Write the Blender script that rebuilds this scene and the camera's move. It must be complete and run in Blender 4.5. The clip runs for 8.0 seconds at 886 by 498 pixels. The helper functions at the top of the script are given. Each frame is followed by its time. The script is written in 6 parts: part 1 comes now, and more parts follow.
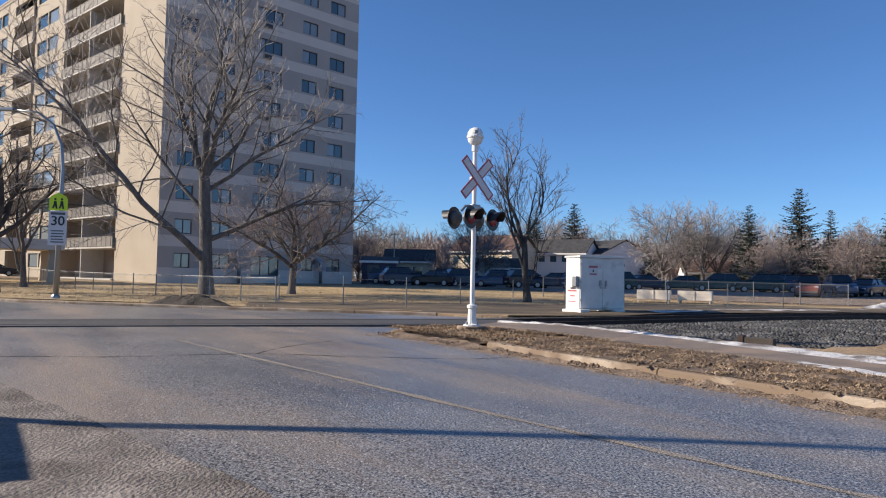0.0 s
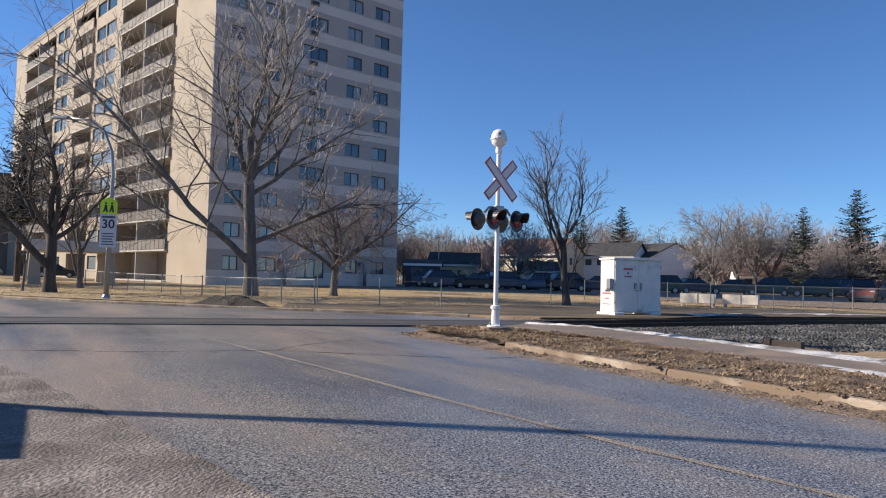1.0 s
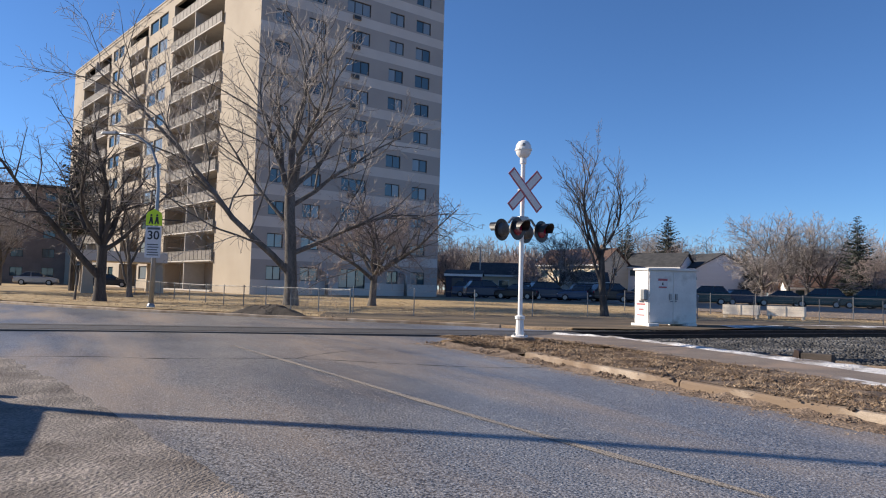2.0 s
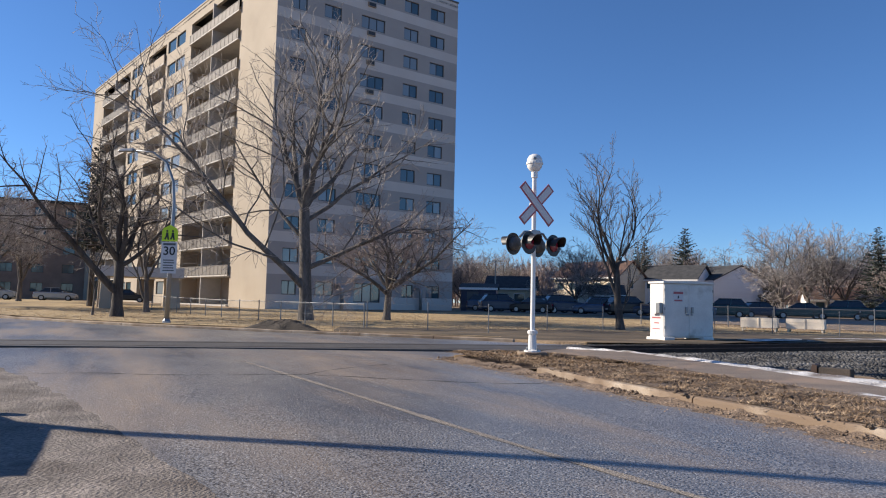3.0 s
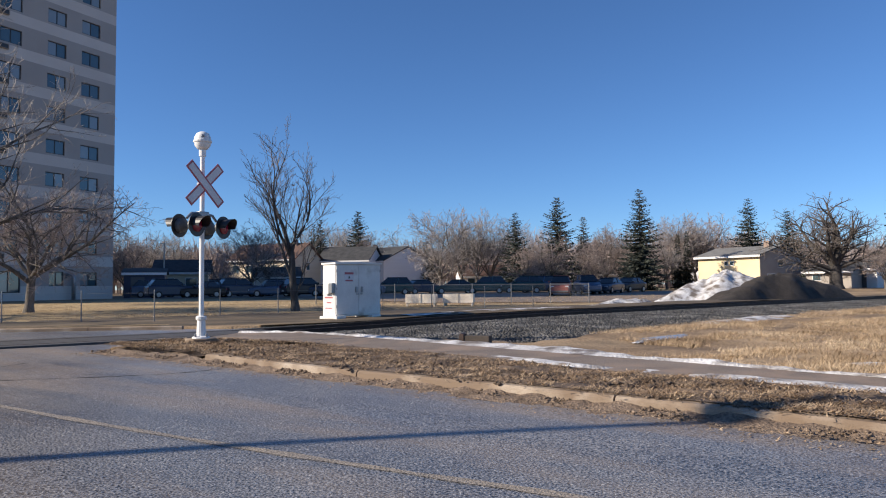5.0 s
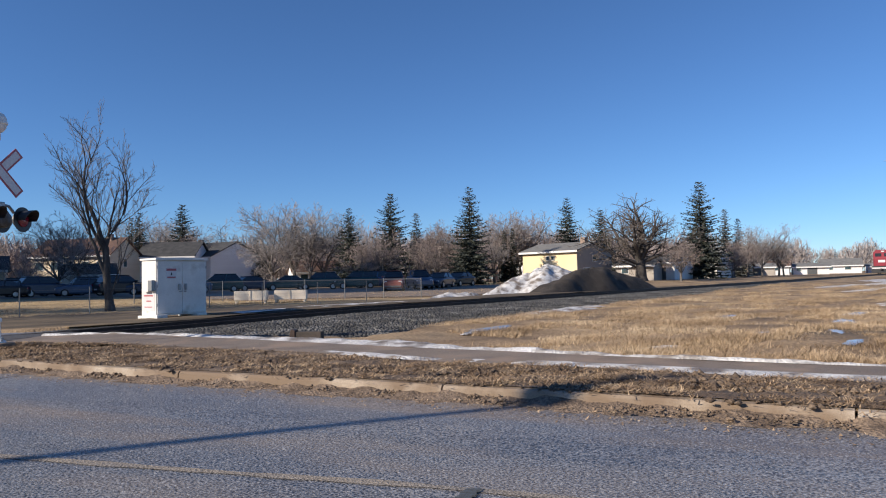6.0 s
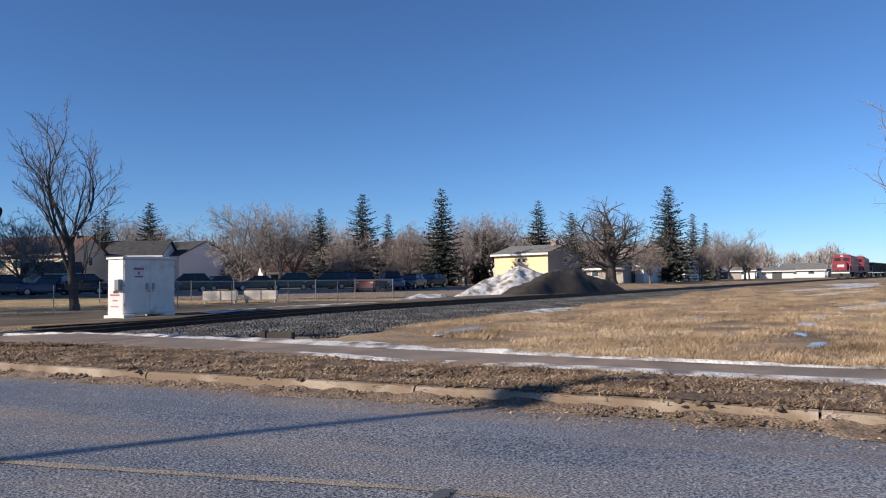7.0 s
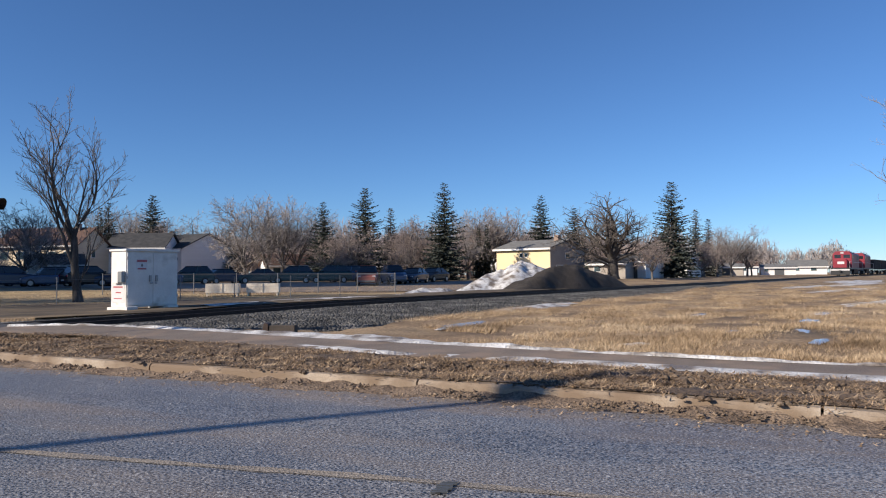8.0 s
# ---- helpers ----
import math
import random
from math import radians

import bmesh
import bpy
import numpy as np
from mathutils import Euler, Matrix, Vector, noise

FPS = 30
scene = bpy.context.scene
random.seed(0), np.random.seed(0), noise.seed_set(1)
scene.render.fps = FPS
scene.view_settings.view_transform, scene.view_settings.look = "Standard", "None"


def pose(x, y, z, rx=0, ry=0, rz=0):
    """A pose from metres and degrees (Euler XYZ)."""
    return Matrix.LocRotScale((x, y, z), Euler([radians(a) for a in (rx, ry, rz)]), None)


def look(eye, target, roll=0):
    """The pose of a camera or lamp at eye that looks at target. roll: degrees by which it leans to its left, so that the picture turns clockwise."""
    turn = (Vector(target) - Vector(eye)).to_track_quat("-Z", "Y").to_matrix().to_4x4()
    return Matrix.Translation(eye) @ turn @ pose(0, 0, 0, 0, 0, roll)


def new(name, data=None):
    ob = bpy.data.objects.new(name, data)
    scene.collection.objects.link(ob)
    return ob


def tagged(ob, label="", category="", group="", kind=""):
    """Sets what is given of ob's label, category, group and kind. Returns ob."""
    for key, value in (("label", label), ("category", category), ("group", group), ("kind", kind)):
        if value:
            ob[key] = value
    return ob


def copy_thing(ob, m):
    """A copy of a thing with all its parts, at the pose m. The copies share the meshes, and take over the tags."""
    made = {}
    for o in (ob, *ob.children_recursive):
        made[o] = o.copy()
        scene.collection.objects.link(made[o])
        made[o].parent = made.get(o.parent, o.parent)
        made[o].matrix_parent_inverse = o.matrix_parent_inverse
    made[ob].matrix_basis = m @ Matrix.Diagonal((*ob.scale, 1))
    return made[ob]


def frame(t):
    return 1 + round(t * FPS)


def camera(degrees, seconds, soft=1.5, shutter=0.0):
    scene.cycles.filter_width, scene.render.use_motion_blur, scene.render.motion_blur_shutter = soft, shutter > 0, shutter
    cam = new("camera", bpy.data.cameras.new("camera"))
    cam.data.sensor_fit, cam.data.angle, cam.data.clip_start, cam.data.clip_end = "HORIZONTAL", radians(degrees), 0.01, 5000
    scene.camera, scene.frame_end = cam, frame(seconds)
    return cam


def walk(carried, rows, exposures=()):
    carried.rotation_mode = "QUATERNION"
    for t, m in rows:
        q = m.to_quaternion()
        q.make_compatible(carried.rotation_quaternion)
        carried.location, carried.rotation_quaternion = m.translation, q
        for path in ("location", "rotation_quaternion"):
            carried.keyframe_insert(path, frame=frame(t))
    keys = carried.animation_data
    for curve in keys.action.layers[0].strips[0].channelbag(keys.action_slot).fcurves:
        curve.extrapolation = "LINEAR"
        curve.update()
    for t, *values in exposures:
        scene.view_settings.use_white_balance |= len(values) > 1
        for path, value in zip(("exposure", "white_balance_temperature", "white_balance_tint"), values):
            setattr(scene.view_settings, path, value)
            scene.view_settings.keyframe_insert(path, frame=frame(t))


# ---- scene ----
cam = camera(64.3, 8.0, soft=1.1)
PATH = [
    (0, (-1.13, 1.19, 1.355), (-1.15, 3.188, 1.436), 1.2),
    (0.5, (-0.802, 1.17, 1.332), (-0.884, 3.166, 1.416), 1.2),
    (1, (-0.545, 1.071, 1.305), (-0.704, 3.063, 1.393), 1.4),
    (1.5, (-0.245, 0.964, 1.302), (-0.477, 2.948, 1.398), 1.6),
    (3, (0.038, 1.039, 1.341), (-0.294, 3.005, 1.492), 1.3),
    (3.5, (0.05, 1.043, 1.35), (-0.215, 3.02, 1.508), 1.0),
    (4, (0.06, 1.056, 1.352), (-0.046, 3.048, 1.506), 0.7),
    (4.5, (0.085, 1.011, 1.353), (0.301, 2.995, 1.485), 0.2),
    (5, (0.16, 0.993, 1.343), (0.719, 2.911, 1.449), -0.6),
    (5.2, (0.194, 1.027, 1.325), (0.874, 2.905, 1.424), -0.8),
    (6.3, (0.186, 0.941, 1.321), (1.225, 2.648, 1.407), -1.0),
    (6.5, (0.19, 0.96, 1.317), (1.243, 2.658, 1.404), -0.8),
    (7, (0.168, 0.963, 1.32), (1.226, 2.658, 1.409), -0.8),
    (7.5, (0.148, 0.951, 1.325), (1.191, 2.655, 1.407), -0.6),
    (8, (0.148, 0.962, 1.316), (1.201, 2.661, 1.389), -0.4),
]
walk(cam, [(t, look(eye, target, roll)) for t, eye, target, roll in PATH], exposures=[(0.0, 0.70, 6200, 10), (3.5, 0.68, 6200, 10), (5.0, 0.62, 6180, 10), (6.5, 0.46, 6130, 10), (8.0, 0.46, 6130, 10)])

# ---- light ----
world = bpy.data.worlds.new("world")
scene.world = world
world.use_nodes = True
wn = world.node_tree.nodes
sky = wn.new("ShaderNodeTexSky")
sky.sky_type = "NISHITA"
sky.sun_disc = False
SUN_AZ = radians(-87.0)      # seen from above, clockwise from +y
SUN_EL = radians(28.0)
sky.sun_elevation = SUN_EL
sky.sun_rotation = SUN_AZ
sky.air_density, sky.dust_density, sky.ozone_density = 1.0, 0.0, 8.0
sky.altitude = 1500
wn["Background"].inputs["Strength"].default_value = 0.085
world.node_tree.links.new(sky.outputs[0], wn["Background"].inputs["Color"])
sun = new("sun", bpy.data.lights.new("sun", "SUN"))
sun.data.energy, sun.data.angle, sun.data.color = 4.8, radians(0.55), (1.0, 0.86, 0.68)
to_sun = Vector((math.sin(SUN_AZ) * math.cos(SUN_EL), math.cos(SUN_AZ) * math.cos(SUN_EL), math.sin(SUN_EL)))
sun.matrix_world = look(to_sun * 200, (0, 0, 0))


# ---- materials ----
def material(name, colours, rough=0.8, scale=3.0, fine=40.0, bump=0.2, metal=0.0, grain=0.35, spots=None, random_tint=0.0, spec=0.5, island=False, depth=0.02, stretch=(1, 1, 1), edge=0.25):
    """A noise-mixed surface: broad mottling between the colours, a fine grain and a relief."""
    m = bpy.data.materials.new(name)
    m.use_nodes = True
    n, l = m.node_tree.nodes, m.node_tree.links
    b = n["Principled BSDF"]
    b.inputs["Roughness"].default_value, b.inputs["Metallic"].default_value = rough, metal
    b.inputs["Specular IOR Level"].default_value = spec
    co = n.new("ShaderNodeTexCoord")
    mp = n.new("ShaderNodeMapping")
    mp.inputs["Scale"].default_value = stretch
    l.new(co.outputs["Object"], mp.inputs["Vector"])
    big = n.new("ShaderNodeTexNoise")
    big.inputs["Scale"].default_value, big.inputs["Detail"].default_value = scale, 6
    l.new(mp.outputs[0], big.inputs["Vector"])
    ramp = n.new("ShaderNodeValToRGB")
    els = ramp.color_ramp.elements
    k = len(colours)
    while len(els) < k:
        els.new(0.5)
    for i, c in enumerate(colours):
        els[i].position = 0.3 + 0.4 * i / max(1, k - 1)
        els[i].color = (*c, 1)
    l.new(big.outputs["Fac"], ramp.inputs["Fac"])
    small = n.new("ShaderNodeTexNoise")
    small.inputs["Scale"].default_value, small.inputs["Detail"].default_value = fine, 4
    l.new(mp.outputs[0], small.inputs["Vector"])
    grade = n.new("ShaderNodeMapRange")
    grade.inputs["From Min"].default_value, grade.inputs["From Max"].default_value = 0.5 - edge, 0.5 + edge
    grade.inputs["To Min"].default_value, grade.inputs["To Max"].default_value = 1 - grain, 1 + grain
    l.new(small.outputs["Fac"], grade.inputs["Value"])
    mul = n.new("ShaderNodeVectorMath")
    mul.operation = "SCALE"
    l.new(ramp.outputs["Color"], mul.inputs[0])
    l.new(grade.outputs[0], mul.inputs["Scale"])
    out = mul.outputs[0]
    if random_tint:
        src = n.new("ShaderNodeNewGeometry").outputs["Random Per Island"] if island else n.new("ShaderNodeObjectInfo").outputs["Random"]
        tint = n.new("ShaderNodeMapRange")
        tint.inputs["To Min"].default_value, tint.inputs["To Max"].default_value = 1 - random_tint, 1 + random_tint
        l.new(src, tint.inputs["Value"])
        mul2 = n.new("ShaderNodeVectorMath")
        mul2.operation = "SCALE"
        l.new(out, mul2.inputs[0])
        l.new(tint.outputs[0], mul2.inputs["Scale"])
        out = mul2.outputs[0]
    if spots:
        colour, size, low, high = spots
        sp = n.new("ShaderNodeTexNoise")
        sp.inputs["Scale"].default_value, sp.inputs["Detail"].default_value = size, 5
        l.new(co.outputs["Object"], sp.inputs["Vector"])
        lim = n.new("ShaderNodeMapRange")
        lim.inputs["From Min"].default_value, lim.inputs["From Max"].default_value = low, high
        l.new(sp.outputs["Fac"], lim.inputs["Value"])
        mix = n.new("ShaderNodeMix")
        mix.data_type = "RGBA"
        l.new(lim.outputs[0], mix.inputs[0])
        l.new(out, mix.inputs[6])
        mix.inputs[7].default_value = (*colour, 1)
        out = mix.outputs[2]
    l.new(out, b.inputs["Base Color"])
    if bump:
        bp = n.new("ShaderNodeBump")
        bp.inputs["Strength"].default_value, bp.inputs["Distance"].default_value = bump, depth
        l.new(small.outputs["Fac"], bp.inputs["Height"])
        l.new(bp.outputs[0], b.inputs["Normal"])
    return m


def plain(name, colour, rough=0.5, metal=0.0, grain=0.12, **kw):
    return material(name, [tuple(c * 0.9 for c in colour), tuple(min(1, c * 1.08) for c in colour)], rough, metal=metal, grain=grain, scale=kw.pop("scale", 1.5), fine=kw.pop("fine", 30.0), bump=kw.pop("bump", 0.08), **kw)


def glass(name, colour, rough=0.05):
    m = bpy.data.materials.new(name)
    m.use_nodes = True
    b = m.node_tree.nodes["Principled BSDF"]
    b.inputs["Base Color"].default_value = (*colour, 1)
    b.inputs["Roughness"].default_value = rough
    b.inputs["Specular IOR Level"].default_value = 0.9
    return m


def asphalt_mat():
    """Grey chipped asphalt: pale chips, brown dust drifted along the way of the traffic, dark smooth lanes between."""
    m = material("asphalt", [(0.112, 0.113, 0.124), (0.15, 0.148, 0.153), (0.195, 0.185, 0.178)], 0.42, scale=0.5, fine=52.0, bump=0.8, grain=0.95, depth=0.013, edge=0.12)
    n, l = m.node_tree.nodes, m.node_tree.links
    b = n["Principled BSDF"]
    out = b.inputs["Base Color"].links[0].from_socket
    co = n.new("ShaderNodeTexCoord")

    def streak(turn, stretch, size, low, high):
        mp = n.new("ShaderNodeMapping")
        mp.inputs["Rotation"].default_value = (0, 0, radians(turn))
        l.new(co.outputs["Object"], mp.inputs["Vector"])
        mq = n.new("ShaderNodeMapping")
        mq.inputs["Scale"].default_value = stretch
        l.new(mp.outputs[0], mq.inputs["Vector"])
        t = n.new("ShaderNodeTexNoise")
        t.inputs["Scale"].default_value, t.inputs["Detail"].default_value, t.inputs["Roughness"].default_value = size, 7, 0.62
        l.new(mq.outputs[0], t.inputs["Vector"])
        r = n.new("ShaderNodeMapRange")
        r.inputs["From Min"].default_value, r.inputs["From Max"].default_value = low, high
        l.new(t.outputs["Fac"], r.inputs["Value"])
        return r.outputs[0]

    def lay(colour, fac, blend="MIX"):
        nonlocal out
        mix = n.new("ShaderNodeMix")
        mix.data_type, mix.blend_type = "RGBA", blend
        l.new(fac, mix.inputs[0])
        l.new(out, mix.inputs[6])
        mix.inputs[7].default_value = (*colour, 1)
        out = mix.outputs[2]

    lay((0.60, 0.60, 0.62), streak(53, (0.30, 1.5, 1), 0.40, 0.50, 0.66), "MULTIPLY")
    dust = streak(53, (0.14, 0.8, 1), 0.6, 0.46, 0.68)
    lay((0.275, 0.213, 0.158), dust)
    chips = streak(0, (1, 1, 1), 42.0, 0.585, 0.635)
    lay((0.47, 0.455, 0.44), chips)
    l.new(out, b.inputs["Base Color"])
    rr = n.new("ShaderNodeMapRange")
    rr.inputs["To Min"].default_value, rr.inputs["To Max"].default_value = 0.36, 0.62
    l.new(dust, rr.inputs["Value"])
    l.new(rr.outputs[0], b.inputs["Roughness"])
    return m


ASPHALT = asphalt_mat()
APRON = material("gritty_mud", [(0.12, 0.10, 0.085), (0.19, 0.163, 0.14), (0.27, 0.232, 0.20)], 0.8, scale=1.6, fine=30.0, bump=1.0, grain=0.6, depth=0.03, stretch=(1.3, 0.8, 1), spots=((0.10, 0.08, 0.066), 1.1, 0.5, 0.66))
PATH_ASPHALT = material("path_asphalt", [(0.15, 0.118, 0.092), (0.22, 0.178, 0.14)], 0.7, scale=1.2, fine=60.0, bump=0.5, grain=0.4, spots=((0.27, 0.20, 0.145), 1.3, 0.48, 0.68))
CROSSING = material("crossing_planks", [(0.06, 0.058, 0.057), (0.085, 0.08, 0.076)], 0.7, scale=2.0, bump=0.3)
CONCRETE = material("kerb_concrete", [(0.26, 0.20, 0.143), (0.35, 0.28, 0.21), (0.42, 0.355, 0.285)], 0.85, scale=2.5, fine=70.0, bump=0.35, grain=0.25, spots=((0.19, 0.135, 0.09), 1.3, 0.38, 0.58))
MUD = material("muddy_verge", [(0.075, 0.05, 0.034), (0.13, 0.092, 0.063), (0.21, 0.155, 0.108)], 0.9, scale=2.2, fine=22.0, bump=0.9, grain=0.5, depth=0.05)
SILT = material("gutter_silt", [(0.115, 0.08, 0.055), (0.19, 0.137, 0.096), (0.27, 0.20, 0.142)], 0.9, scale=3.5, fine=30.0, bump=1.0, grain=0.6, depth=0.035)
DRY_GRASS = material("dry_grass_ground", [(0.11, 0.073, 0.044), (0.25, 0.172, 0.098), (0.38, 0.277, 0.165)], 0.95, scale=0.5, fine=14.0, bump=0.8, grain=0.5, depth=0.05, spots=((0.08, 0.06, 0.043), 0.16, 0.56, 0.70))
LAWN = material("winter_lawn", [(0.22, 0.155, 0.075), (0.36, 0.262, 0.135), (0.43, 0.32, 0.17)], 0.95, scale=0.25, fine=10.0, bump=0.6, grain=0.3, spots=((0.11, 0.085, 0.05), 0.13, 0.54, 0.68), stretch=(0.5, 2.0, 1))
STRAW = material("dry_grass_blades", [(0.20, 0.135, 0.077), (0.46, 0.335, 0.205), (0.63, 0.49, 0.325)], 0.8, scale=0.45, fine=5.0, bump=0, grain=0.3, random_tint=0.45, island=True)
LITTER = material("dead_leaf_litter", [(0.13, 0.08, 0.045), (0.32, 0.22, 0.13), (0.52, 0.39, 0.25)], 0.85, scale=3.0, fine=20.0, bump=0, grain=0.3, random_tint=0.55, island=True)
GRAVEL = material("ballast_bed", [(0.04, 0.039, 0.038), (0.08, 0.076, 0.072)], 0.9, scale=3.0, fine=25.0, bump=1.0, grain=0.5, depth=0.06)
STONE = material("ballast_stone", [(0.03, 0.03, 0.031), (0.07, 0.068, 0.066), (0.15, 0.145, 0.14)], 0.85, scale=1.0, fine=30.0, bump=0.2, grain=0.25, random_tint=0.5, island=True)
SNOW = material("old_snow", [(0.46, 0.43, 0.40), (0.66, 0.64, 0.62), (0.80, 0.79, 0.78)], 0.55, scale=3.2, fine=22.0, bump=0.9, grain=0.25, depth=0.06, spots=((0.20, 0.165, 0.135), 2.0, 0.46, 0.64))
ICE = material("wet_ice", [(0.25, 0.27, 0.30), (0.42, 0.44, 0.47)], 0.18, scale=1.2, fine=12.0, bump=0.1, grain=0.1)
DIRT = material("heap_dirt", [(0.022, 0.018, 0.015), (0.055, 0.044, 0.036)], 0.95, scale=1.4, fine=12.0, bump=0.9, grain=0.4, depth=0.08)
RAIL_STEEL = material("rusty_rail", [(0.045, 0.03, 0.024), (0.08, 0.052, 0.04)], 0.6, metal=0.5, scale=4.0, fine=60.0)
TIE_WOOD = material("creosoted_tie", [(0.03, 0.025, 0.02), (0.07, 0.055, 0.045)], 0.9, scale=3.0, fine=40.0, random_tint=0.3)
WHITE_PAINT = material("weathered_white_paint", [(0.64, 0.61, 0.57), (0.77, 0.74, 0.69)], 0.55, scale=1.6, fine=30.0, bump=0.12, grain=0.07, spots=((0.42, 0.37, 0.31), 1.5, 0.58, 0.78))
ALU_WHITE = material("white_enamel_mast", [(0.72, 0.71, 0.68), (0.82, 0.81, 0.79)], 0.45, scale=3.0, fine=40.0, bump=0.08, grain=0.06, spots=((0.45, 0.36, 0.28), 4.0, 0.62, 0.8))
BLACK = plain("black_enamel", (0.018, 0.018, 0.02), 0.45)
GREY_METAL = plain("galvanised_steel", (0.30, 0.31, 0.32), 0.45, 0.7)
DARK_GREY = plain("dark_grey_metal", (0.09, 0.095, 0.10), 0.5)
LENS_RED = glass("dark_red_lens", (0.20, 0.006, 0.03), 0.2)
SIGN_RED = plain("faded_red_film", (0.40, 0.10, 0.11), 0.45)
SIGN_WHITE = plain("reflective_white_film", (0.62, 0.60, 0.60), 0.4)
SIGN_LIME = plain("fluorescent_lime_film", (0.62, 0.82, 0.02), 0.4)
YELLOW_LINE = material("worn_yellow_line", [(0.19, 0.172, 0.158), (0.235, 0.205, 0.175), (0.27, 0.23, 0.185)], 0.8, scale=2.0, fine=60.0, bump=0.6, grain=0.6, edge=0.15)
CRACK = plain("crack_filler", (0.012, 0.012, 0.012), 0.9)
BARK = material("grey_brown_bark", [(0.075, 0.066, 0.059), (0.19, 0.17, 0.153)], 0.95, scale=3.0, fine=25.0, bump=0.9, grain=0.4, depth=0.03, stretch=(1, 1, 0.25))
BARK_DARK = material("dark_grey_bark", [(0.035, 0.031, 0.029), (0.10, 0.088, 0.08)], 0.95, scale=3.0, fine=25.0, bump=0.9, grain=0.4, depth=0.03, stretch=(1, 1, 0.25))
TWIG_DARK = material("dark_bare_twigs", [(0.10, 0.084, 0.074), (0.22, 0.185, 0.163)], 0.9, scale=0.6, fine=6.0, bump=0, grain=0.25)
TWIG = material("bare_twigs", [(0.26, 0.225, 0.197), (0.47, 0.415, 0.37)], 0.9, scale=0.6, fine=6.0, bump=0, grain=0.25)
TWIG_RED = material("reddish_twigs", [(0.24, 0.19, 0.17), (0.40, 0.327, 0.297)], 0.9, scale=0.6, fine=6.0, bump=0, grain=0.25)
TWIG_FAR = material("far_bare_twigs", [(0.25, 0.222, 0.21), (0.42, 0.378, 0.36)], 0.9, scale=0.4, fine=4.0, bump=0, grain=0.25)
NEEDLE = material("spruce_needles", [(0.034, 0.041, 0.034), (0.075, 0.085, 0.068)], 0.85, scale=0.9, fine=8.0, bump=0, grain=0.4, random_tint=0.45, island=True)
NEEDLE_PALE = material("blue_spruce_needles", [(0.085, 0.09, 0.082), (0.16, 0.165, 0.15)], 0.85, scale=0.9, fine=8.0, bump=0, grain=0.4, random_tint=0.4, island=True)
STUCCO_TAN = material("warm_stucco", [(0.38, 0.32, 0.248), (0.445, 0.38, 0.298)], 0.9, scale=0.35, fine=25.0, bump=0.25, grain=0.07)
STUCCO_GREY = material("taupe_stucco_panel", [(0.37, 0.332, 0.305), (0.425, 0.383, 0.35)], 0.9, scale=0.3, fine=25.0, bump=0.25, grain=0.08)
STUCCO_BAND = material("pale_stucco_band", [(0.57, 0.51, 0.46), (0.64, 0.58, 0.525)], 0.9, scale=0.35, fine=25.0, bump=0.25, grain=0.08)
BALCONY_PANEL = material("balcony_panel", [(0.13, 0.113, 0.098), (0.19, 0.168, 0.148)], 0.7, scale=0.6, fine=18.0, bump=0.1, grain=0.1, random_tint=0.12)
BALCONY_DARK = material("recess_wall", [(0.30, 0.235, 0.175), (0.36, 0.29, 0.22)], 0.9, scale=0.5, fine=15.0, bump=0.1, grain=0.1)
SLAB_EDGE = plain("painted_slab_edge", (0.46, 0.43, 0.39), 0.8)
WINDOW_FRAME = plain("dark_bronze_frame", (0.03, 0.028, 0.027), 0.4)
WINDOW_GLASS = glass("window_glass", (0.05, 0.085, 0.10), 0.04)
CURTAIN_GLASS = glass("curtained_window_glass", (0.22, 0.25, 0.26), 0.06)
CREAM_SIDING = material("cream_siding", [(0.60, 0.50, 0.36), (0.68, 0.58, 0.43)], 0.75, scale=0.5, fine=20.0, bump=0.2, grain=0.06, stretch=(0.1, 0.1, 3))
WHITE_SIDING = material("white_siding", [(0.72, 0.71, 0.70), (0.80, 0.79, 0.78)], 0.75, scale=0.5, fine=20.0, bump=0.2, grain=0.06, stretch=(0.1, 0.1, 3))
YELLOW_SIDING = material("pale_yellow_stucco", [(0.72, 0.575, 0.35), (0.78, 0.64, 0.41)], 0.85, scale=0.4, fine=20.0, bump=0.15, grain=0.05)
TAUPE_SIDING = material("taupe_siding", [(0.33, 0.29, 0.26), (0.40, 0.36, 0.32)], 0.8, scale=0.5, fine=20.0, bump=0.2, grain=0.06)
BROWN_BRICK = material("brown_brick_far", [(0.22, 0.16, 0.125), (0.30, 0.22, 0.175)], 0.9, scale=0.8, fine=20.0, bump=0.2, grain=0.15)
SHINGLE_BROWN = material("brown_shingles", [(0.09, 0.052, 0.042), (0.14, 0.085, 0.065)], 0.9, scale=1.5, fine=12.0, bump=0.4, grain=0.3)
SHINGLE_GREY = material("grey_shingles", [(0.03, 0.031, 0.034), (0.062, 0.062, 0.064)], 0.9, scale=1.5, fine=12.0, bump=0.4, grain=0.3)
SHINGLE_PALE = material("pale_grey_shingles", [(0.13, 0.128, 0.125), (0.20, 0.197, 0.19)], 0.9, scale=1.5, fine=12.0, bump=0.4, grain=0.3)
FENCE_WIRE = plain("dull_galvanised_wire", (0.20, 0.205, 0.21), 0.6, 0.5)
SHED_BLUE = plain("navy_metal_cladding", (0.022, 0.034, 0.075), 0.5)
TYRE = plain("tyre_rubber", (0.02, 0.02, 0.02), 0.85)
RIM = plain("alloy_rim", (0.35, 0.35, 0.36), 0.35, 0.8)
CAR_GLASS = glass("car_glass", (0.012, 0.016, 0.02), 0.22)
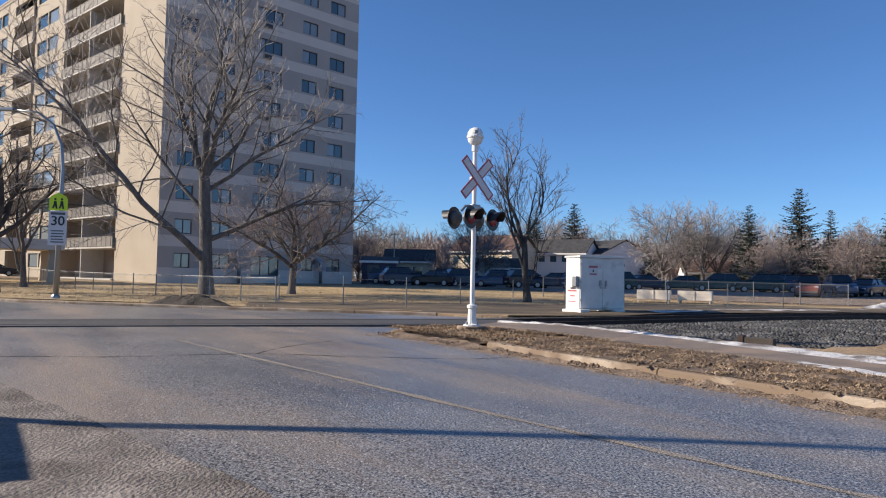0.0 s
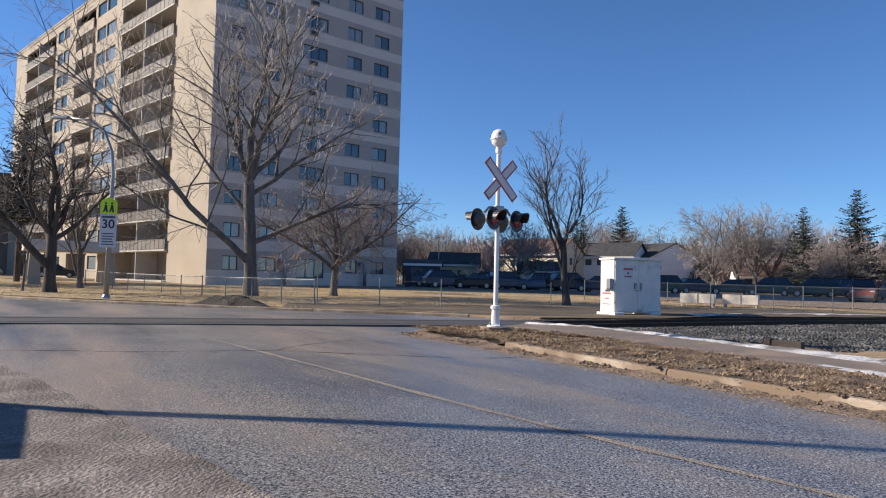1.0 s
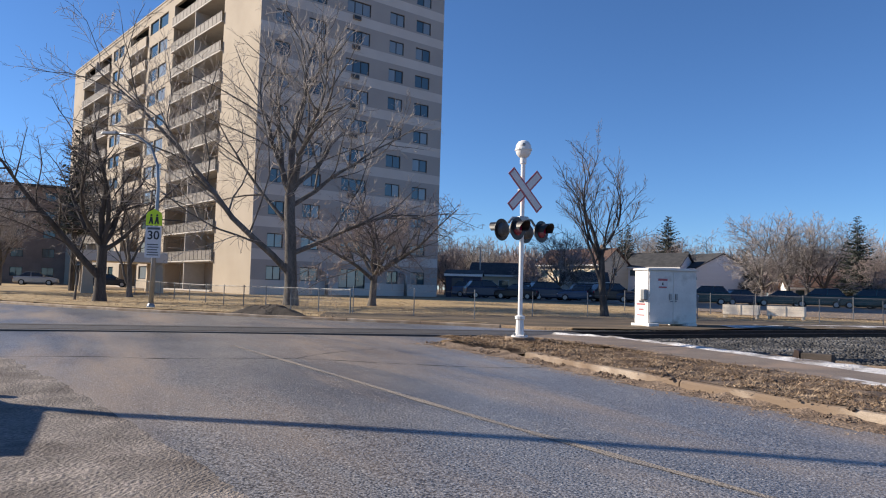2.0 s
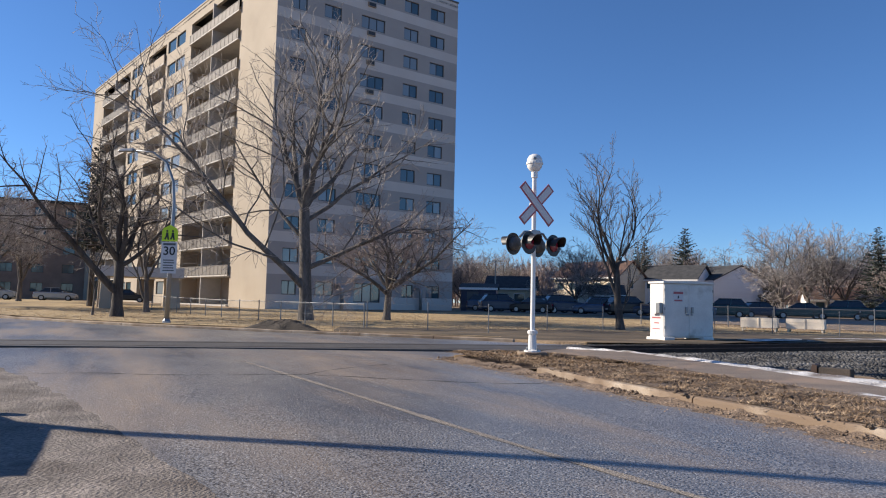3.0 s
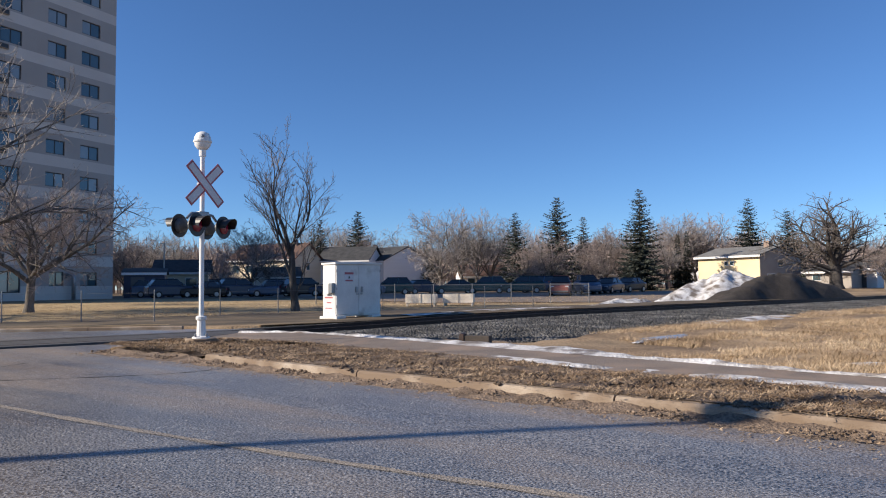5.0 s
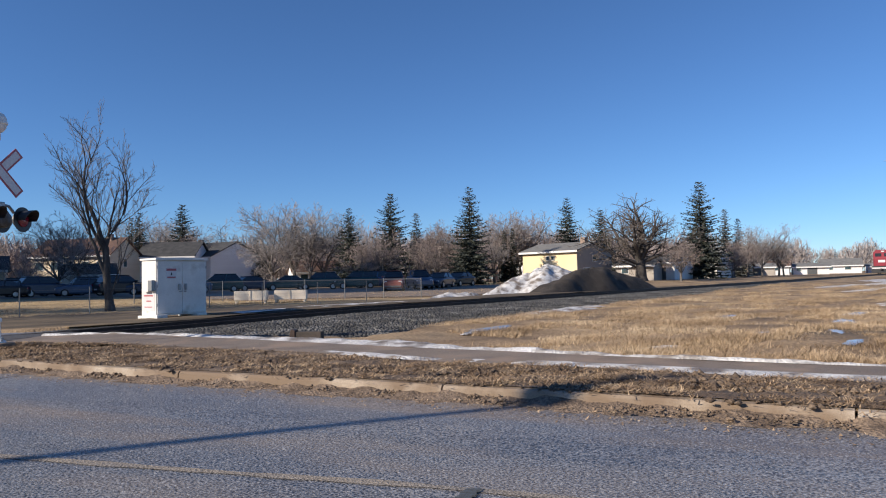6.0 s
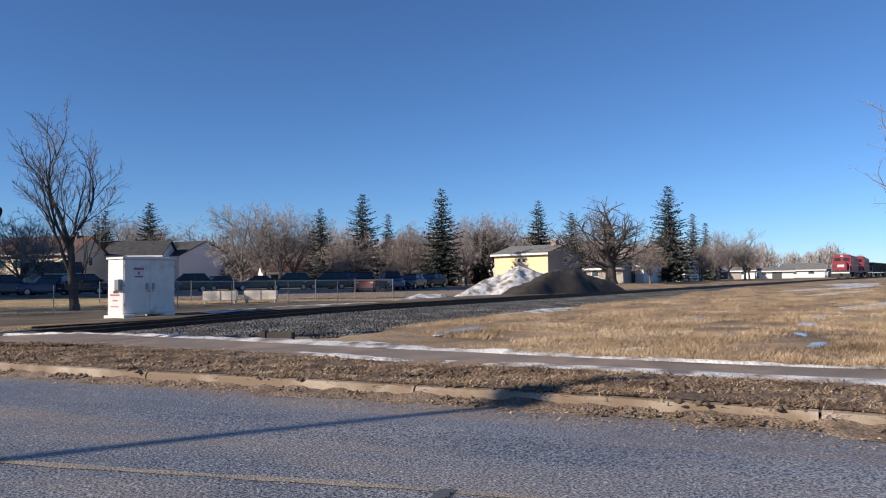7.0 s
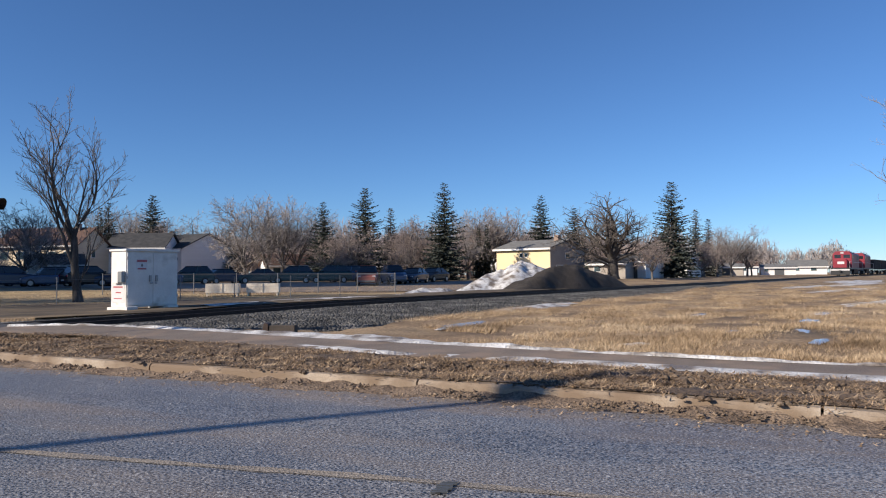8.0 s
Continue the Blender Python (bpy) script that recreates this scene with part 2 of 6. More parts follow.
LAMP_GLASS = glass("lamp_glass", (0.55, 0.55, 0.55), 0.1)
LOCO_RED = material("locomotive_red", [(0.19, 0.007, 0.022), (0.25, 0.011, 0.028)], 0.45, scale=0.8, fine=20.0, bump=0.1, grain=0.1, spots=((0.16, 0.03, 0.03), 0.9, 0.58, 0.78))
WAGON_DARK = material("dark_wagon_steel", [(0.035, 0.028, 0.027), (0.07, 0.055, 0.05)], 0.7, scale=0.8, fine=15.0, bump=0.2)
PLANTER_WOOD = material("pale_painted_boards", [(0.70, 0.60, 0.47), (0.80, 0.70, 0.57)], 0.8, scale=1.0, fine=18.0, bump=0.2, grain=0.12, random_tint=0.12)


# ---- mesh helpers ----
class Geo:
    def __init__(self):
        self.v, self.f, self.m = [], [], []

    def add(self, verts, faces, mi=0, mat=None):
        o = len(self.v)
        self.v += [tuple(mat @ Vector(p)) for p in verts] if mat else [tuple(p) for p in verts]
        self.f += [tuple(i + o for i in f) for f in faces]
        self.m += [mi] * len(faces)
        return self

    def box(self, x0, y0, z0, x1, y1, z1, mi=0, mat=None):
        v = [(x, y, z) for z in (z0, z1) for x, y in ((x0, y0), (x1, y0), (x1, y1), (x0, y1))]
        return self.add(v, [(3, 2, 1, 0), (4, 5, 6, 7), (0, 1, 5, 4), (1, 2, 6, 5), (2, 3, 7, 6), (3, 0, 4, 7)], mi, mat)

    def prism(self, poly, a, b, axis="z", mi=0, mat=None):
        """A flat outline drawn out from a to b along an axis (outline coordinates: the other two axes in order)."""
        n = len(poly)
        put = {"z": lambda p, h: (p[0], p[1], h), "y": lambda p, h: (p[0], h, p[1]), "x": lambda p, h: (h, p[0], p[1])}[axis]
        v = [put(p, a) for p in poly] + [put(p, b) for p in poly]
        f = [tuple(range(n))[::-1], tuple(range(n, 2 * n))] + [(i, (i + 1) % n, (i + 1) % n + n, i + n) for i in range(n)]
        return self.add(v, f, mi, mat)

    def tube(self, pts, radii, n=8, mi=0, caps=True, mat=None):
        pts = [Vector(p) for p in pts]
        v, f = [], []
        for i, p in enumerate(pts):
            d = (pts[min(i + 1, len(pts) - 1)] - pts[max(i - 1, 0)]).normalized()
            a = d.cross(Vector((0, 0, 1)) if abs(d.z) < 0.9 else Vector((1, 0, 0))).normalized()
            b = d.cross(a)
            r = radii[i] if isinstance(radii, (list, tuple)) else radii
            v += [p + r * (math.cos(2 * math.pi * k / n) * a + math.sin(2 * math.pi * k / n) * b) for k in range(n)]
        for i in range(len(pts) - 1):
            f += [(i * n + k, i * n + (k + 1) % n, (i + 1) * n + (k + 1) % n, (i + 1) * n + k) for k in range(n)]
        if caps:
            f += [tuple(range(n))[::-1], tuple(range((len(pts) - 1) * n, len(pts) * n))]
        return self.add(v, f, mi, mat)

    def lathe(self, prof, n=16, mi=0, mat=None):
        """Turned about z: prof of (radius, z)."""
        v = [(r * math.cos(2 * math.pi * k / n), r * math.sin(2 * math.pi * k / n), z) for r, z in prof for k in range(n)]
        f = [(i * n + k, i * n + (k + 1) % n, (i + 1) * n + (k + 1) % n, (i + 1) * n + k) for i in range(len(prof) - 1) for k in range(n)]
        f += [tuple(range(n))[::-1], tuple(range((len(prof) - 1) * n, len(prof) * n))]
        return self.add(v, f, mi, mat)

    def mesh(self, name, mats, smooth=False):
        me = bpy.data.meshes.new(name)
        me.from_pydata(self.v, [], self.f)
        for m in mats if isinstance(mats, (list, tuple)) else [mats]:
            me.materials.append(m)
        me.polygons.foreach_set("material_index", self.m)
        if smooth:
            me.polygons.foreach_set("use_smooth", [True] * len(self.f))
        me.update()
        return me


def big_mesh(name, verts, faces, mat, smooth=False):
    """A large triangle or quad mesh from numpy arrays."""
    me = bpy.data.meshes.new(name)
    nv, (nf, k) = len(verts), faces.shape
    me.vertices.add(nv)
    me.vertices.foreach_set("co", np.ascontiguousarray(verts, dtype=np.float32).ravel())
    me.loops.add(nf * k)
    me.loops.foreach_set("vertex_index", np.ascontiguousarray(faces, dtype=np.int32).ravel())
    me.polygons.add(nf)
    me.polygons.foreach_set("loop_start", np.arange(0, nf * k, k, dtype=np.int32))
    if smooth:
        me.polygons.foreach_set("use_smooth", np.ones(nf, dtype=bool))
    me.materials.append(mat)
    me.update(calc_edges=True)
    return me


def part(name, geo, mat, parent=None, label="", smooth=False, bevel=0.0, m=None):
    me = geo if isinstance(geo, bpy.types.Mesh) else geo.mesh(name, mat, smooth)
    ob = new(name, me)
    if parent:
        ob.parent = parent
    if m:
        ob.matrix_basis = m
    if bevel:
        b = ob.modifiers.new("bevel", "BEVEL")
        b.width, b.segments, b.limit_method = bevel, 2, "ANGLE"
    if label:
        ob["label"] = label
    return ob


def thing(name, m, label, category, group="", kind=""):
    ob = new(name)
    ob.empty_display_size = 0.2
    ob.matrix_basis = m
    return tagged(ob, label, category, group, kind)


def smooth01(a, b, x):
    t = np.clip((x - a) / (b - a), 0, 1)
    return t * t * (3 - 2 * t)


def fnoise(x, y, s, seed=0.0):
    """Cheap smooth noise on arrays, about -1 to 1."""
    x, y = x / s + seed * 3.7, y / s - seed * 1.9
    return (np.sin(x * 1.3 + 1.7 * np.sin(y * 0.9 + seed)) + np.sin(y * 1.7 + 1.3 * np.sin(x * 1.1 + 2 * seed)) + np.sin((x + y) * 2.3 + seed) * 0.5 + np.sin((x - y) * 3.1 - seed) * 0.4) / 2.9


# ---- the lie of the land ----
TRACK_K, TRACK_Y = 0.385, 21.62
TRACK_C = 1 / math.hypot(1, TRACK_K)
ALONG = Vector((TRACK_C, TRACK_K * TRACK_C, 0))
ACROSS = Vector((-TRACK_K * TRACK_C, TRACK_C, 0))
TRACK_TURN = math.degrees(math.atan(TRACK_K))


def track_d(x, y):
    return (y - TRACK_Y - TRACK_K * x) * TRACK_C


def rail_z(x):
    return np.interp(x, [0, 2, 9, 12, 260], [0.10, 0.13, 0.27, 0.291, 0.936])


def gravel_edge(x):
    """How far the stone bed reaches from the track's middle on the road's side."""
    return np.interp(x, [-1, 0.6, 1.8, 2.8, 3.6, 4.7, 7.3, 10, 14.4, 24, 52, 100, 400], [2.2, 3.3, 5.4, 6.8, 7.6, 7.9, 7.4, 7.2, 6.5, 6.2, 3.8, 3.2, 3.2])


def land(x, y):
    """Height of the levelled ground."""
    x, y = np.asarray(x, float), np.asarray(y, float)
    d = np.abs(track_d(x, y))
    near = 1 - smooth01(2.5, 9.5, d)
    low = 0.03 + 0.45 * smooth01(40, 66, y) * (1 - smooth01(120, 400, y)) + 0.0018 * np.clip(x - 10, 0, 200)
    return low * (1 - near) + (rail_z(x) - 0.03) * near


LEFT_EDGE = [(4.5, -6), (2.2, -1.5), (0.2, 1.5), (-1.2, 3.8), (-2.71, 5.44), (-4.38, 7.1), (-6.64, 9.18), (-8.1, 10.28), (-10.5, 12.2), (-12.5, 13.6), (-14.5, 15), (-17, 16.6), (-19, 17.8), (-22, 19.4), (-25, 20.8), (-28, 22.2), (-33, 24.6), (-40, 28), (-50, 32.5), (-75, 44), (-130, 70)]
RIGHT_EDGE = [(11, -6), (9.0, -2), (7.6, 1.5), (6.34, 4.07), (5.28, 5.98), (4.29, 7.53), (3.02, 9.43), (1.38, 11.8), (0.05, 13.9), (-1.2, 15.6), (-2.5, 17.1), (-1.6, 18.9), (0.4, 20.4), (1.2, 23.2), (-1.5, 25.4), (-5, 26.3), (-12.9, 28.1), (-19.4, 29.8), (-29.3, 34.2), (-60, 50), (-120, 80)]
KERB = RIGHT_EDGE[10::-1]
PATH_LOW = [(-1.4, 18.2), (-0.1, 18.0), (1.4, 16.5), (2.7, 14.5), (4.05, 12.4), (5.0, 10.0), (6.3, 8.0), (7.6, 5.5), (9.2, 3.2), (11.5, 0), (14, -4)]
PATH_HIGH = [(0.2, 20.2), (1.6, 19.3), (3.0, 17.1), (4.3, 15.1), (5.3, 13.2), (6.4, 11.1), (7.6, 8.7), (9.0, 6.2), (10.6, 4.2), (12.9, 1), (15.2, -3)]


def catmull(pts, per):
    p = np.array([pts[0], *pts, pts[-1]], float)
    out = []
    for i in range(1, len(p) - 2):
        a, b, c, d = p[i - 1], p[i], p[i + 1], p[i + 2]
        for t in np.arange(per) / per:
            out.append(0.5 * (2 * b + (c - a) * t + (2 * a - 5 * b + 4 * c - d) * t * t + (3 * b - a - 3 * c + d) * t ** 3))
    return np.array([*out, p[-2]])


def strip(name, left, right, cross, mat, lift, per=8, power=1.0):
    """A sheet between two matching lines; lift(x, y, s) is added to the land, s from 0 (left) to 1."""
    a, b = catmull(left, per), catmull(right, per)
    s = np.linspace(0, 1, cross + 1) ** power
    xy = a[:, None] * (1 - s)[None, :, None] + b[:, None] * s[None, :, None]
    x, y = xy[..., 0], xy[..., 1]
    z = land(x, y) + lift(x, y, np.broadcast_to(s, x.shape))
    n, k = x.shape
    idx = np.arange(n * k).reshape(n, k)
    f = np.stack([idx[:-1, :-1], idx[:-1, 1:], idx[1:, 1:], idx[1:, :-1]], -1).reshape(-1, 4)
    v = np.stack([x, y, z], -1).reshape(-1, 3)
    e1, e2 = v[f[0, 1]] - v[f[0, 0]], v[f[0, 3]] - v[f[0, 0]]
    if e1[0] * e2[1] - e1[1] * e2[0] < 0:
        f = f[:, ::-1]
    return new(name, big_mesh(name, v, f, mat, True))


def inside(px, py, poly):
    hit = np.zeros(px.shape, bool)
    for (x0, y0), (x1, y1) in zip(poly, np.roll(poly, -1, 0)):
        cond = (y0 > py) != (y1 > py)
        with np.errstate(divide="ignore", invalid="ignore"):
            hit ^= cond & (px < (x1 - x0) * (py - y0) / (y1 - y0 + 1e-12) + x0)
    return hit


def graded(lo, a, b, hi, fine, grow=1.22):
    mid = list(np.arange(a, b, fine))
    up, step = [b], fine
    while up[-1] < hi:
        step *= grow
        up.append(up[-1] + step)
    down, step = [a], fine
    while down[-1] > lo:
        step *= grow
        down.append(down[-1] - step)
    return np.array(down[:0:-1] + mid + up)


gx, gy = graded(-2500, -12, 42, 2500, 0.3), graded(-900, -4, 46, 3200, 0.3)
GX, GY = np.meshgrid(gx, gy)
lowered = inside(GX, GY, np.array([*catmull(LEFT_EDGE, 4), *catmull(RIGHT_EDGE, 4)[::-1]])) | inside(GX, GY, np.array([*catmull(KERB, 4), *catmull(PATH_HIGH, 4)[::-1]]))
field = smooth01(2, 8, -track_d(GX, GY)) * (GX > 2)
GZ = land(GX, GY) + 0.05 * fnoise(GX, GY, 1.7, 1) * field + 0.02 * fnoise(GX, GY, 0.6, 2) * field + 0.05 + 0.35 * fnoise(GX, GY, 60, 3) * smooth01(150, 400, GY)
bank = smooth01(2.2, 4.0, (-0.668 * (GX + 4.38) - 0.744 * (GY - 7.1))) * (GY < 16) * (GX < 1)
GZ += bank * (0.10 + 0.07 * fnoise(GX, GY, 0.8, 4) + 0.05 * fnoise(GX, GY, 0.35, 5))
apron_zone = inside(GX, GY, np.array([*catmull(LEFT_EDGE[:13], 4), *(catmull(LEFT_EDGE[:13], 4)[::-1] + (-1.9, -2.1))]))
GZ = np.where(apron_zone, land(GX, GY) - 0.13, GZ)
GZ = np.where(lowered, land(GX, GY) - 0.13, GZ)
gd = track_d(GX, GY)
foot_x = GX + TRACK_K * TRACK_C * gd
GZ = np.where((gd < 3.0) & (gd > -gravel_edge(foot_x) + 0.15) & (foot_x > -1) & (foot_x < 330), np.minimum(GZ, land(GX, GY) - 0.14), GZ)
n_y, n_x = GX.shape
gi = np.arange(n_x * n_y).reshape(n_y, n_x)
gf = np.stack([gi[:-1, :-1], gi[:-1, 1:], gi[1:, 1:], gi[1:, :-1]], -1).reshape(-1, 4)
ground = new("ground", big_mesh("ground", np.stack([GX, GY, GZ], -1).reshape(-1, 3), gf, DRY_GRASS, True))
tagged(ground, "flat ground of dry yellow-brown winter grass and mud", "ground", kind="structure")

road = strip("road", LEFT_EDGE, RIGHT_EDGE, 30, ASPHALT, lambda x, y, s: 0.05 * (1 - (2 * s - 1) ** 2) - 0.02, 6)
tagged(road, "worn grey asphalt road with dusty tyre tracks", "road", kind="structure")
verge_ob = strip("verge", [(x + 0.1, y + 0.08) for x, y in KERB], PATH_LOW, 34, MUD, lambda x, y, s: 0.125 * np.clip(s / 0.3 + 1 - smooth01(14.2, 15.4, y), 0, 1) * (1 - 0.7 * smooth01(15.0, 16.6, y)) + (0.035 * fnoise(x, y, 0.45, 6) + 0.03 * fnoise(x, y, 0.16, 7) + 0.02 * fnoise(x, y, 0.08, 8)) * np.sin(np.pi * np.clip(s, 0, 1)) ** 0.5, 40)
tagged(verge_ob, "muddy verge strewn with dead leaves beside the kerb", "verge", kind="structure")
footpath = strip("footpath", PATH_LOW, PATH_HIGH, 10, PATH_ASPHALT, lambda x, y, s: 0.11 + 0.012 * fnoise(x, y, 0.9, 9) - 0.02 * np.sin(np.pi * s), 12)
tagged(footpath, "brown-grey asphalt footpath wet with meltwater", "footpath", kind="structure")

apron = strip("grit_apron", [(x - 2.3, y - 2.5) for x, y in LEFT_EDGE[:13]], [(x + 0.35 + 0.12 * math.sin(2.1 * i), y + 0.3) for i, (x, y) in enumerate(LEFT_EDGE[:13])], 44, APRON, lambda x, y, s: 0.075 * (1 - s) ** 0.8 - 0.012 + (0.020 * fnoise(x, y, 0.5, 15) + 0.016 * fnoise(x * 2.2 + y, y * 0.5, 0.22, 16) + 0.008 * fnoise(x, y, 0.09, 17)) * np.clip(1.15 - s, 0, 1), 40)
tagged(apron, "gritty mud apron with tyre tracks at the road's edge", "mud", kind="structure")
lawn = strip("lawn", [(-95, 68), (-60, 51.2), (-29.3, 35.4), (-19.4, 31.0), (-12.9, 29.3), (-5, 27.6), (-1, 27.0), (4, 26.6), (12, 29.8), (22, 34.0), (30, 37.5)], [(-80, 92), (-60, 76), (-38, 62), (-27, 58.5), (-20, 59), (-10, 63), (-3, 63), (4, 61), (9, 49), (20, 43.8), (31, 39.5)], 24, LAWN, lambda x, y, s: 0.075 + 0.02 * fnoise(x, y, 2.5, 18), 8)
tagged(lawn, "yellowed winter lawn before the apartment tower", "lawn", kind="structure")
# a strip of turf in a darker brown than the lawn beyond it
TURF = material("dark_turf", [(0.04, 0.031, 0.021), (0.085, 0.063, 0.04), (0.17, 0.123, 0.072)], 0.95, scale=0.6, fine=12.0, bump=0.8, grain=0.4, stretch=(0.35, 1.6, 1))
turf = strip("dark_turf_strip", [(-9, 28.3), (-3, 26.9), (2.2, 25.1), (9, 27.3), (16, 30.0), (24, 33.1), (32, 36.2)], [(-10, 33.0), (-3, 35.6), (1, 37.6), (7, 39.2), (13, 39.4), (21, 40.6), (30, 42.0)], 40, TURF, lambda x, y, s: 0.035 + 0.085 * np.sin(np.pi * s) ** 0.5 + 0.03 * fnoise(x * 0.35, y * 1.3, 0.9, 41) + 0.015 * fnoise(x, y, 0.4, 42), 20)
tagged(turf, "dark turf between the track and the lawn", "turf", kind="structure")
lot = strip("car_park", [(-9.6, 64), (-2, 64), (5, 62), (9.6, 52.5), (20, 46.2), (29, 44.5), (40, 47)], [(-9.0, 82), (0, 82), (12, 81), (22, 78), (34, 73), (42, 68), (50, 60)], 12, PATH_ASPHALT, lambda x, y, s: 0.085 + 0 * x, 6)
tagged(lot, "worn asphalt car park with slush", "car park", kind="structure")


# ---- kerbs and road marks ----
def resample(line, step):
    p = catmull(line, 16)
    d = np.r_[0, np.cumsum(np.hypot(*np.diff(p, axis=0).T))]
    s = np.arange(0, d[-1], step)
    return np.stack([np.interp(s, d, p[:, 0]), np.interp(s, d, p[:, 1])], 1)


def kerb_run(name, line, length, label, side=1, high=0.13, keep=60):
    """Kerb stones laid end to end along a line, each an object of its own under the kerb."""
    base = thing(name, Matrix(), label, "kerb", kind="structure")
    fine = resample(line, 0.25)
    per = max(2, round(length / 0.25))
    for i in range(0, min(len(fine) - 1, keep * per), per):
        seg = fine[i:i + per + 1]
        if len(seg) < 2:
            break
        g = Geo()
        rings = []
        for j, p in enumerate(seg):
            t = seg[min(j + 1, len(seg) - 1)] - seg[max(j - 1, 0)]
            t = t / np.hypot(*t)
            nrm = np.array([t[1], -t[0]]) * side
            p = p + t * (0.012 if j == 0 else -0.012 if j == len(seg) - 1 else 0)
            z = float(land(*p))
            wob = 0.012 * math.sin(3.1 * p[0] + 2.3 * p[1])
            h = high + 0.6 * wob
            rings.append([(*(p + nrm * q), z + r) for q, r in ((0.02 + wob, -0.10), (wob, h - 0.03), (-0.03 + wob, h), (-0.16, h + 0.004), (-0.18, h - 0.02), (-0.18, -0.10))])
        v = [q for r in rings for q in r]
        f = [(6 * a + b, 6 * a + (b + 1) % 6, 6 * a + 6 + (b + 1) % 6, 6 * a + 6 + b) for a in range(len(rings) - 1) for b in range(6)]
        f += [tuple(range(6))[::-1], tuple(range(6 * len(rings) - 6, 6 * len(rings)))]
        part("kerb_stone", g.add(v, f), CONCRETE, base)
    return base


kerb_run("kerb_near", [(-0.4, 14.5), *KERB[2:]], 3.9, "worn tan concrete kerb caked with silt", side=1, high=0.115)
kerb_run("kerb_far", RIGHT_EDGE[14:20], 3.0, "low concrete kerb across the road", side=1, high=0.09)
gutter = strip("gutter_silt", [(x - 0.36 - 0.1 * math.sin(3 * x), y - 0.27) for x, y in KERB], [(x + 0.05, y + 0.04) for x, y in KERB], 6, SILT, lambda x, y, s: -0.012 + 0.07 * s ** 2 + (0.03 * fnoise(x, y, 0.35, 11) + 0.028 * fnoise(x, y, 0.13, 19)) * (0.25 + s), 40)
tagged(gutter, "brown silt and grit lying in the gutter", "silt", kind="stuff")


def ribbon(name, line, width, mat, lift, per=10, wobble=0.0):
    p = catmull(line, per)
    t = np.gradient(p, axis=0)
    t /= np.hypot(t[:, 0], t[:, 1])[:, None]
    nrm = np.stack([-t[:, 1], t[:, 0]], 1)
    w = width / 2 * (1 + wobble * np.sin(np.arange(len(p)) * 1.7) + wobble * np.sin(np.arange(len(p)) * 0.61))
    a, b = p - nrm * w[:, None], p + nrm * w[:, None]
    v = np.concatenate([np.c_[a, lift(a[:, 0], a[:, 1])], np.c_[b, lift(b[:, 0], b[:, 1])]])
    n = len(p)
    i = np.arange(n - 1)
    return new(name, big_mesh(name, v, np.stack([i, i + 1, i + 1 + n, i + n], -1), mat))


def road_z(x, y):
    """Height of the road's surface, found across its width."""
    x, y = np.atleast_1d(np.asarray(x, float)), np.atleast_1d(np.asarray(y, float))
    a, b = catmull(LEFT_EDGE, 6), catmull(RIGHT_EDGE, 6)
    out = []
    for px, py in zip(x, y):
        ab = b - a
        s = np.clip(((px - a[:, 0]) * ab[:, 0] + (py - a[:, 1]) * ab[:, 1]) / (ab ** 2).sum(1), 0, 1)
        i = np.argmin(np.hypot(a[:, 0] + s * ab[:, 0] - px, a[:, 1] + s * ab[:, 1] - py))
        out.append(0.05 * (1 - (2 * s[i] - 1) ** 2) - 0.02)
    return land(x, y) + np.array(out)


mark = ribbon("centre_line", [(-6.2, 14.35), (-5.84, 13.93), (-3.33, 11.13), (-1.21, 8.6), (0.24, 6.95), (1.35, 5.75), (2.42, 4.61), (4.0, 2.6), (6, -0.5)], 0.09, YELLOW_LINE, lambda x, y: road_z(x, y) + 0.004, 8, 0.2)
tagged(mark, "worn yellow centre line on the asphalt", "road marking", kind="structure")
for k, line in enumerate(([(-9.4, 10.9), (-7.6, 11.6), (-6.1, 11.75), (-4.2, 12.5), (-2.6, 12.5), (-0.95, 12.65), (-0.1, 13.2)], [(-4.2, 12.5), (-4.0, 13.6), (-3.4, 15.0)])):
    c = ribbon("road_crack", line, (0.028, 0.018)[k], CRACK, lambda x, y: road_z(x, y) + 0.005, 12, 0.5)
    tagged(c, "dark crack running across the asphalt", "road crack", kind="structure")

# ---- the railway ----
bx = np.concatenate([np.arange(-0.6, 60, 0.35), np.arange(60, 330, 3.0)])
edge = -gravel_edge(bx)
prof = np.linspace(0, 1, 26)
D = edge[:, None] * (1 - prof) + 3.3 * prof
BX = bx[:, None] - TRACK_K * TRACK_C * D * 1.0
BY = TRACK_Y + TRACK_K * bx[:, None] + TRACK_C * D
bed = land(BX, BY)
shoulder = smooth01(0, 0.5, (D - edge[:, None]) / np.maximum(0.1, -1.5 - edge[:, None])) * smooth01(0, 0.8, 3.3 - D)
BZ = bed - 0.05 + 0.02 * shoulder + 0.03 * fnoise(BX, BY, 0.35, 12) + 0.02 * fnoise(BX, BY, 0.15, 13)
BZ = np.where(np.abs(D) < 1.5, rail_z(bx)[:, None] - 0.13 + 0.02 * fnoise(BX, BY, 0.2, 14), BZ)
ii = np.arange(BX.size).reshape(BX.shape)
bf = np.stack([ii[:-1, :-1], ii[1:, :-1], ii[1:, 1:], ii[:-1, 1:]], -1).reshape(-1, 4)
ballast = new("ballast_bed", big_mesh("ballast_bed", np.stack([BX, BY, BZ], -1).reshape(-1, 3), bf, GRAVEL, True))
tagged(ballast, "dark grey crushed-stone bed under the railway track", "ballast", kind="structure")

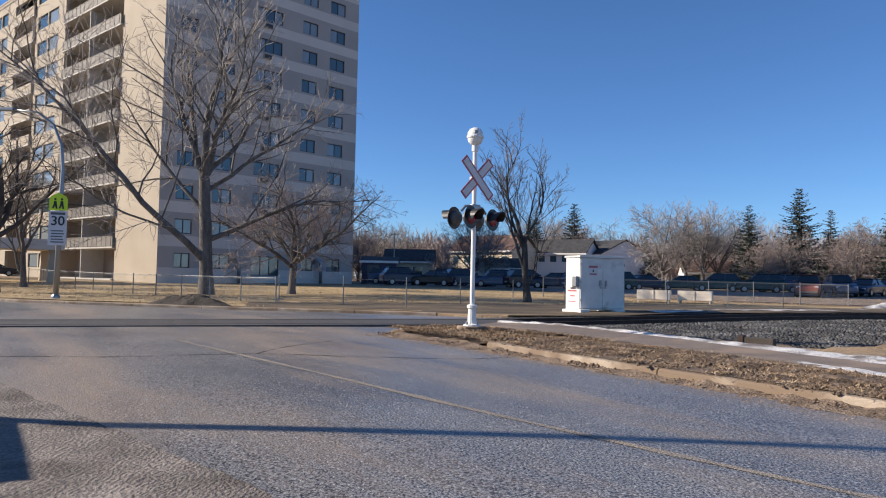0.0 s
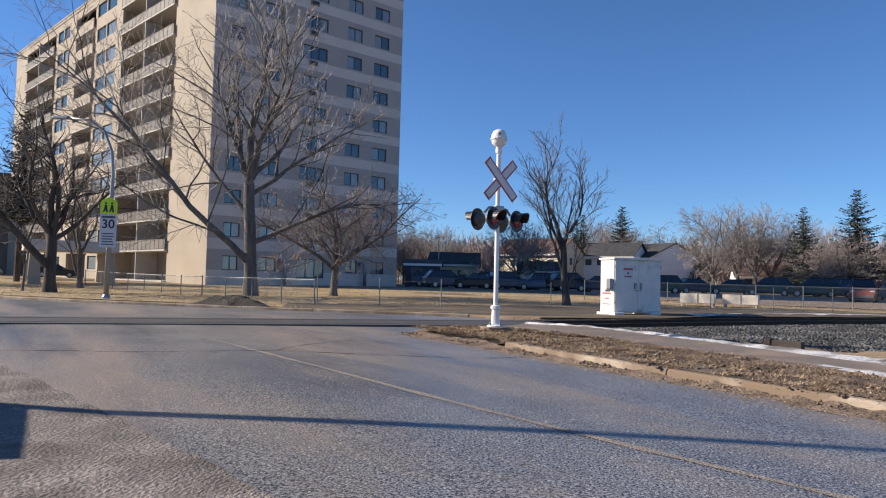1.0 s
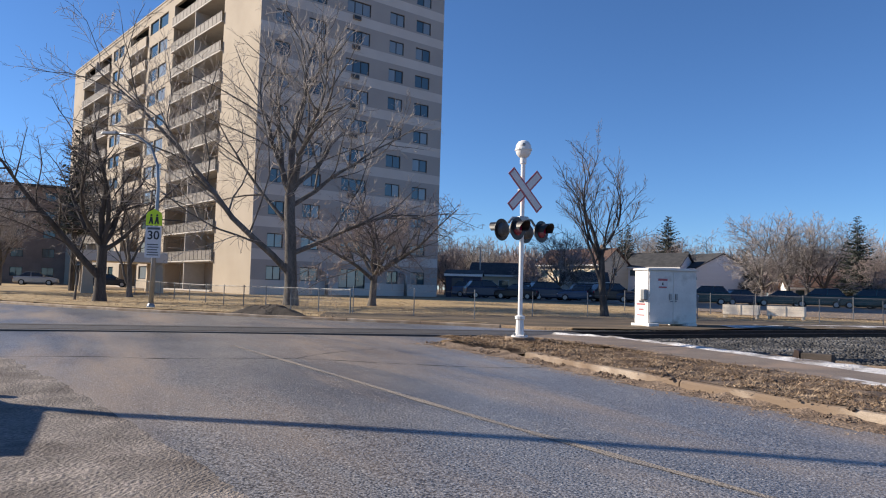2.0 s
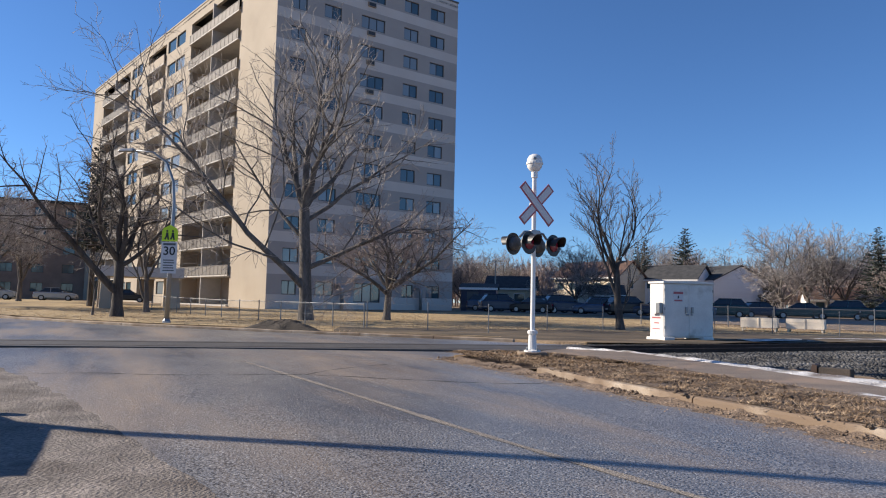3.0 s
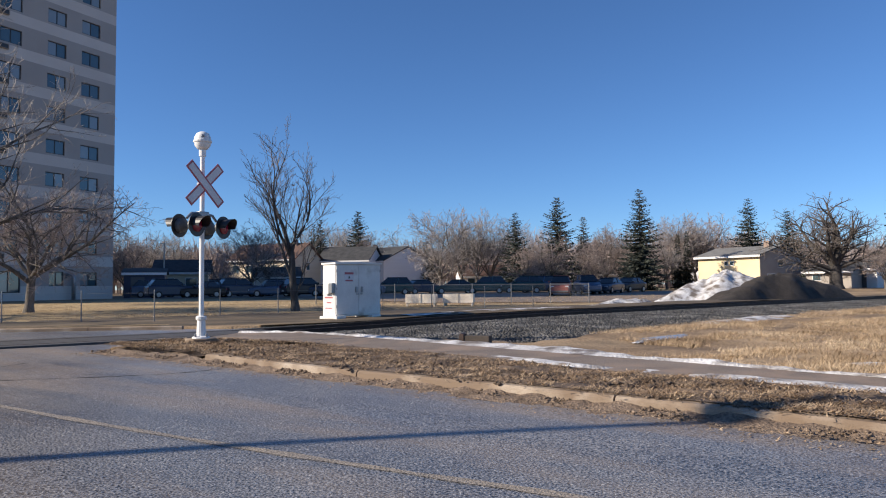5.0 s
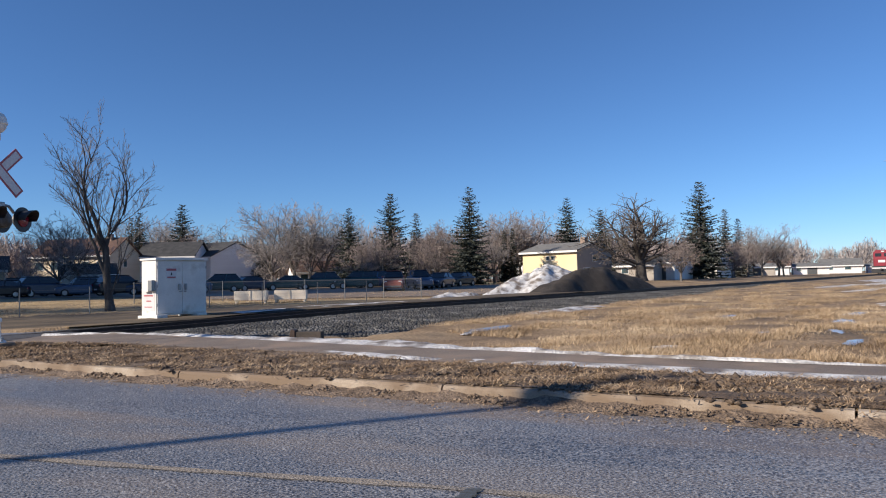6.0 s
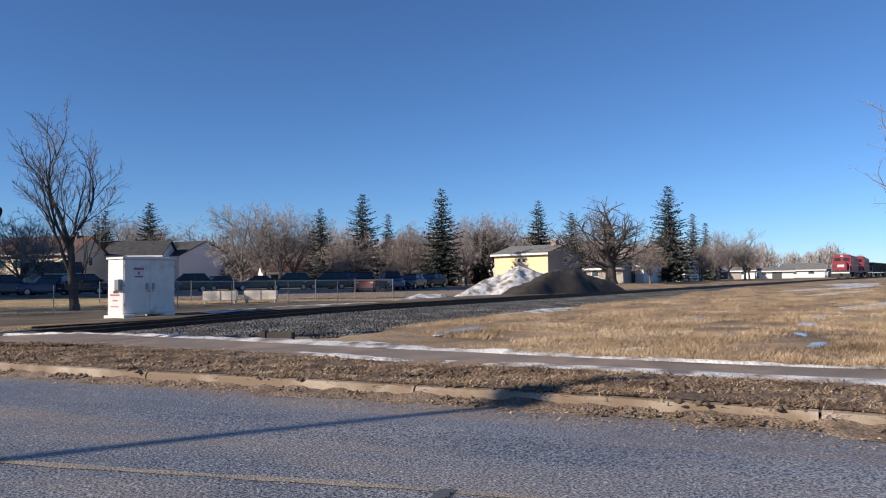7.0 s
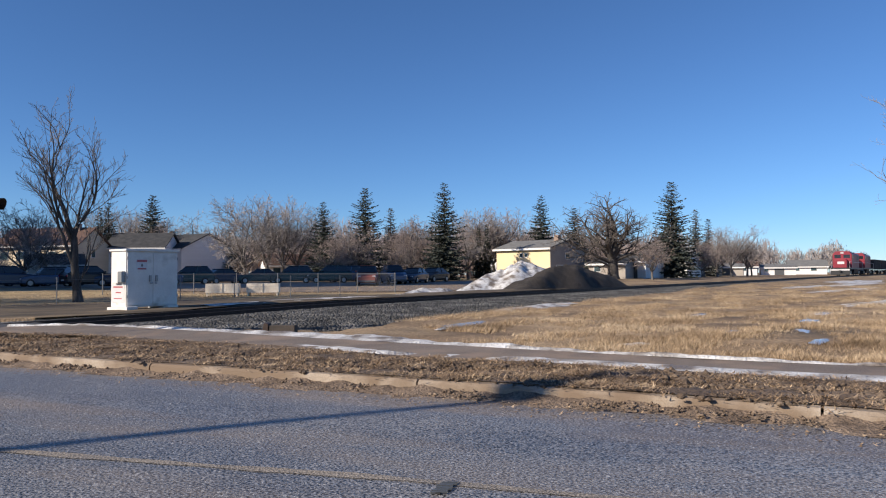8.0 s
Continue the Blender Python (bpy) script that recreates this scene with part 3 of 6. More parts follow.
track = thing("railway_track", Matrix(), "rusty steel rails on dark wooden ties", "railway track", kind="structure")
for off in (-0.75, 0.75):
    xs = np.r_[np.arange(-45, 90, 3.0), np.arange(90, 420, 15.0)]
    shape = [(-0.065, -0.16), (0.065, -0.16), (0.065, -0.14), (0.012, -0.12), (0.012, -0.04), (0.036, -0.03), (0.036, 0.0), (-0.036, 0.0), (-0.036, -0.03), (-0.012, -0.04), (-0.012, -0.12), (-0.065, -0.14)]
    g = Geo()
    v = []
    for x in xs:
        c = Vector((x, TRACK_Y + TRACK_K * x, float(rail_z(x)) + 0.03)) + ACROSS * off
        v += [tuple(c + ACROSS * a + Vector((0, 0, b))) for a, b in shape]
    n = len(shape)
    f = [(i * n + k, (i + 1) * n + k, (i + 1) * n + (k + 1) % n, i * n + (k + 1) % n) for i in range(len(xs) - 1) for k in range(n)]
    part("rail", g.add(v, f), RAIL_STEEL, track)
tie_mesh = Geo().box(-0.11, -1.3, -0.17, 0.11, 1.3, 0.0).mesh("tie", TIE_WOOD)
for k in range(110):
    x = 1.6 + 0.58 * k * TRACK_C
    part("tie", tie_mesh, None, track, m=Matrix.Translation((x, TRACK_Y + TRACK_K * x, float(rail_z(x)) - 0.105 + 0.01 * math.sin(k * 5.1))) @ pose(0, 0, 0, 0, 0, TRACK_TURN + 1.2 * math.sin(k * 3.3)))
plank_mesh = Geo().box(-1.2, -0.215, -0.1, 1.2, 0.215, 0.0).mesh("plank", CROSSING)
for k in range(9):
    for off in (-1.01, -0.46, 0.0, 0.46, 1.01):
        x = -18 + 2.405 * TRACK_C * k
        c = Vector((x, TRACK_Y + TRACK_K * x, float(rail_z(x)) + 0.026)) + ACROSS * off
        part("crossing_plank", plank_mesh, None, track, m=Matrix.Translation(c) @ pose(0, 0, 0, 0, 0, TRACK_TURN))


def stones(name, count, x0, x1, d0, d1, size, label, seed):
    rng = np.random.default_rng(seed)
    base = np.array([(1, 0, -0.4), (-0.5, 0.87, -0.4), (-0.5, -0.87, -0.4), (0.6, 0.5, 0.4), (-0.7, 0.2, 0.5), (0.1, -0.7, 0.45)])
    tri = np.array([(0, 1, 3), (1, 4, 3), (1, 2, 4), (2, 5, 4), (2, 0, 5), (0, 3, 5), (3, 4, 5), (0, 2, 1)])
    u = rng.random(count) ** 1.6
    x = x0 + (x1 - x0) * u
    d = d0(x) + (d1 - d0(x)) * rng.random(count)
    keep = np.abs(np.abs(d) - 0.75) > 0.14
    x, d = x[keep], d[keep]
    n = len(x)
    px, py = x - TRACK_K * TRACK_C * d, TRACK_Y + TRACK_K * x + TRACK_C * d
    pz = np.where(np.abs(d) < 1.5, rail_z(x) - 0.12, land(px, py) - 0.03)
    s = size * (0.6 + 0.8 * rng.random((n, 1, 1)))
    ang = rng.random(n) * 6.283
    c, sn = np.cos(ang)[:, None], np.sin(ang)[:, None]
    b = base[None] * (0.7 + 0.6 * rng.random((n, 6, 3)))
    v = np.stack([b[..., 0] * c - b[..., 1] * sn, b[..., 0] * sn + b[..., 1] * c, b[..., 2]], -1) * s + np.stack([px, py, pz], -1)[:, None]
    f = tri[None] + 6 * np.arange(n)[:, None, None]
    ob = new(name, big_mesh(name, v.reshape(-1, 3), f.reshape(-1, 3), STONE))
    return tagged(ob, label, "ballast", kind="stuff")


stones("ballast_stones", 60000, 1.0, 46, lambda x: -gravel_edge(x) + 0.2, 2.6, 0.042, "loose grey ballast stones along the track", 5)


# ---- the apartment tower ----
CORNER = Vector((-24.63, 57.5, 0.0))
AZ_R, AZ_L = radians(44.0), radians(-49.6)
U = Vector((math.sin(AZ_R), math.cos(AZ_R), 0))
V = Vector((math.sin(AZ_L), math.cos(AZ_L), 0))
FLOOR_H, GROUND_Z, TOP_Z = 2.82, 0.3, 32.5
SHADE_W, SUN_W = 19.8, 60.6
tower = thing("apartment_tower", Matrix.Translation(CORNER), "eleven-storey tan and grey stucco apartment tower with balconies", "apartment tower")
MR = Matrix(((U.x, -U.y, 0, 0), (U.y, U.x, 0, 0), (0, 0, 1, 0), (0, 0, 0, 1)))
inl = Vector((V.y, -V.x, 0))
ML = Matrix(((V.x, inl.x, 0, 0), (V.y, inl.y, 0, 0), (0, 0, 1, 0), (0, 0, 0, 1)))

windows = []      # (left, right, bottom, top, kind)
for k in range(11):
    top = 2.93 + FLOOR_H * k
    for a, b in (((1.36, 2.85), (4.55, 6.3), (8.4, 11.0), (13.2, 14.9), (16.35, 18.15)) if k else ((1.38, 2.75), (4.58, 6.35), (8.45, 11.28), (13.7, 15.0), (16.57, 18.2))):
        windows.append((a, b, top - (1.22 if k or a != 8.45 else 1.75), top, k))


def wall_with_holes(width, z0, z1, holes, thick, band):
    """A wall in x (0 to width), standing from z0 to z1, with its outer face at y = 0 and open reveals; band(z) picks the paint."""
    xs = sorted({0.0, width, *(h[0] for h in holes), *(h[1] for h in holes)})
    cuts = {z0, z1, *(h[2] for h in holes), *(h[3] for h in holes)}
    for k in range(13):
        cuts |= {c for c in (3.45 + FLOOR_H * k, 4.35 + FLOOR_H * k) if z0 < c < z1}
    zs = sorted(cuts)
    g = Geo()
    for x0, x1 in zip(xs, xs[1:]):
        for a, b in zip(zs, zs[1:]):
            mx, mz = (x0 + x1) / 2, (a + b) / 2
            if any(h[0] < mx < h[1] and h[2] < mz < h[3] for h in holes):
                continue
            g.add([(x0, 0, a), (x1, 0, a), (x1, 0, b), (x0, 0, b)], [(0, 1, 2, 3)], band(mz))
    for h in holes:
        a, b, c, d = h[:4]
        g.add([(a, 0, c), (b, 0, c), (b, thick, c), (a, thick, c)], [(0, 1, 2, 3)], band((c + d) / 2))
        g.add([(a, 0, d), (b, 0, d), (b, thick, d), (a, thick, d)], [(3, 2, 1, 0)], band((c + d) / 2))
        g.add([(a, 0, c), (a, thick, c), (a, thick, d), (a, 0, d)], [(0, 1, 2, 3)], band((c + d) / 2))
        g.add([(b, 0, c), (b, thick, c), (b, thick, d), (b, 0, d)], [(3, 2, 1, 0)], band((c + d) / 2))
    return g


def band_r(z):
    if z < 1.55:
        return 1
    k = (z - 3.45) % FLOOR_H
    return 1 if z > 3.4 and k < 0.9 else 0


shade_wall = part("wall", wall_with_holes(SHADE_W, GROUND_Z - 0.5, TOP_Z, windows, 0.3, band_r), [STUCCO_GREY, STUCCO_BAND], tower, "taupe stucco wall with pale bands", m=MR)


def window_mesh(w, h, leaves):
    """One welded frame with an opening for each leaf."""
    t = 0.07
    xs = [-w / 2]
    for i in range(leaves):
        xs += [-w / 2 + (w - t) * i / leaves + t, -w / 2 + (w - t) * (i + 1) / leaves]
    xs.append(w / 2)
    zs = [0.0, t, h - t, h]
    index, g = {}, Geo()

    def vert(i, d, k):
        if (i, d, k) not in index:
            index[i, d, k] = len(g.v)
            g.v.append((xs[i], 0.08 * d, zs[k]))
        return index[i, d, k]

    solid = {(i, k) for i in range(len(xs) - 1) for k in range(3) if not (k == 1 and i % 2 == 1)}
    for i, k in sorted(solid):
        q = [(i, k), (i + 1, k), (i + 1, k + 1), (i, k + 1)]
        g.f.append(tuple(vert(a, 0, b) for a, b in q))
        g.f.append(tuple(vert(a, 1, b) for a, b in q[::-1]))
        for n, (a, b) in (((i, k - 1), (q[0], q[1])), ((i + 1, k), (q[1], q[2])), ((i, k + 1), (q[2], q[3])), ((i - 1, k), (q[3], q[0]))):
            if n not in solid:
                g.f.append((vert(b[0], 0, b[1]), vert(a[0], 0, a[1]), vert(a[0], 1, a[1]), vert(b[0], 1, b[1])))
    g.m = [0] * len(g.f)
    return g.mesh("frame", WINDOW_FRAME)


frames = {}
rng_w = random.Random(4)
for a, b, c, d, k in windows:
    w, h = round(b - a, 2), round(d - c, 2)
    leaves = 3 if w > 2.2 else 2
    if (w, h) not in frames:
        frames[w, h] = (window_mesh(w, h, leaves), [Geo().box(-w / 2 + w * i / leaves + 0.04, 0.035, 0.05, -w / 2 + w * (i + 1) / leaves - 0.04, 0.05, h - 0.05).mesh("pane", [WINDOW_GLASS]) for i in range(leaves)],
                        [Geo().box(-w / 2 + w * i / leaves + 0.04, 0.035, 0.05, -w / 2 + w * (i + 1) / leaves - 0.04, 0.05, h - 0.05).mesh("pane", [CURTAIN_GLASS]) for i in range(leaves)])
    fr, dark, light = frames[w, h]
    win = part("window", fr, None, tower, m=MR @ Matrix.Translation(((a + b) / 2, 0.10, c)))
    for i in range(leaves):
        part("pane", (light if rng_w.random() < 0.45 else dark)[i], None, win)
    if leaves == 3 and k:
        ac = part("air_conditioner", Geo().box(-0.42, -0.16, 0, 0.42, 0.0, 0.42), BALCONY_DARK, tower, m=MR @ Matrix.Translation((9.45, -0.004, c - 0.62)))
        part("grille", Geo().box(-0.36, -0.172, 0.05, 0.36, -0.163, 0.37), WINDOW_FRAME, ac)

# the sunlit side: blank ends, two stacks of paired balconies, one stack of single balconies and two window piers
bays = [(7.6, 20.55, "pair"), (28.65, 35.1, "single"), (42.65, 55.2, "pair")]
piers = [(20.55, 28.65, (22.4, 28.0)), (35.1, 42.65, (37.5, 41.85))]
holes = [(a, b, GROUND_Z + 0.1, TOP_Z - 1.3) for a, b, _ in bays]
pier_windows = []
for a, b, (c, d) in piers:
    for k in range(11):
        zc = 1.55 + FLOOR_H * k
        for e, f_ in ((c, (c + d) / 2 - 0.12), ((c + d) / 2 + 0.12, d)):
            pier_windows.append((e, f_, zc, zc + 1.45))
part("wall", wall_with_holes(SUN_W, GROUND_Z - 0.5, TOP_Z, [*holes, *pier_windows], 0.3, lambda z: 1 if (z - 3.45) % FLOOR_H < 0.35 and z > 3 else 0), [STUCCO_TAN, STUCCO_TAN], tower, "sunlit warm tan stucco wall", m=ML)
for a, b, c, d in pier_windows:
    w, h = round(b - a, 2), round(d - c, 2)
    if (w, h) not in frames:
        frames[w, h] = (window_mesh(w, h, 1), [Geo().box(-w / 2 + 0.04, 0.035, 0.05, w / 2 - 0.04, 0.05, h - 0.05).mesh("pane", [WINDOW_GLASS])], [Geo().box(-w / 2 + 0.04, 0.035, 0.05, w / 2 - 0.04, 0.05, h - 0.05).mesh("pane", [CURTAIN_GLASS])])
    win = part("window", frames[w, h][0], None, tower, m=ML @ Matrix.Translation(((a + b) / 2, 0.1, c)))
    part("pane", (frames[w, h][2] if rng_w.random() < 0.6 else frames[w, h][1])[0], None, win)
for a, b, kind in bays:
    g = Geo()
    g.add([(a, 1.9, GROUND_Z), (b, 1.9, GROUND_Z), (b, 1.9, TOP_Z - 1.3), (a, 1.9, TOP_Z - 1.3)], [(0, 1, 2, 3)])
    for x, flip in ((a, False), (b, True)):
        q = [(x, 0.3, GROUND_Z), (x, 1.9, GROUND_Z), (x, 1.9, TOP_Z - 1.3), (x, 0.3, TOP_Z - 1.3)]
        g.add(q, [(0, 1, 2, 3) if not flip else (3, 2, 1, 0)])
    part("recess_wall", g, BALCONY_DARK, tower, "shaded brown wall behind the balconies", m=ML)
    w = b - a
    slab = Geo().box(0.01, -0.25, -0.04, w - 0.01, 1.89, 0.1).mesh("balcony_slab", SLAB_EDGE)
    rail_g = Geo()
    if kind == "pair":
        rail_g.box(0.02, -0.235, 0.98, w - 0.02, -0.195, 1.03)
        rail_g.box(0.02, -0.225, 0.14, w - 0.02, -0.205, 0.96)
        q = 0.3
        while q < w:
            rail_g.box(q, -0.25, 0.1, q + 0.045, -0.226, 1.0)
            q += 0.95
    else:
        rail_g.box(0.0, -0.25, 0.1, w, -0.1, 1.15)
    rail_m = rail_g.mesh("railing", [BALCONY_PANEL] if kind == "pair" else [STUCCO_TAN])
    fin = Geo().box(-0.06, -0.22, 0.1, 0.06, 1.88, FLOOR_H - 0.1).mesh("divider", SLAB_EDGE)
    door = Geo().box(-0.9, 1.80, 0.1, 0.9, 1.88, 2.15).mesh("balcony_door", WINDOW_GLASS)
    for k in range(11):
        z = 0.55 + FLOOR_H * k
        slab_ob = part("balcony", slab, None, tower, m=ML @ Matrix.Translation((a, 0, z)))
        if k:
            part("railing", rail_m, None, slab_ob)
        for j in ((0.25, 0.75) if kind == "pair" else (0.5,)):
            part("balcony_door", door, None, slab_ob, m=Matrix.Translation((w * j, 0, 0)))
        if kind == "pair":
            part("divider", fin, None, slab_ob, m=Matrix.Translation((w / 2, 0, 0)))
far_l, far_r = V * SUN_W, U * SHADE_W
back = far_l + far_r
g = Geo()
for p, q in ((far_r, back), (back, far_l)):
    g.add([(p.x, p.y, GROUND_Z - 0.5), (q.x, q.y, GROUND_Z - 0.5), (q.x, q.y, TOP_Z), (p.x, p.y, TOP_Z)], [(0, 1, 2, 3)])
part("rear_wall", g, STUCCO_GREY, tower)
g = Geo().prism([(0, 0), (far_r.x, far_r.y), (back.x, back.y), (far_l.x, far_l.y)], TOP_Z - 0.5, TOP_Z - 0.3)
part("roof", g, SHINGLE_GREY, tower)
cap = Geo().box(-0.06, -0.06, TOP_Z, SHADE_W + 0.06, 0.34, TOP_Z + 0.16)
part("parapet_cap", cap, DARK_GREY, tower, m=MR)
part("parapet_cap", Geo().box(0.36, -0.06, TOP_Z, SUN_W, 0.34, TOP_Z + 0.16), STUCCO_TAN, tower, m=ML)


# ---- trees ----
def grow(seed, height, spread, trunk_r, fork=0.22, lean=(0, 0), upward=0.5, limbs=5, dense=1.0, low=0, thin=0.009, arms=(), angles=(0.5, 1.0)):
    """A bare tree: returns the trunk with its limbs, and the fine branches as arrays."""
    rng = random.Random(seed)
    wood, fine = [], []

    def line(p, d, length, r0, r1, n, wander, lift):
        pts, rad = [p.copy()], [r0]
        dd = d.normalized()
        for i in range(n):
            dd = (dd + Vector((rng.gauss(0, wander), rng.gauss(0, wander), rng.gauss(0, wander * 0.5) + lift))).normalized()
            pts.append(pts[-1] + dd * (length / n))
            rad.append(r0 + (r1 - r0) * (i + 1) / n)
        return pts, rad

    def sideways(along, out, ang):
        side = along.orthogonal().normalized()
        side.rotate(Matrix.Rotation(ang, 3, along))
        return (along * math.cos(out) + side * math.sin(out)).normalized()

    def point(pts, rad, t):
        n = len(pts) - 1
        i = min(n - 1, int(t * n))
        return pts[i].lerp(pts[i + 1], t * n - i), (pts[i + 1] - pts[i]).normalized(), rad[i]

    def clothe(pts, rad, length, level):
        """Branches all along a branch, shorter towards its tip."""
        if level > 3:
            return
        step = (0.072, 0.050, 0.022)[level - 1] * height / dense
        count = max(2, int(length / step))
        for c in range(count):
            t = 0.16 + 0.84 * (c + rng.random()) / count
            at, along, r = point(pts, rad, min(t, 0.999))
            L = length * (0.62, 0.55, 0.5)[level - 1] * (1.12 - 0.72 * t) * rng.uniform(0.6, 1.15)
            d = sideways(along, rng.uniform(*angles) * (0.8 + 0.25 * spread), 2.4 * c + rng.uniform(-0.7, 0.7))
            d = (d + Vector((0, 0, 0.35 * upward))).normalized()
            r0 = min(r * 0.62, trunk_r * (0.16, 0.07, 0.03)[level - 1] * rng.uniform(0.7, 1.2))
            b = line(at, d, L, max(r0, 0.006), max(r0 * 0.3, 0.004), (5, 4, 2)[level - 1], 0.20, 0.03 * upward)
            (wood if level == 1 else fine).append(b)
            clothe(*b, L, level + 1)

    trunk = line(Vector((0, 0, 0)), Vector((lean[0], lean[1], 1)), height * fork, trunk_r, trunk_r * 0.78, 5, 0.03, 0.0)
    wood.append(trunk)
    for c in range(limbs):
        lead = c == 0
        at, along, r = point(*trunk, 0.999 if lead or c > low else rng.uniform(0.4, 0.75))
        d = sideways(along, rng.uniform(0.05, 0.15) if lead else rng.uniform(0.38, 0.72) * spread, 6.283 * c / max(1, limbs - 1) + rng.uniform(-0.3, 0.3))
        L = height * (1 - fork) * (1.0 if lead else rng.uniform(0.72, 0.98))
        b = line(at, d, L, trunk_r * (0.62 if lead else rng.uniform(0.38, 0.55)), trunk_r * 0.04, 10, 0.15, 0.05 * upward)
        wood.append(b)
        clothe(*b, L, 1)
    for t, d, L, r in arms:
        at, along, _ = point(*trunk, t)
        b = line(at, Vector(d), L, r, r * 0.12, 10, 0.11, 0.04 * upward)
        wood.append(b)
        clothe(*b, L, 1)
    top = max(p.z for pts, _ in wood + fine for p in pts)
    k = height / top
    a = Geo()
    for pts, rad in wood:
        rr = list(rad)
        if pts[0].z < 0.01:
            rr[0] *= 1.3
        a.tube([p * k for p in pts], [max(0.007, r) for r in rr], 9 if rad[0] > trunk_r * 0.3 else 5, caps=False)
    vs, fs = [], []
    for pts, rad in fine:
        o = len(vs)
        for i, p in enumerate(pts):
            d = (pts[min(i + 1, len(pts) - 1)] - pts[max(i - 1, 0)]).normalized()
            x = d.orthogonal().normalized()
            y = d.cross(x)
            r = max(thin, rad[i])
            vs += [tuple(p * k + r * (math.cos(2.094 * j) * x + math.sin(2.094 * j) * y)) for j in range(3)]
        for i in range(len(pts) - 1):
            fs += [(o + 3 * i + j, o + 3 * i + (j + 1) % 3, o + 3 * i + 3 + (j + 1) % 3, o + 3 * i + 3 + j) for j in range(3)]
    return a, (np.array(vs), np.array(fs))


def bare_tree(name, at, label, seed, height, spread, trunk_r, twig=None, turn=0.0, group="", bark=None, **kw):
    wood, (vs, fs) = grow(seed, height, spread, trunk_r, **kw)
    ob = thing(name, Matrix.Translation(at) @ pose(0, 0, 0, 0, 0, turn), label, "tree", group)
    part("trunk", wood, bark or BARK, ob, smooth=True)
    part("crown", big_mesh("crown", vs, fs, twig or TWIG), None, ob)
    return ob


def at_ground(x, y, dz=0.0):
    return (x, y, float(land(x, y)) + 0.03 + dz)


bare_tree("elm_tree", at_ground(-15.0, 41.4), "tall bare elm with a thick forked grey trunk behind the fence", 11, 20.0, 0.95, 0.39, turn=20, fork=0.36, upward=0.45, limbs=6, dense=1.5, thin=0.010, angles=(0.5, 1.0), arms=((0.28, (-0.66, -0.12, 0.75), 17.0, 0.21), (0.46, (0.88, 0.05, 0.40), 11.0, 0.16), (0.72, (-0.8, 0.2, 0.62), 10.5, 0.13), (0.88, (0.72, 0.4, 0.75), 11.0, 0.15)))
bare_tree("crab_apple_tree", at_ground(-10.9, 44.8), "low spreading bare crab apple tree on the lawn", 23, 9.0, 1.45, 0.25, twig=TWIG_RED, turn=14, fork=0.25, upward=0.1, limbs=7, dense=1.4, angles=(0.5, 1.05), arms=((0.95, (1.0, -0.1, 0.62), 8.0, 0.14), (0.8, (-1.0, -0.2, 0.62), 7.4, 0.13), (0.97, (0.4, 0.2, 0.9), 6.5, 0.11)))
bare_tree("ash_tree", at_ground(3.16, 39.8), "slender bare ash tree with upright branches", 36, 11.2, 0.16, 0.21, twig=TWIG_DARK, bark=BARK_DARK, turn=-4, fork=0.33, lean=(-0.05, 0), upward=0.7, limbs=3, dense=1.5, low=1, thin=0.0075, angles=(0.35, 0.9), arms=((0.85, (-0.34, 0, 0.95), 5.6, 0.10), (0.95, (0.20, 0.1, 0.97), 4.6, 0.08), (0.12, (0.26, -0.05, 0.97), 5.6, 0.05)))
bare_tree("maple_tree", at_ground(-25.3, 38.3), "bare maple leaning over the road's far edge", 47, 12.0, 1.3, 0.33, twig=TWIG_DARK, bark=BARK_DARK, turn=33, fork=0.28, upward=0.15, limbs=7, low=1, dense=1.15, angles=(0.5, 1.05), arms=((0.42, (-0.72, -0.1, 0.72), 10.5, 0.22), (0.9, (0.85, -0.1, 0.6), 7.5, 0.14)))
bare_tree("young_maple_tree", at_ground(-28.6, 46.5), "bare young maple before the tower's entrance", 53, 9.4, 0.7, 0.2, twig=TWIG_DARK, fork=0.26, upward=0.5, limbs=5, arms=((0.3, (-0.4, 0, 0.9), 6.0, 0.1),))
bare_tree("sapling_tree", at_ground(-27.8, 39.6), "thin bare sapling beside the road", 59, 5.5, 0.8, 0.07, fork=0.3, upward=0.5, limbs=3, dense=0.7)

bare_tree("poplar_tree", at_ground(55.8, 23.4), "tall bare poplar in the field", 83, 15.5, 0.7, 0.3, fork=0.25, upward=0.6, limbs=5)

bare_tree("willow_tree", at_ground(62.7, 62.8), "big spreading bare willow with a dark thick trunk", 91, 10.9, 1.25, 0.72, twig=TWIG_DARK, bark=BARK_DARK, turn=-45, fork=0.24, upward=0.2, limbs=7, dense=1.2, thin=0.014, angles=(0.5, 1.1), arms=((0.8, (-1, -0.1, 0.42), 8.6, 0.26), (0.9, (1, 0.2, 0.50), 7.6, 0.24), (0.6, (-0.95, -0.3, 0.30), 6.0, 0.16), (0.95, (0.5, -0.3, 0.8), 7.0, 0.2)))

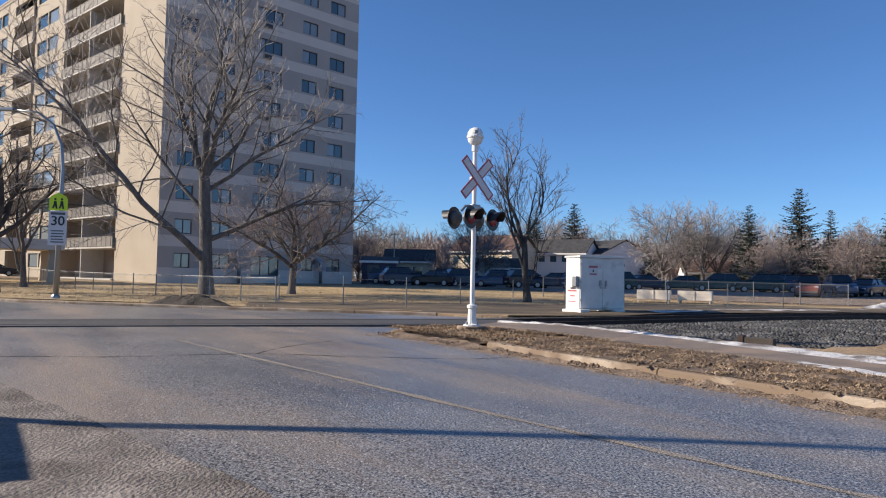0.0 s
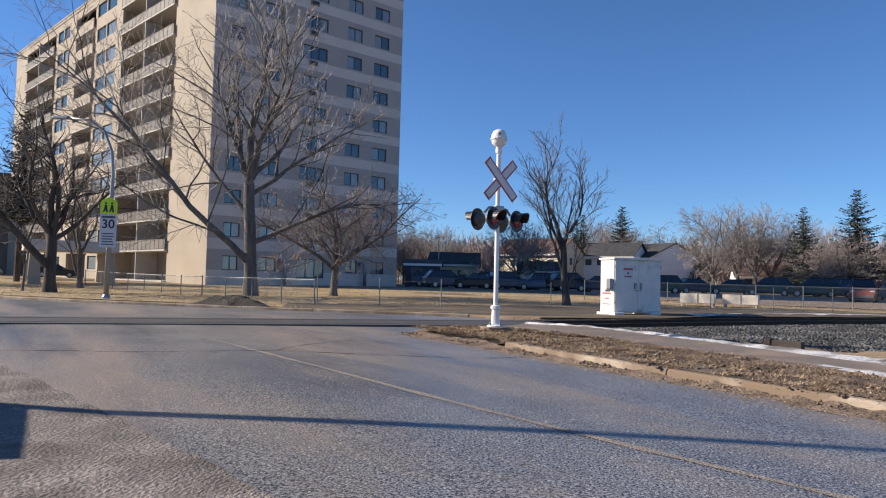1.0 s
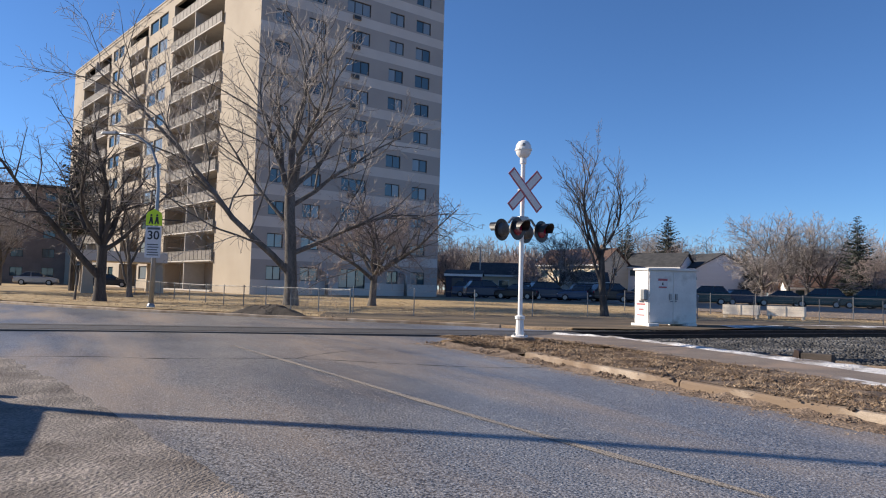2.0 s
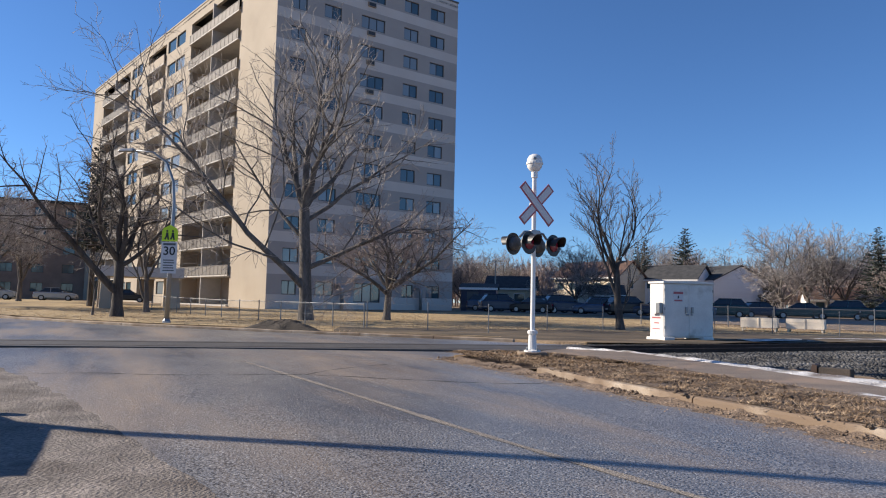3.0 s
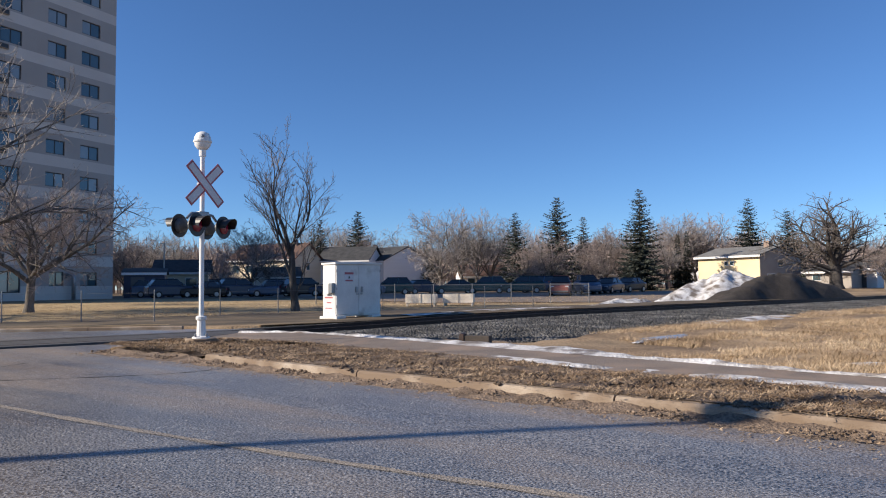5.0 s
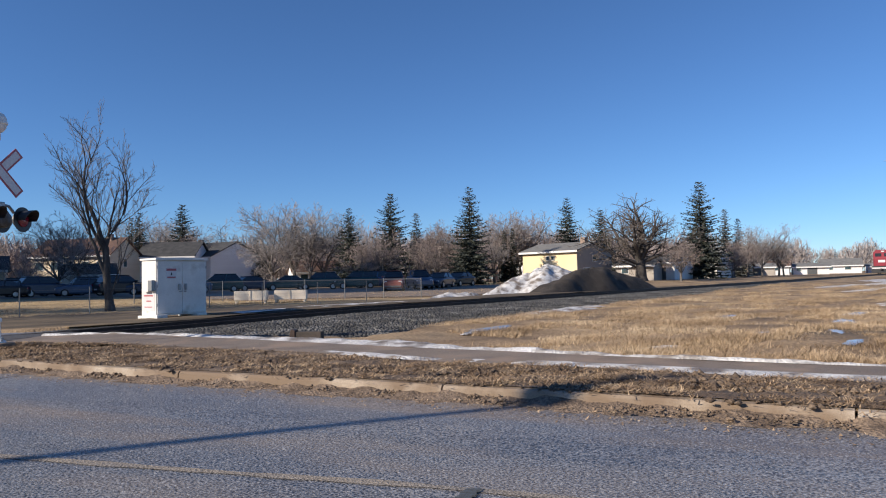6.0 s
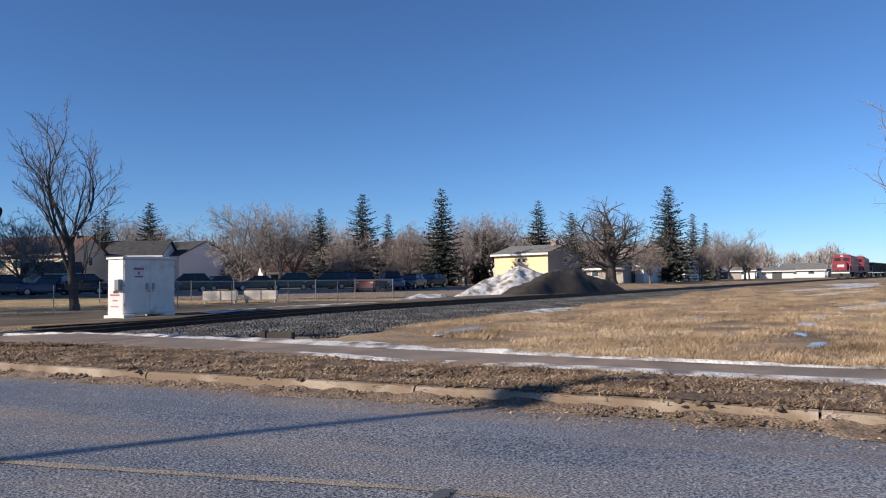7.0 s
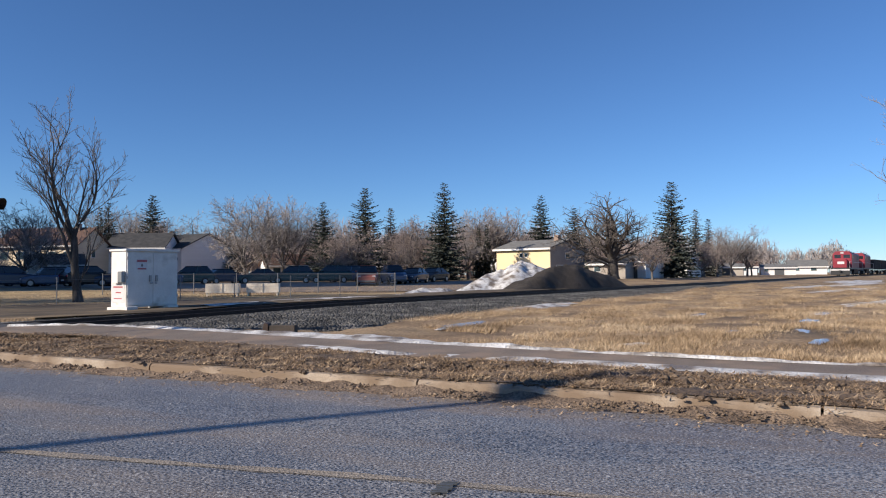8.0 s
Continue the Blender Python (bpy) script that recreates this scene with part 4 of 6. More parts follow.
far_bare = []
for s, h, sp, tw, up in ((71, 11, 0.95, TWIG_FAR, 0.35), (72, 10, 1.2, TWIG_RED, 0.2), (73, 12, 0.8, TWIG_FAR, 0.4), (74, 10.5, 1.3, TWIG_FAR, 0.2)):
    far_bare.append(bare_tree("street_tree", (0, 0, -100), "bare deciduous tree among the houses", s, h, sp, 0.26, twig=tw, fork=0.18, upward=up, limbs=7, dense=1.2, thin=0.017, angles=(0.5, 1.05), group="bare trees among the houses"))
FAR_TREES = [(1.7, 89.0, 9.4, 3), (4.0, 90.9, 8.8, 0), (19.6, 149.7, 14.0, 0), (28.9, 129.8, 12.8, 3), (27.8, 97.1, 11.0, 3), (32.0, 99.9, 12.6, 0), (34.0, 99.2, 12.2, 2), (37.1, 102.4, 10.8, 0), (33.1, 78.2, 6.2, 1), (35.4, 77.2, 7.2, 1), (44.9, 81.3, 8.8, 1), (49.1, 83.5, 9.0, 1), (55.8, 84.0, 8.5, 3), (59.8, 87.7, 10.6, 1), (62.2, 86.5, 11.0, 0), (63.8, 87.2, 11.2, 1), (64.4, 58.2, 5.6, 1), (86.8, 68.8, 5.2, 1), (101.3, 74.4, 8.6, 0), (105.2, 74.2, 7.4, 1), (48.1, 111.0, 10.5, 0), (41.6, 78.6, 5.8, 1), (81.2, 75.3, 5.4, 1), (73.8, 88.4, 8.5, 0), (78.0, 84.5, 7.8, 1),
             (-14.6, 105.0, 7.8, 1), (-14.1, 118.2, 9.8, 0), (-9.3, 112.6, 9.6, 2), (-1.6, 85.0, 5.4, 3), (-18.4, 109.5, 7.4, 1), (-6.7, 120.9, 8.6, 1), (43, 108, 9.5, 1), (53.5, 98, 9.0, 1), (58, 95, 9.2, 0), (70, 97, 10.0, 1), (92.0, 72.5, 6.0, 1), (96.5, 73.5, 6.8, 1), (109, 76, 6.6, 0), (22, 125, 11, 1), (24, 140, 12.5, 0), (-45, 50, 10, 0), (-52, 62, 11, 2), (-60, 54, 9, 1)]
for i, (x, y, h, k) in enumerate(FAR_TREES):
    src = far_bare[k]
    ref = (11, 10, 12, 10.5)[k]
    t = src if src.matrix_basis.translation.z < -50 else copy_thing(src, Matrix())
    t.matrix_basis = Matrix.Translation(at_ground(x, y)) @ pose(0, 0, 0, 0, 0, 77 * i) @ Matrix.Scale(h / ref, 4)


def spruce(seed, height, radius, low=0.05):
    """Whorls of drooping boughs clothed with small sprays of needles."""
    rng = np.random.default_rng(seed)
    V_ = []
    z = low * height
    while z < height * 0.99:
        t = z / height
        reach = radius * ((1 - t) ** 0.68) * rng.uniform(0.70, 1.15) * min(1.0, 0.75 + 4 * t) + 0.08
        turn = rng.random() * 6.283
        count = int(5 + 7 * (1 - t))
        for b in range(count):
            a = turn + 6.283 * b / count + rng.normal() * 0.25
            L = reach * rng.uniform(0.6, 1.15)
            rise = rng.normal() * 0.10
            sag = (0.34 - 0.5 * t) * L
            n = max(3, int(L / 0.15))
            for j in range(n):
                s = (j + rng.random()) / n
                c = np.array([math.cos(a) * L * s, math.sin(a) * L * s, z + rise - sag * s + 0.16 * L * s ** 3])
                for side in (-1, 0, 1):
                    w = rng.uniform(0.17, 0.32) * (0.5 + 0.6 * (1 - t)) * (1.15 - 0.4 * s)
                    d = a + side * rng.uniform(0.5, 1.0)
                    out = np.array([math.cos(d), math.sin(d), rng.uniform(-0.55, 0.15)])
                    wide = np.array([-math.sin(d) * 0.6, math.cos(d) * 0.6, rng.normal() * 0.6])
                    V_ += [c, c + out * w * 0.8 + wide * w * 0.42, c + out * w * 1.8, c + out * w * 0.8 - wide * w * 0.42]
        z += height * 0.021
    v = np.array(V_)
    return v, np.arange(len(v)).reshape(-1, 4)


spruces = []
for s, r, mat in ((1, 3.8, NEEDLE), (2, 4.0, NEEDLE), (3, 3.1, NEEDLE), (4, 2.8, NEEDLE_PALE)):
    ob = thing("spruce_tree", Matrix.Translation((0, 0, -100)), "tall dark green spruce with drooping branches" if s < 4 else "slim pale grey-green spruce", "spruce", "spruces among the houses")
    part("trunk", Geo().tube([(0, 0, 0), (0.05, 0, 5), (0, 0, 12)], [0.22, 0.14, 0.02], 7), BARK_DARK, ob)
    v, f = spruce(s, 12.5, r)
    part("crown", big_mesh("crown", v, f, mat), None, ob)
    spruces.append(ob)
SPRUCES = [(21.0, 127.3, 14.8, 1), (12.5, 122.3, 11.8, 2), (13.9, 124.2, 12.8, 2), (32.4, 121.7, 9.8, 0), (34.8, 86.2, 10.4, 0), (40.6, 85.8, 12.6, 1), (45.0, 87.0, 10.2, 3), (46.7, 75.7, 12.4, 0), (69.2, 84.0, 12.8, 0), (74.3, 82.2, 11.0, 1), (79.6, 68.1, 13.8, 1), (100.4, 80.6, 11.8, 3), (103.2, 80.2, 10.2, 3), (-8.2, 118, 6.2, 2)]
for i, (x, y, h, k) in enumerate(SPRUCES):
    src = spruces[k]
    t = src if src.matrix_basis.translation.z < -50 else copy_thing(src, Matrix())
    t.matrix_basis = Matrix.Translation(at_ground(x, y)) @ pose(0, 0, 0, 0, 0, 61 * i) @ Matrix.Scale(h / 12.5, 4)
ob = thing("pruned_spruce", Matrix.Translation(at_ground(-38.8, 54.4)), "dark spruce bare at its foot beside the tower's entrance", "spruce")
part("trunk", Geo().tube([(0, 0, 0), (0.05, 0, 7), (0, 0, 13)], [0.24, 0.16, 0.03], 8), BARK_DARK, ob)
v, f = spruce(12, 13.8, 3.4, 0.36)
part("crown", big_mesh("crown", v, f, NEEDLE), None, ob)
for x, y, h in ((58.2, 84.9, 7.6), (59.2, 84.2, 8.0)):
    ob = thing("cedar_tree", Matrix.Translation(at_ground(x, y)), "narrow dark green cedar beside the yellow house", "cedar", "pair of cedars")
    part("trunk", Geo().tube([(0, 0, 0), (0, 0, h * 0.8)], [0.1, 0.03], 6), BARK, ob)
    v, f = spruce(9, 12.5, 1.05)
    part("crown", big_mesh("crown", v * (0.9, 0.9, h / 12.5), f, NEEDLE), None, ob)


def far_woods(name, count, seed, place, label, mat):
    """Many small bare trees far off, as one sheet of fine upright twigs."""
    rng = np.random.default_rng(seed)
    V_, F_ = [], []
    for i in range(count):
        x, y, h = place(rng)
        if (track_d(x, y) < 34 and math.hypot(x, y) < 230) or abs(track_d(x, y)) < 8 or (-14 < x < 38 and y < 136):
            continue
        z0 = float(land(x, y))
        w = h * 0.42
        n = 300
        a, b_, rr = rng.random(n) * 6.283, np.arccos(1 - 1.75 * rng.random(n)), 0.35 + 0.65 * rng.random(n) ** 0.6
        wide = (0.34 + 0.12 * rng.random()) * h
        tip = np.c_[x + wide * rr * np.sin(b_) * np.cos(a), y + wide * rr * np.sin(b_) * np.sin(a), z0 + 0.60 * h + 0.40 * h * rr * np.cos(b_)]
        way = tip - (x, y, z0 + 0.25 * h)
        way = 0.7 * way / np.linalg.norm(way, axis=1)[:, None] + (0, 0, 0.35) + 0.38 * rng.normal(size=(n, 3))
        foot = tip - way * (h * (0.10 + 0.14 * rng.random(n)))[:, None]
        side = np.c_[np.sin(a * 3), np.cos(a * 3), np.zeros(n)] * (0.03 + 0.00042 * math.hypot(x, y))
        V_.append(np.stack([foot - side, foot + side, tip], 1).reshape(-1, 3))
        st = np.array([x, y, z0])
        k = 0.16
        V_.append(np.array([st + (-k, 0, 0), st + (k, 0, 0), st + (0, 0, h * 0.7)]))
    v = np.concatenate(V_)
    ob = new(name, big_mesh(name, v, np.arange(len(v)).reshape(-1, 3), mat))
    return tagged(ob, label, "woods", kind="stuff")


far_woods("far_woods", 760, 7, lambda r: (lambda a, d: (d * math.sin(a), d * math.cos(a), 8 + 5 * r.random()))(radians(-50 + 122 * r.random()), 150 + 190 * r.random()), "distant grey-brown bare trees on the horizon", TWIG_FAR)
far_woods("far_thicket", 330, 8, lambda r: (lambda a, d: (d * math.sin(a), d * math.cos(a), 7 + 5 * r.random()))(radians(-15 + 85 * r.random()), 125 + 70 * r.random()), "reddish bare trees between the distant houses", TWIG_RED)


# ---- the crossing signal ----
SIG = Vector((-0.6, 17.31, 0.24))
signal = thing("crossing_signal", Matrix.Translation(SIG), "white railway crossing signal with crossbuck, bell and four dark lights", "crossing signal")
mast = Geo().lathe([(0.054, 0.3), (0.052, 1.0), (0.05, 4.02), (0.075, 4.03), (0.075, 4.16), (0.06, 4.17)], 14)
part("mast", mast, ALU_WHITE, signal, smooth=False)
part("base_casting", Geo().lathe([(0.19, 0.02), (0.19, 0.06), (0.10, 0.09), (0.085, 0.42), (0.115, 0.44), (0.115, 0.50), (0.07, 0.52)], 12), ALU_WHITE, signal)
for a in range(4):
    part("base_bolt", Geo().lathe([(0.024, 0), (0.024, 0.12), (0.012, 0.13)], 6), GREY_METAL, signal, m=Matrix.Translation((0.16 * math.cos(a * 1.571 + 0.8), 0.16 * math.sin(a * 1.571 + 0.8), 0)))
part("concrete_pad", Geo().prism([(0.34 * math.cos(k * 0.785 + 0.4) * (1 + 0.1 * (k % 2)), 0.34 * math.sin(k * 0.785 + 0.4)) for k in range(8)], -0.25, 0.03), CONCRETE, signal, "crumbling pale concrete pad", bevel=0.02)
bell = Geo().lathe([(0.05, 4.16), (0.11, 4.19), (0.165, 4.26), (0.185, 4.36), (0.175, 4.46), (0.13, 4.54), (0.06, 4.575), (0.01, 4.58)], 18)
part("bell", bell, ALU_WHITE, signal, "domed white crossing bell", smooth=True)
part("bell_rim", Geo().lathe([(0.188, 4.33), (0.198, 4.345), (0.198, 4.375), (0.188, 4.39)], 18), ALU_WHITE, signal)
part("bell_clapper", Geo().box(-0.03, -0.19, 4.42, 0.05, -0.14, 4.49), GREY_METAL, signal, bevel=0.02)
FACE = pose(0, 0, 0, 0, 0, 40)          # its front turned to the traffic that comes up the road
LIGHTS = pose(0, 0, 0, 0, 0, 53)
for s in (-1, 1):
    red = Geo().box(-0.60, -0.012, -0.115, 0.60, 0.0, 0.115)
    m = FACE @ Matrix.Translation((0, -0.085 - 0.016 * (s > 0), 3.40)) @ pose(0, 0, 0, 0, 45 * s, 0)
    blade = part("crossbuck_blade", red, SIGN_RED, signal, "faded white blade with a red border", bevel=0.004, m=m)
    part("white_panel", Geo().box(-0.555, -0.0165, -0.075, 0.555, -0.0125, 0.075), SIGN_WHITE, blade)
part("crossbuck_bracket", Geo().box(-0.09, -0.08, 3.36, 0.09, 0.07, 3.44), GREY_METAL, signal, m=FACE)
arm = Geo().tube([(-0.48, 0, 2.62), (-0.34, 0, 2.74), (0, 0, 2.77), (0.34, 0, 2.74), (0.48, 0, 2.62)], 0.03, 8)
part("crossarm", arm, GREY_METAL, signal, m=LIGHTS)
part("junction_box", Geo().box(-0.13, -0.09, 2.68, 0.13, 0.09, 2.80), GREY_METAL, signal, bevel=0.02, m=FACE)
for side in (-1, 1):
    for front in (-1, 1):
        m = LIGHTS @ Matrix.Translation((0.44 * side, 0, 2.47)) @ pose(0, 0, 0, 0, 0, 0 if front < 0 else 180) @ Matrix.Translation((0, -0.23, 0))
        disc = Geo()
        disc.lathe([(0.254, -0.006), (0.254, 0.006)], 28, mat=pose(0, 0, 0, 90))
        head = part("light_background", disc, BLACK, signal, "round black light background", m=m)
        part("lens", Geo().lathe([(0.15, 0.0), (0.15, 0.02), (0.11, 0.04), (0.04, 0.052)], 18, mat=pose(0, -0.006, 0, 90)), LENS_RED, head, smooth=True)
        part("housing", Geo().lathe([(0.16, -0.02), (0.15, -0.14), (0.06, -0.19)], 16, mat=pose(0, -0.02, 0, 90)), DARK_GREY, head)
        hood = Geo()
        v, f = [], []
        for i in range(13):
            a = math.pi * (i / 12) * 1.15 - 0.24
            for r, y in ((0.172, -0.008), (0.176, -0.20 - 0.10 * math.sin(a)), (0.164, -0.20 - 0.10 * math.sin(a)), (0.160, -0.008)):
                v.append((r * math.cos(a), y, r * math.sin(a) + 0.01))
        for i in range(12):
            for k in range(4):
                f.append((4 * i + k, 4 * i + (k + 1) % 4, 4 * i + 4 + (k + 1) % 4, 4 * i + 4 + k))
        part("hood", hood.add(v, f), BLACK, head)

# ---- the equipment cabinet ----
cab = thing("equipment_cabinet", pose(3.58, 26.70, 0.15, 0, 0, 24), "white painted steel railway equipment cabinet with double doors", "equipment cabinet")
CW, CD, CH = 1.98, 0.9, 2.04
part("body", Geo().box(0, 0.02, 0.14, CW, CD, CH), WHITE_PAINT, cab, bevel=0.012)
part("roof", Geo().prism([(-0.05, CH + 0.002), (CW + 0.05, CH + 0.002), (CW + 0.05, CH + 0.07), (CW / 2, CH + 0.10), (-0.05, CH + 0.07)], -0.06, CD + 0.05, "y"), WHITE_PAINT, cab, "flat white roof with a dripping lip", bevel=0.01)
for k in (0, 1):
    x0 = 0.03 + k * 0.965
    d = part("door", Geo().box(x0, -0.014, 0.2, x0 + 0.955, 0.016, CH - 0.06), WHITE_PAINT, cab, bevel=0.008)
    part("handle", Geo().box(x0 + (0.80 if k == 0 else 0.08), -0.06, 1.0, x0 + (0.88 if k == 0 else 0.16), -0.016, 1.22).box(x0 + (0.82 if k == 0 else 0.05), -0.05, 0.93, x0 + (0.95 if k == 0 else 0.14), -0.03, 0.97), GREY_METAL, d, "dark worn latch handle", bevel=0.01)
    for z in (0.45, 1.1, 1.75):
        part("hinge", Geo().lathe([(0.016, 0), (0.016, 0.1)], 8, mat=Matrix.Translation((x0 + (0.0 if k == 0 else 0.955), -0.018, z))), GREY_METAL, d)
    for z in (0.42, 1.86):
        vent = Geo()
        for q in range(4):
            vent.box(x0 + 0.25, -0.022, z + 0.03 * q - 0.05, x0 + 0.5, -0.0145, z + 0.015 + 0.03 * q - 0.05)
        part("louvre", vent, WHITE_PAINT, d)
sg = part("warning_sign", Geo().box(0.36, -0.02, 1.40, 0.76, -0.0155, 1.76), SIGN_WHITE, cab, "small white notice with red bars")
for a, z0, z1 in ((0.37, 1.67, 1.75), (0.40, 1.42, 1.47)):
    part("sign_bar", Geo().box(a, -0.023, z0, 1.12 - a, -0.0205, z1), SIGN_RED, sg)
part("sign_symbol", Geo().prism([(0.53, 1.52), (0.59, 1.52), (0.58, 1.61), (0.54, 1.61)], -0.023, -0.0205, "y"), BLACK, sg)
meter = part("meter_box", Geo().box(-0.13, 0.30, 0.95, -0.002, 0.62, 1.35), WHITE_PAINT, cab, "grey and white electricity meter box", bevel=0.015)
part("meter_cover", Geo().box(-0.15, 0.05, 0.98, -0.002, 0.27, 1.36), GREY_METAL, cab, bevel=0.02)
sl = part("side_label", Geo().box(-0.006, 0.10, 0.30, -0.002, 0.85, 0.92), SIGN_WHITE, cab, "white side label with red bars")
for a, b, z0, z1 in ((0.2, 0.75, 0.80, 0.85), (0.3, 0.6, 0.62, 0.66), (0.25, 0.72, 0.42, 0.45)):
    part("label_bar", Geo().box(-0.009, a, z0, -0.0065, b, z1), SIGN_RED, sl)
for x in (-0.12, CW - 0.55):
    part("foot_block", Geo().box(x, -0.24, -0.12, x + 0.40, -0.02, 0.17).box(x, -0.0198, -0.12, x + 0.40, CD + 0.05, 0.138), WHITE_PAINT, cab, bevel=0.015)

# ---- the street lamp with its school signs ----
lamp = thing("street_lamp", Matrix.Translation((-18.06, 31.42, -0.05)), "grey curved-arm street lamp carrying school zone signs", "street lamp")
part("pole", Geo().tube([(0, 0, 0), (0.05, 0, 4), (0.08, 0, 5.8), (-0.02, 0, 6.8), (-0.4, 0, 7.7), (-1.1, -0.05, 8.2), (-2.2, -0.1, 8.3)], [0.12, 0.10, 0.075, 0.065, 0.055, 0.045, 0.04], 10), GREY_METAL, lamp, smooth=True)
part("base", Geo().lathe([(0.2, 0), (0.18, 0.25), (0.12, 0.35)], 12), GREY_METAL, lamp)
part("lamp_head", Geo().add([(-2.9, -0.2, 8.24), (-2.1, -0.2, 8.24), (-2.1, 0.05, 8.24), (-2.9, 0.05, 8.24), (-2.8, -0.16, 8.38), (-2.1, -0.16, 8.40), (-2.1, 0.0, 8.40), (-2.8, 0.0, 8.38)], [(3, 2, 1, 0), (4, 5, 6, 7), (0, 1, 5, 4), (1, 2, 6, 5), (2, 3, 7, 6), (3, 0, 4, 7)]), GREY_METAL, lamp, bevel=0.03)
SF = Matrix.Translation((0, 0, -0.3)) @ pose(0, 0, 0, 0, 0, 14)
lime = [(-0.36, 4.25), (0.36, 4.25), (0.36, 4.72), (0.30, 4.86), (0.0, 5.02), (-0.30, 4.86), (-0.36, 4.72)]
school = part("school_sign", Geo().prism(lime, -0.14, -0.125, "y"), SIGN_LIME, lamp, "fluorescent lime school sign", m=SF)
for s in (-1, 1):
    q = 0.13 * s
    fig = Geo().prism([(q - 0.05, 4.66), (q + 0.05, 4.66), (q + 0.07, 4.50), (q + 0.10, 4.32), (q + 0.03, 4.32), (q, 4.45), (q - 0.06, 4.32), (q - 0.12, 4.34), (q - 0.06, 4.5)], -0.146, -0.142, "y")
    fig.prism([(q + 0.05 * math.cos(k), 4.73 + 0.05 * math.sin(k)) for k in np.linspace(0, 5.6, 8)], -0.146, -0.142, "y")
    part("sign_symbol", fig, BLACK, school)
limit = part("speed_limit_sign", Geo().box(-0.36, -0.14, 2.75, 0.36, -0.125, 4.22), SIGN_WHITE, lamp, "white speed limit sign", bevel=0.004, m=SF)


def lettering(text, size, m, mat, parent, name="lettering"):
    c = bpy.data.curves.new(name, "FONT")
    c.body, c.size, c.align_x, c.align_y, c.extrude, c.offset = text, size, "CENTER", "CENTER", 0.002, 0.008
    tmp = bpy.data.objects.new(name, c)
    me = bpy.data.meshes.new_from_object(tmp)
    bpy.data.objects.remove(tmp)
    me.materials.clear()
    me.materials.append(mat)
    return part(name, me, None, parent, m=m)


lettering("30", 0.56, Matrix.Translation((0, -0.146, 3.78)) @ pose(0, 0, 0, 90, 0, 0), BLACK, limit)
part("sign_bar", Geo().box(-0.28, -0.146, 4.06, 0.28, -0.1425, 4.16), DARK_GREY, limit)
for q in range(5):
    part("sign_bar", Geo().box(-0.26 + 0.02 * (q % 2), -0.146, 2.86 + 0.12 * q, 0.26 - 0.03 * (q % 3), -0.1425, 2.91 + 0.12 * q), DARK_GREY, limit)

# ---- the utility pole beside the camera whose shadow lies over the road ----
upole = thing("utility_pole", Matrix.Translation((-11.55, 7.70, 0.05)), "weathered wooden utility pole with a square box near its top", "utility pole")
part("shaft", Geo().tube([(0, 0, -0.3), (0, 0, 5), (0, 0, 9.75)], [0.12, 0.10, 0.08], 10), BARK, upole)
part("junction_box", Geo().box(-0.16, -0.26, 8.55, 0.16, 0.26, 9.02), DARK_GREY, upole, bevel=0.03)


# ---- snow, ice and heaps ----
def patch(name, cx, cy, rx, ry, turn, mat, label, category, high=0.03, seed=1, rough=0.35, lift=None, kind="stuff"):
    """An uneven patch lying on the land."""
    n, rings = 48, 9
    ph = np.arange(n) / n * 2 * np.pi
    rim = 1 + rough * (0.5 * np.sin(2 * ph + seed) + 0.35 * np.sin(5 * ph + 2.1 * seed) + 0.3 * np.sin(9 * ph + 0.7 * seed) + 0.2 * np.sin(17 * ph + seed))
    q = np.linspace(0, 1, rings + 1)[1:]
    lx, ly = rx * np.outer(q, np.cos(ph) * rim), ry * np.outer(q, np.sin(ph) * rim)
    c, s = math.cos(radians(turn)), math.sin(radians(turn))
    x, y = np.r_[cx, (cx + c * lx - s * ly).ravel()], np.r_[cy, (cy + s * lx + c * ly).ravel()]
    prof = np.r_[1.0, np.repeat(1 - q ** 2.2, n)]
    base = (lift or (lambda a, b: land(a, b) + 0.055))(x, y)
    z = base - 0.02 + high * prof * (0.75 + 0.35 * fnoise(x, y, max(0.25, min(rx, ry) * 0.5), seed)) + 0.02 * prof
    tri = np.array([(0, 1 + k, 1 + (k + 1) % n) for k in range(n)])
    quads = np.array([(1 + r * n + k, 1 + (r + 1) * n + k, 1 + (r + 1) * n + (k + 1) % n, 1 + r * n + (k + 1) % n) for r in range(rings - 1) for k in range(n)])
    tris = np.concatenate([tri, quads[:, [0, 1, 2]], quads[:, [0, 2, 3]]])
    ob = new(name, big_mesh(name, np.stack([x, y, z], -1), tris, mat, True))
    return tagged(ob, label, category, kind=kind)


ridge_wide = [0.1, 0.25, 0.5, 0.9, 1.35, 0.7, 0.26, 0.24, 0.26, 0.3, 0.3]
snow_a = [(x - 0.03, y - 0.02) for x, y in PATH_HIGH]
snow_b = [(x + 0.85 * w, y + 0.45 * w) for (x, y), w in zip(PATH_HIGH, ridge_wide)]
tagged(strip("snow_ridge", snow_a, snow_b, 12, SNOW, lambda x, y, s: 0.112 - 0.075 * s ** 2 + np.sin(np.pi * s) * (0.05 + 0.025 * fnoise(x, y, 0.22, 20) + 0.03 * fnoise(x, y, 0.9, 25)), 24), "thin ridge of dirty snow along the footpath", "snow", kind="stuff")
crust_b = [(a * 0.45 + c * 0.55, b * 0.45 + d * 0.55) for (a, b), (c, d) in zip(PATH_HIGH[4:], PATH_LOW[4:])]
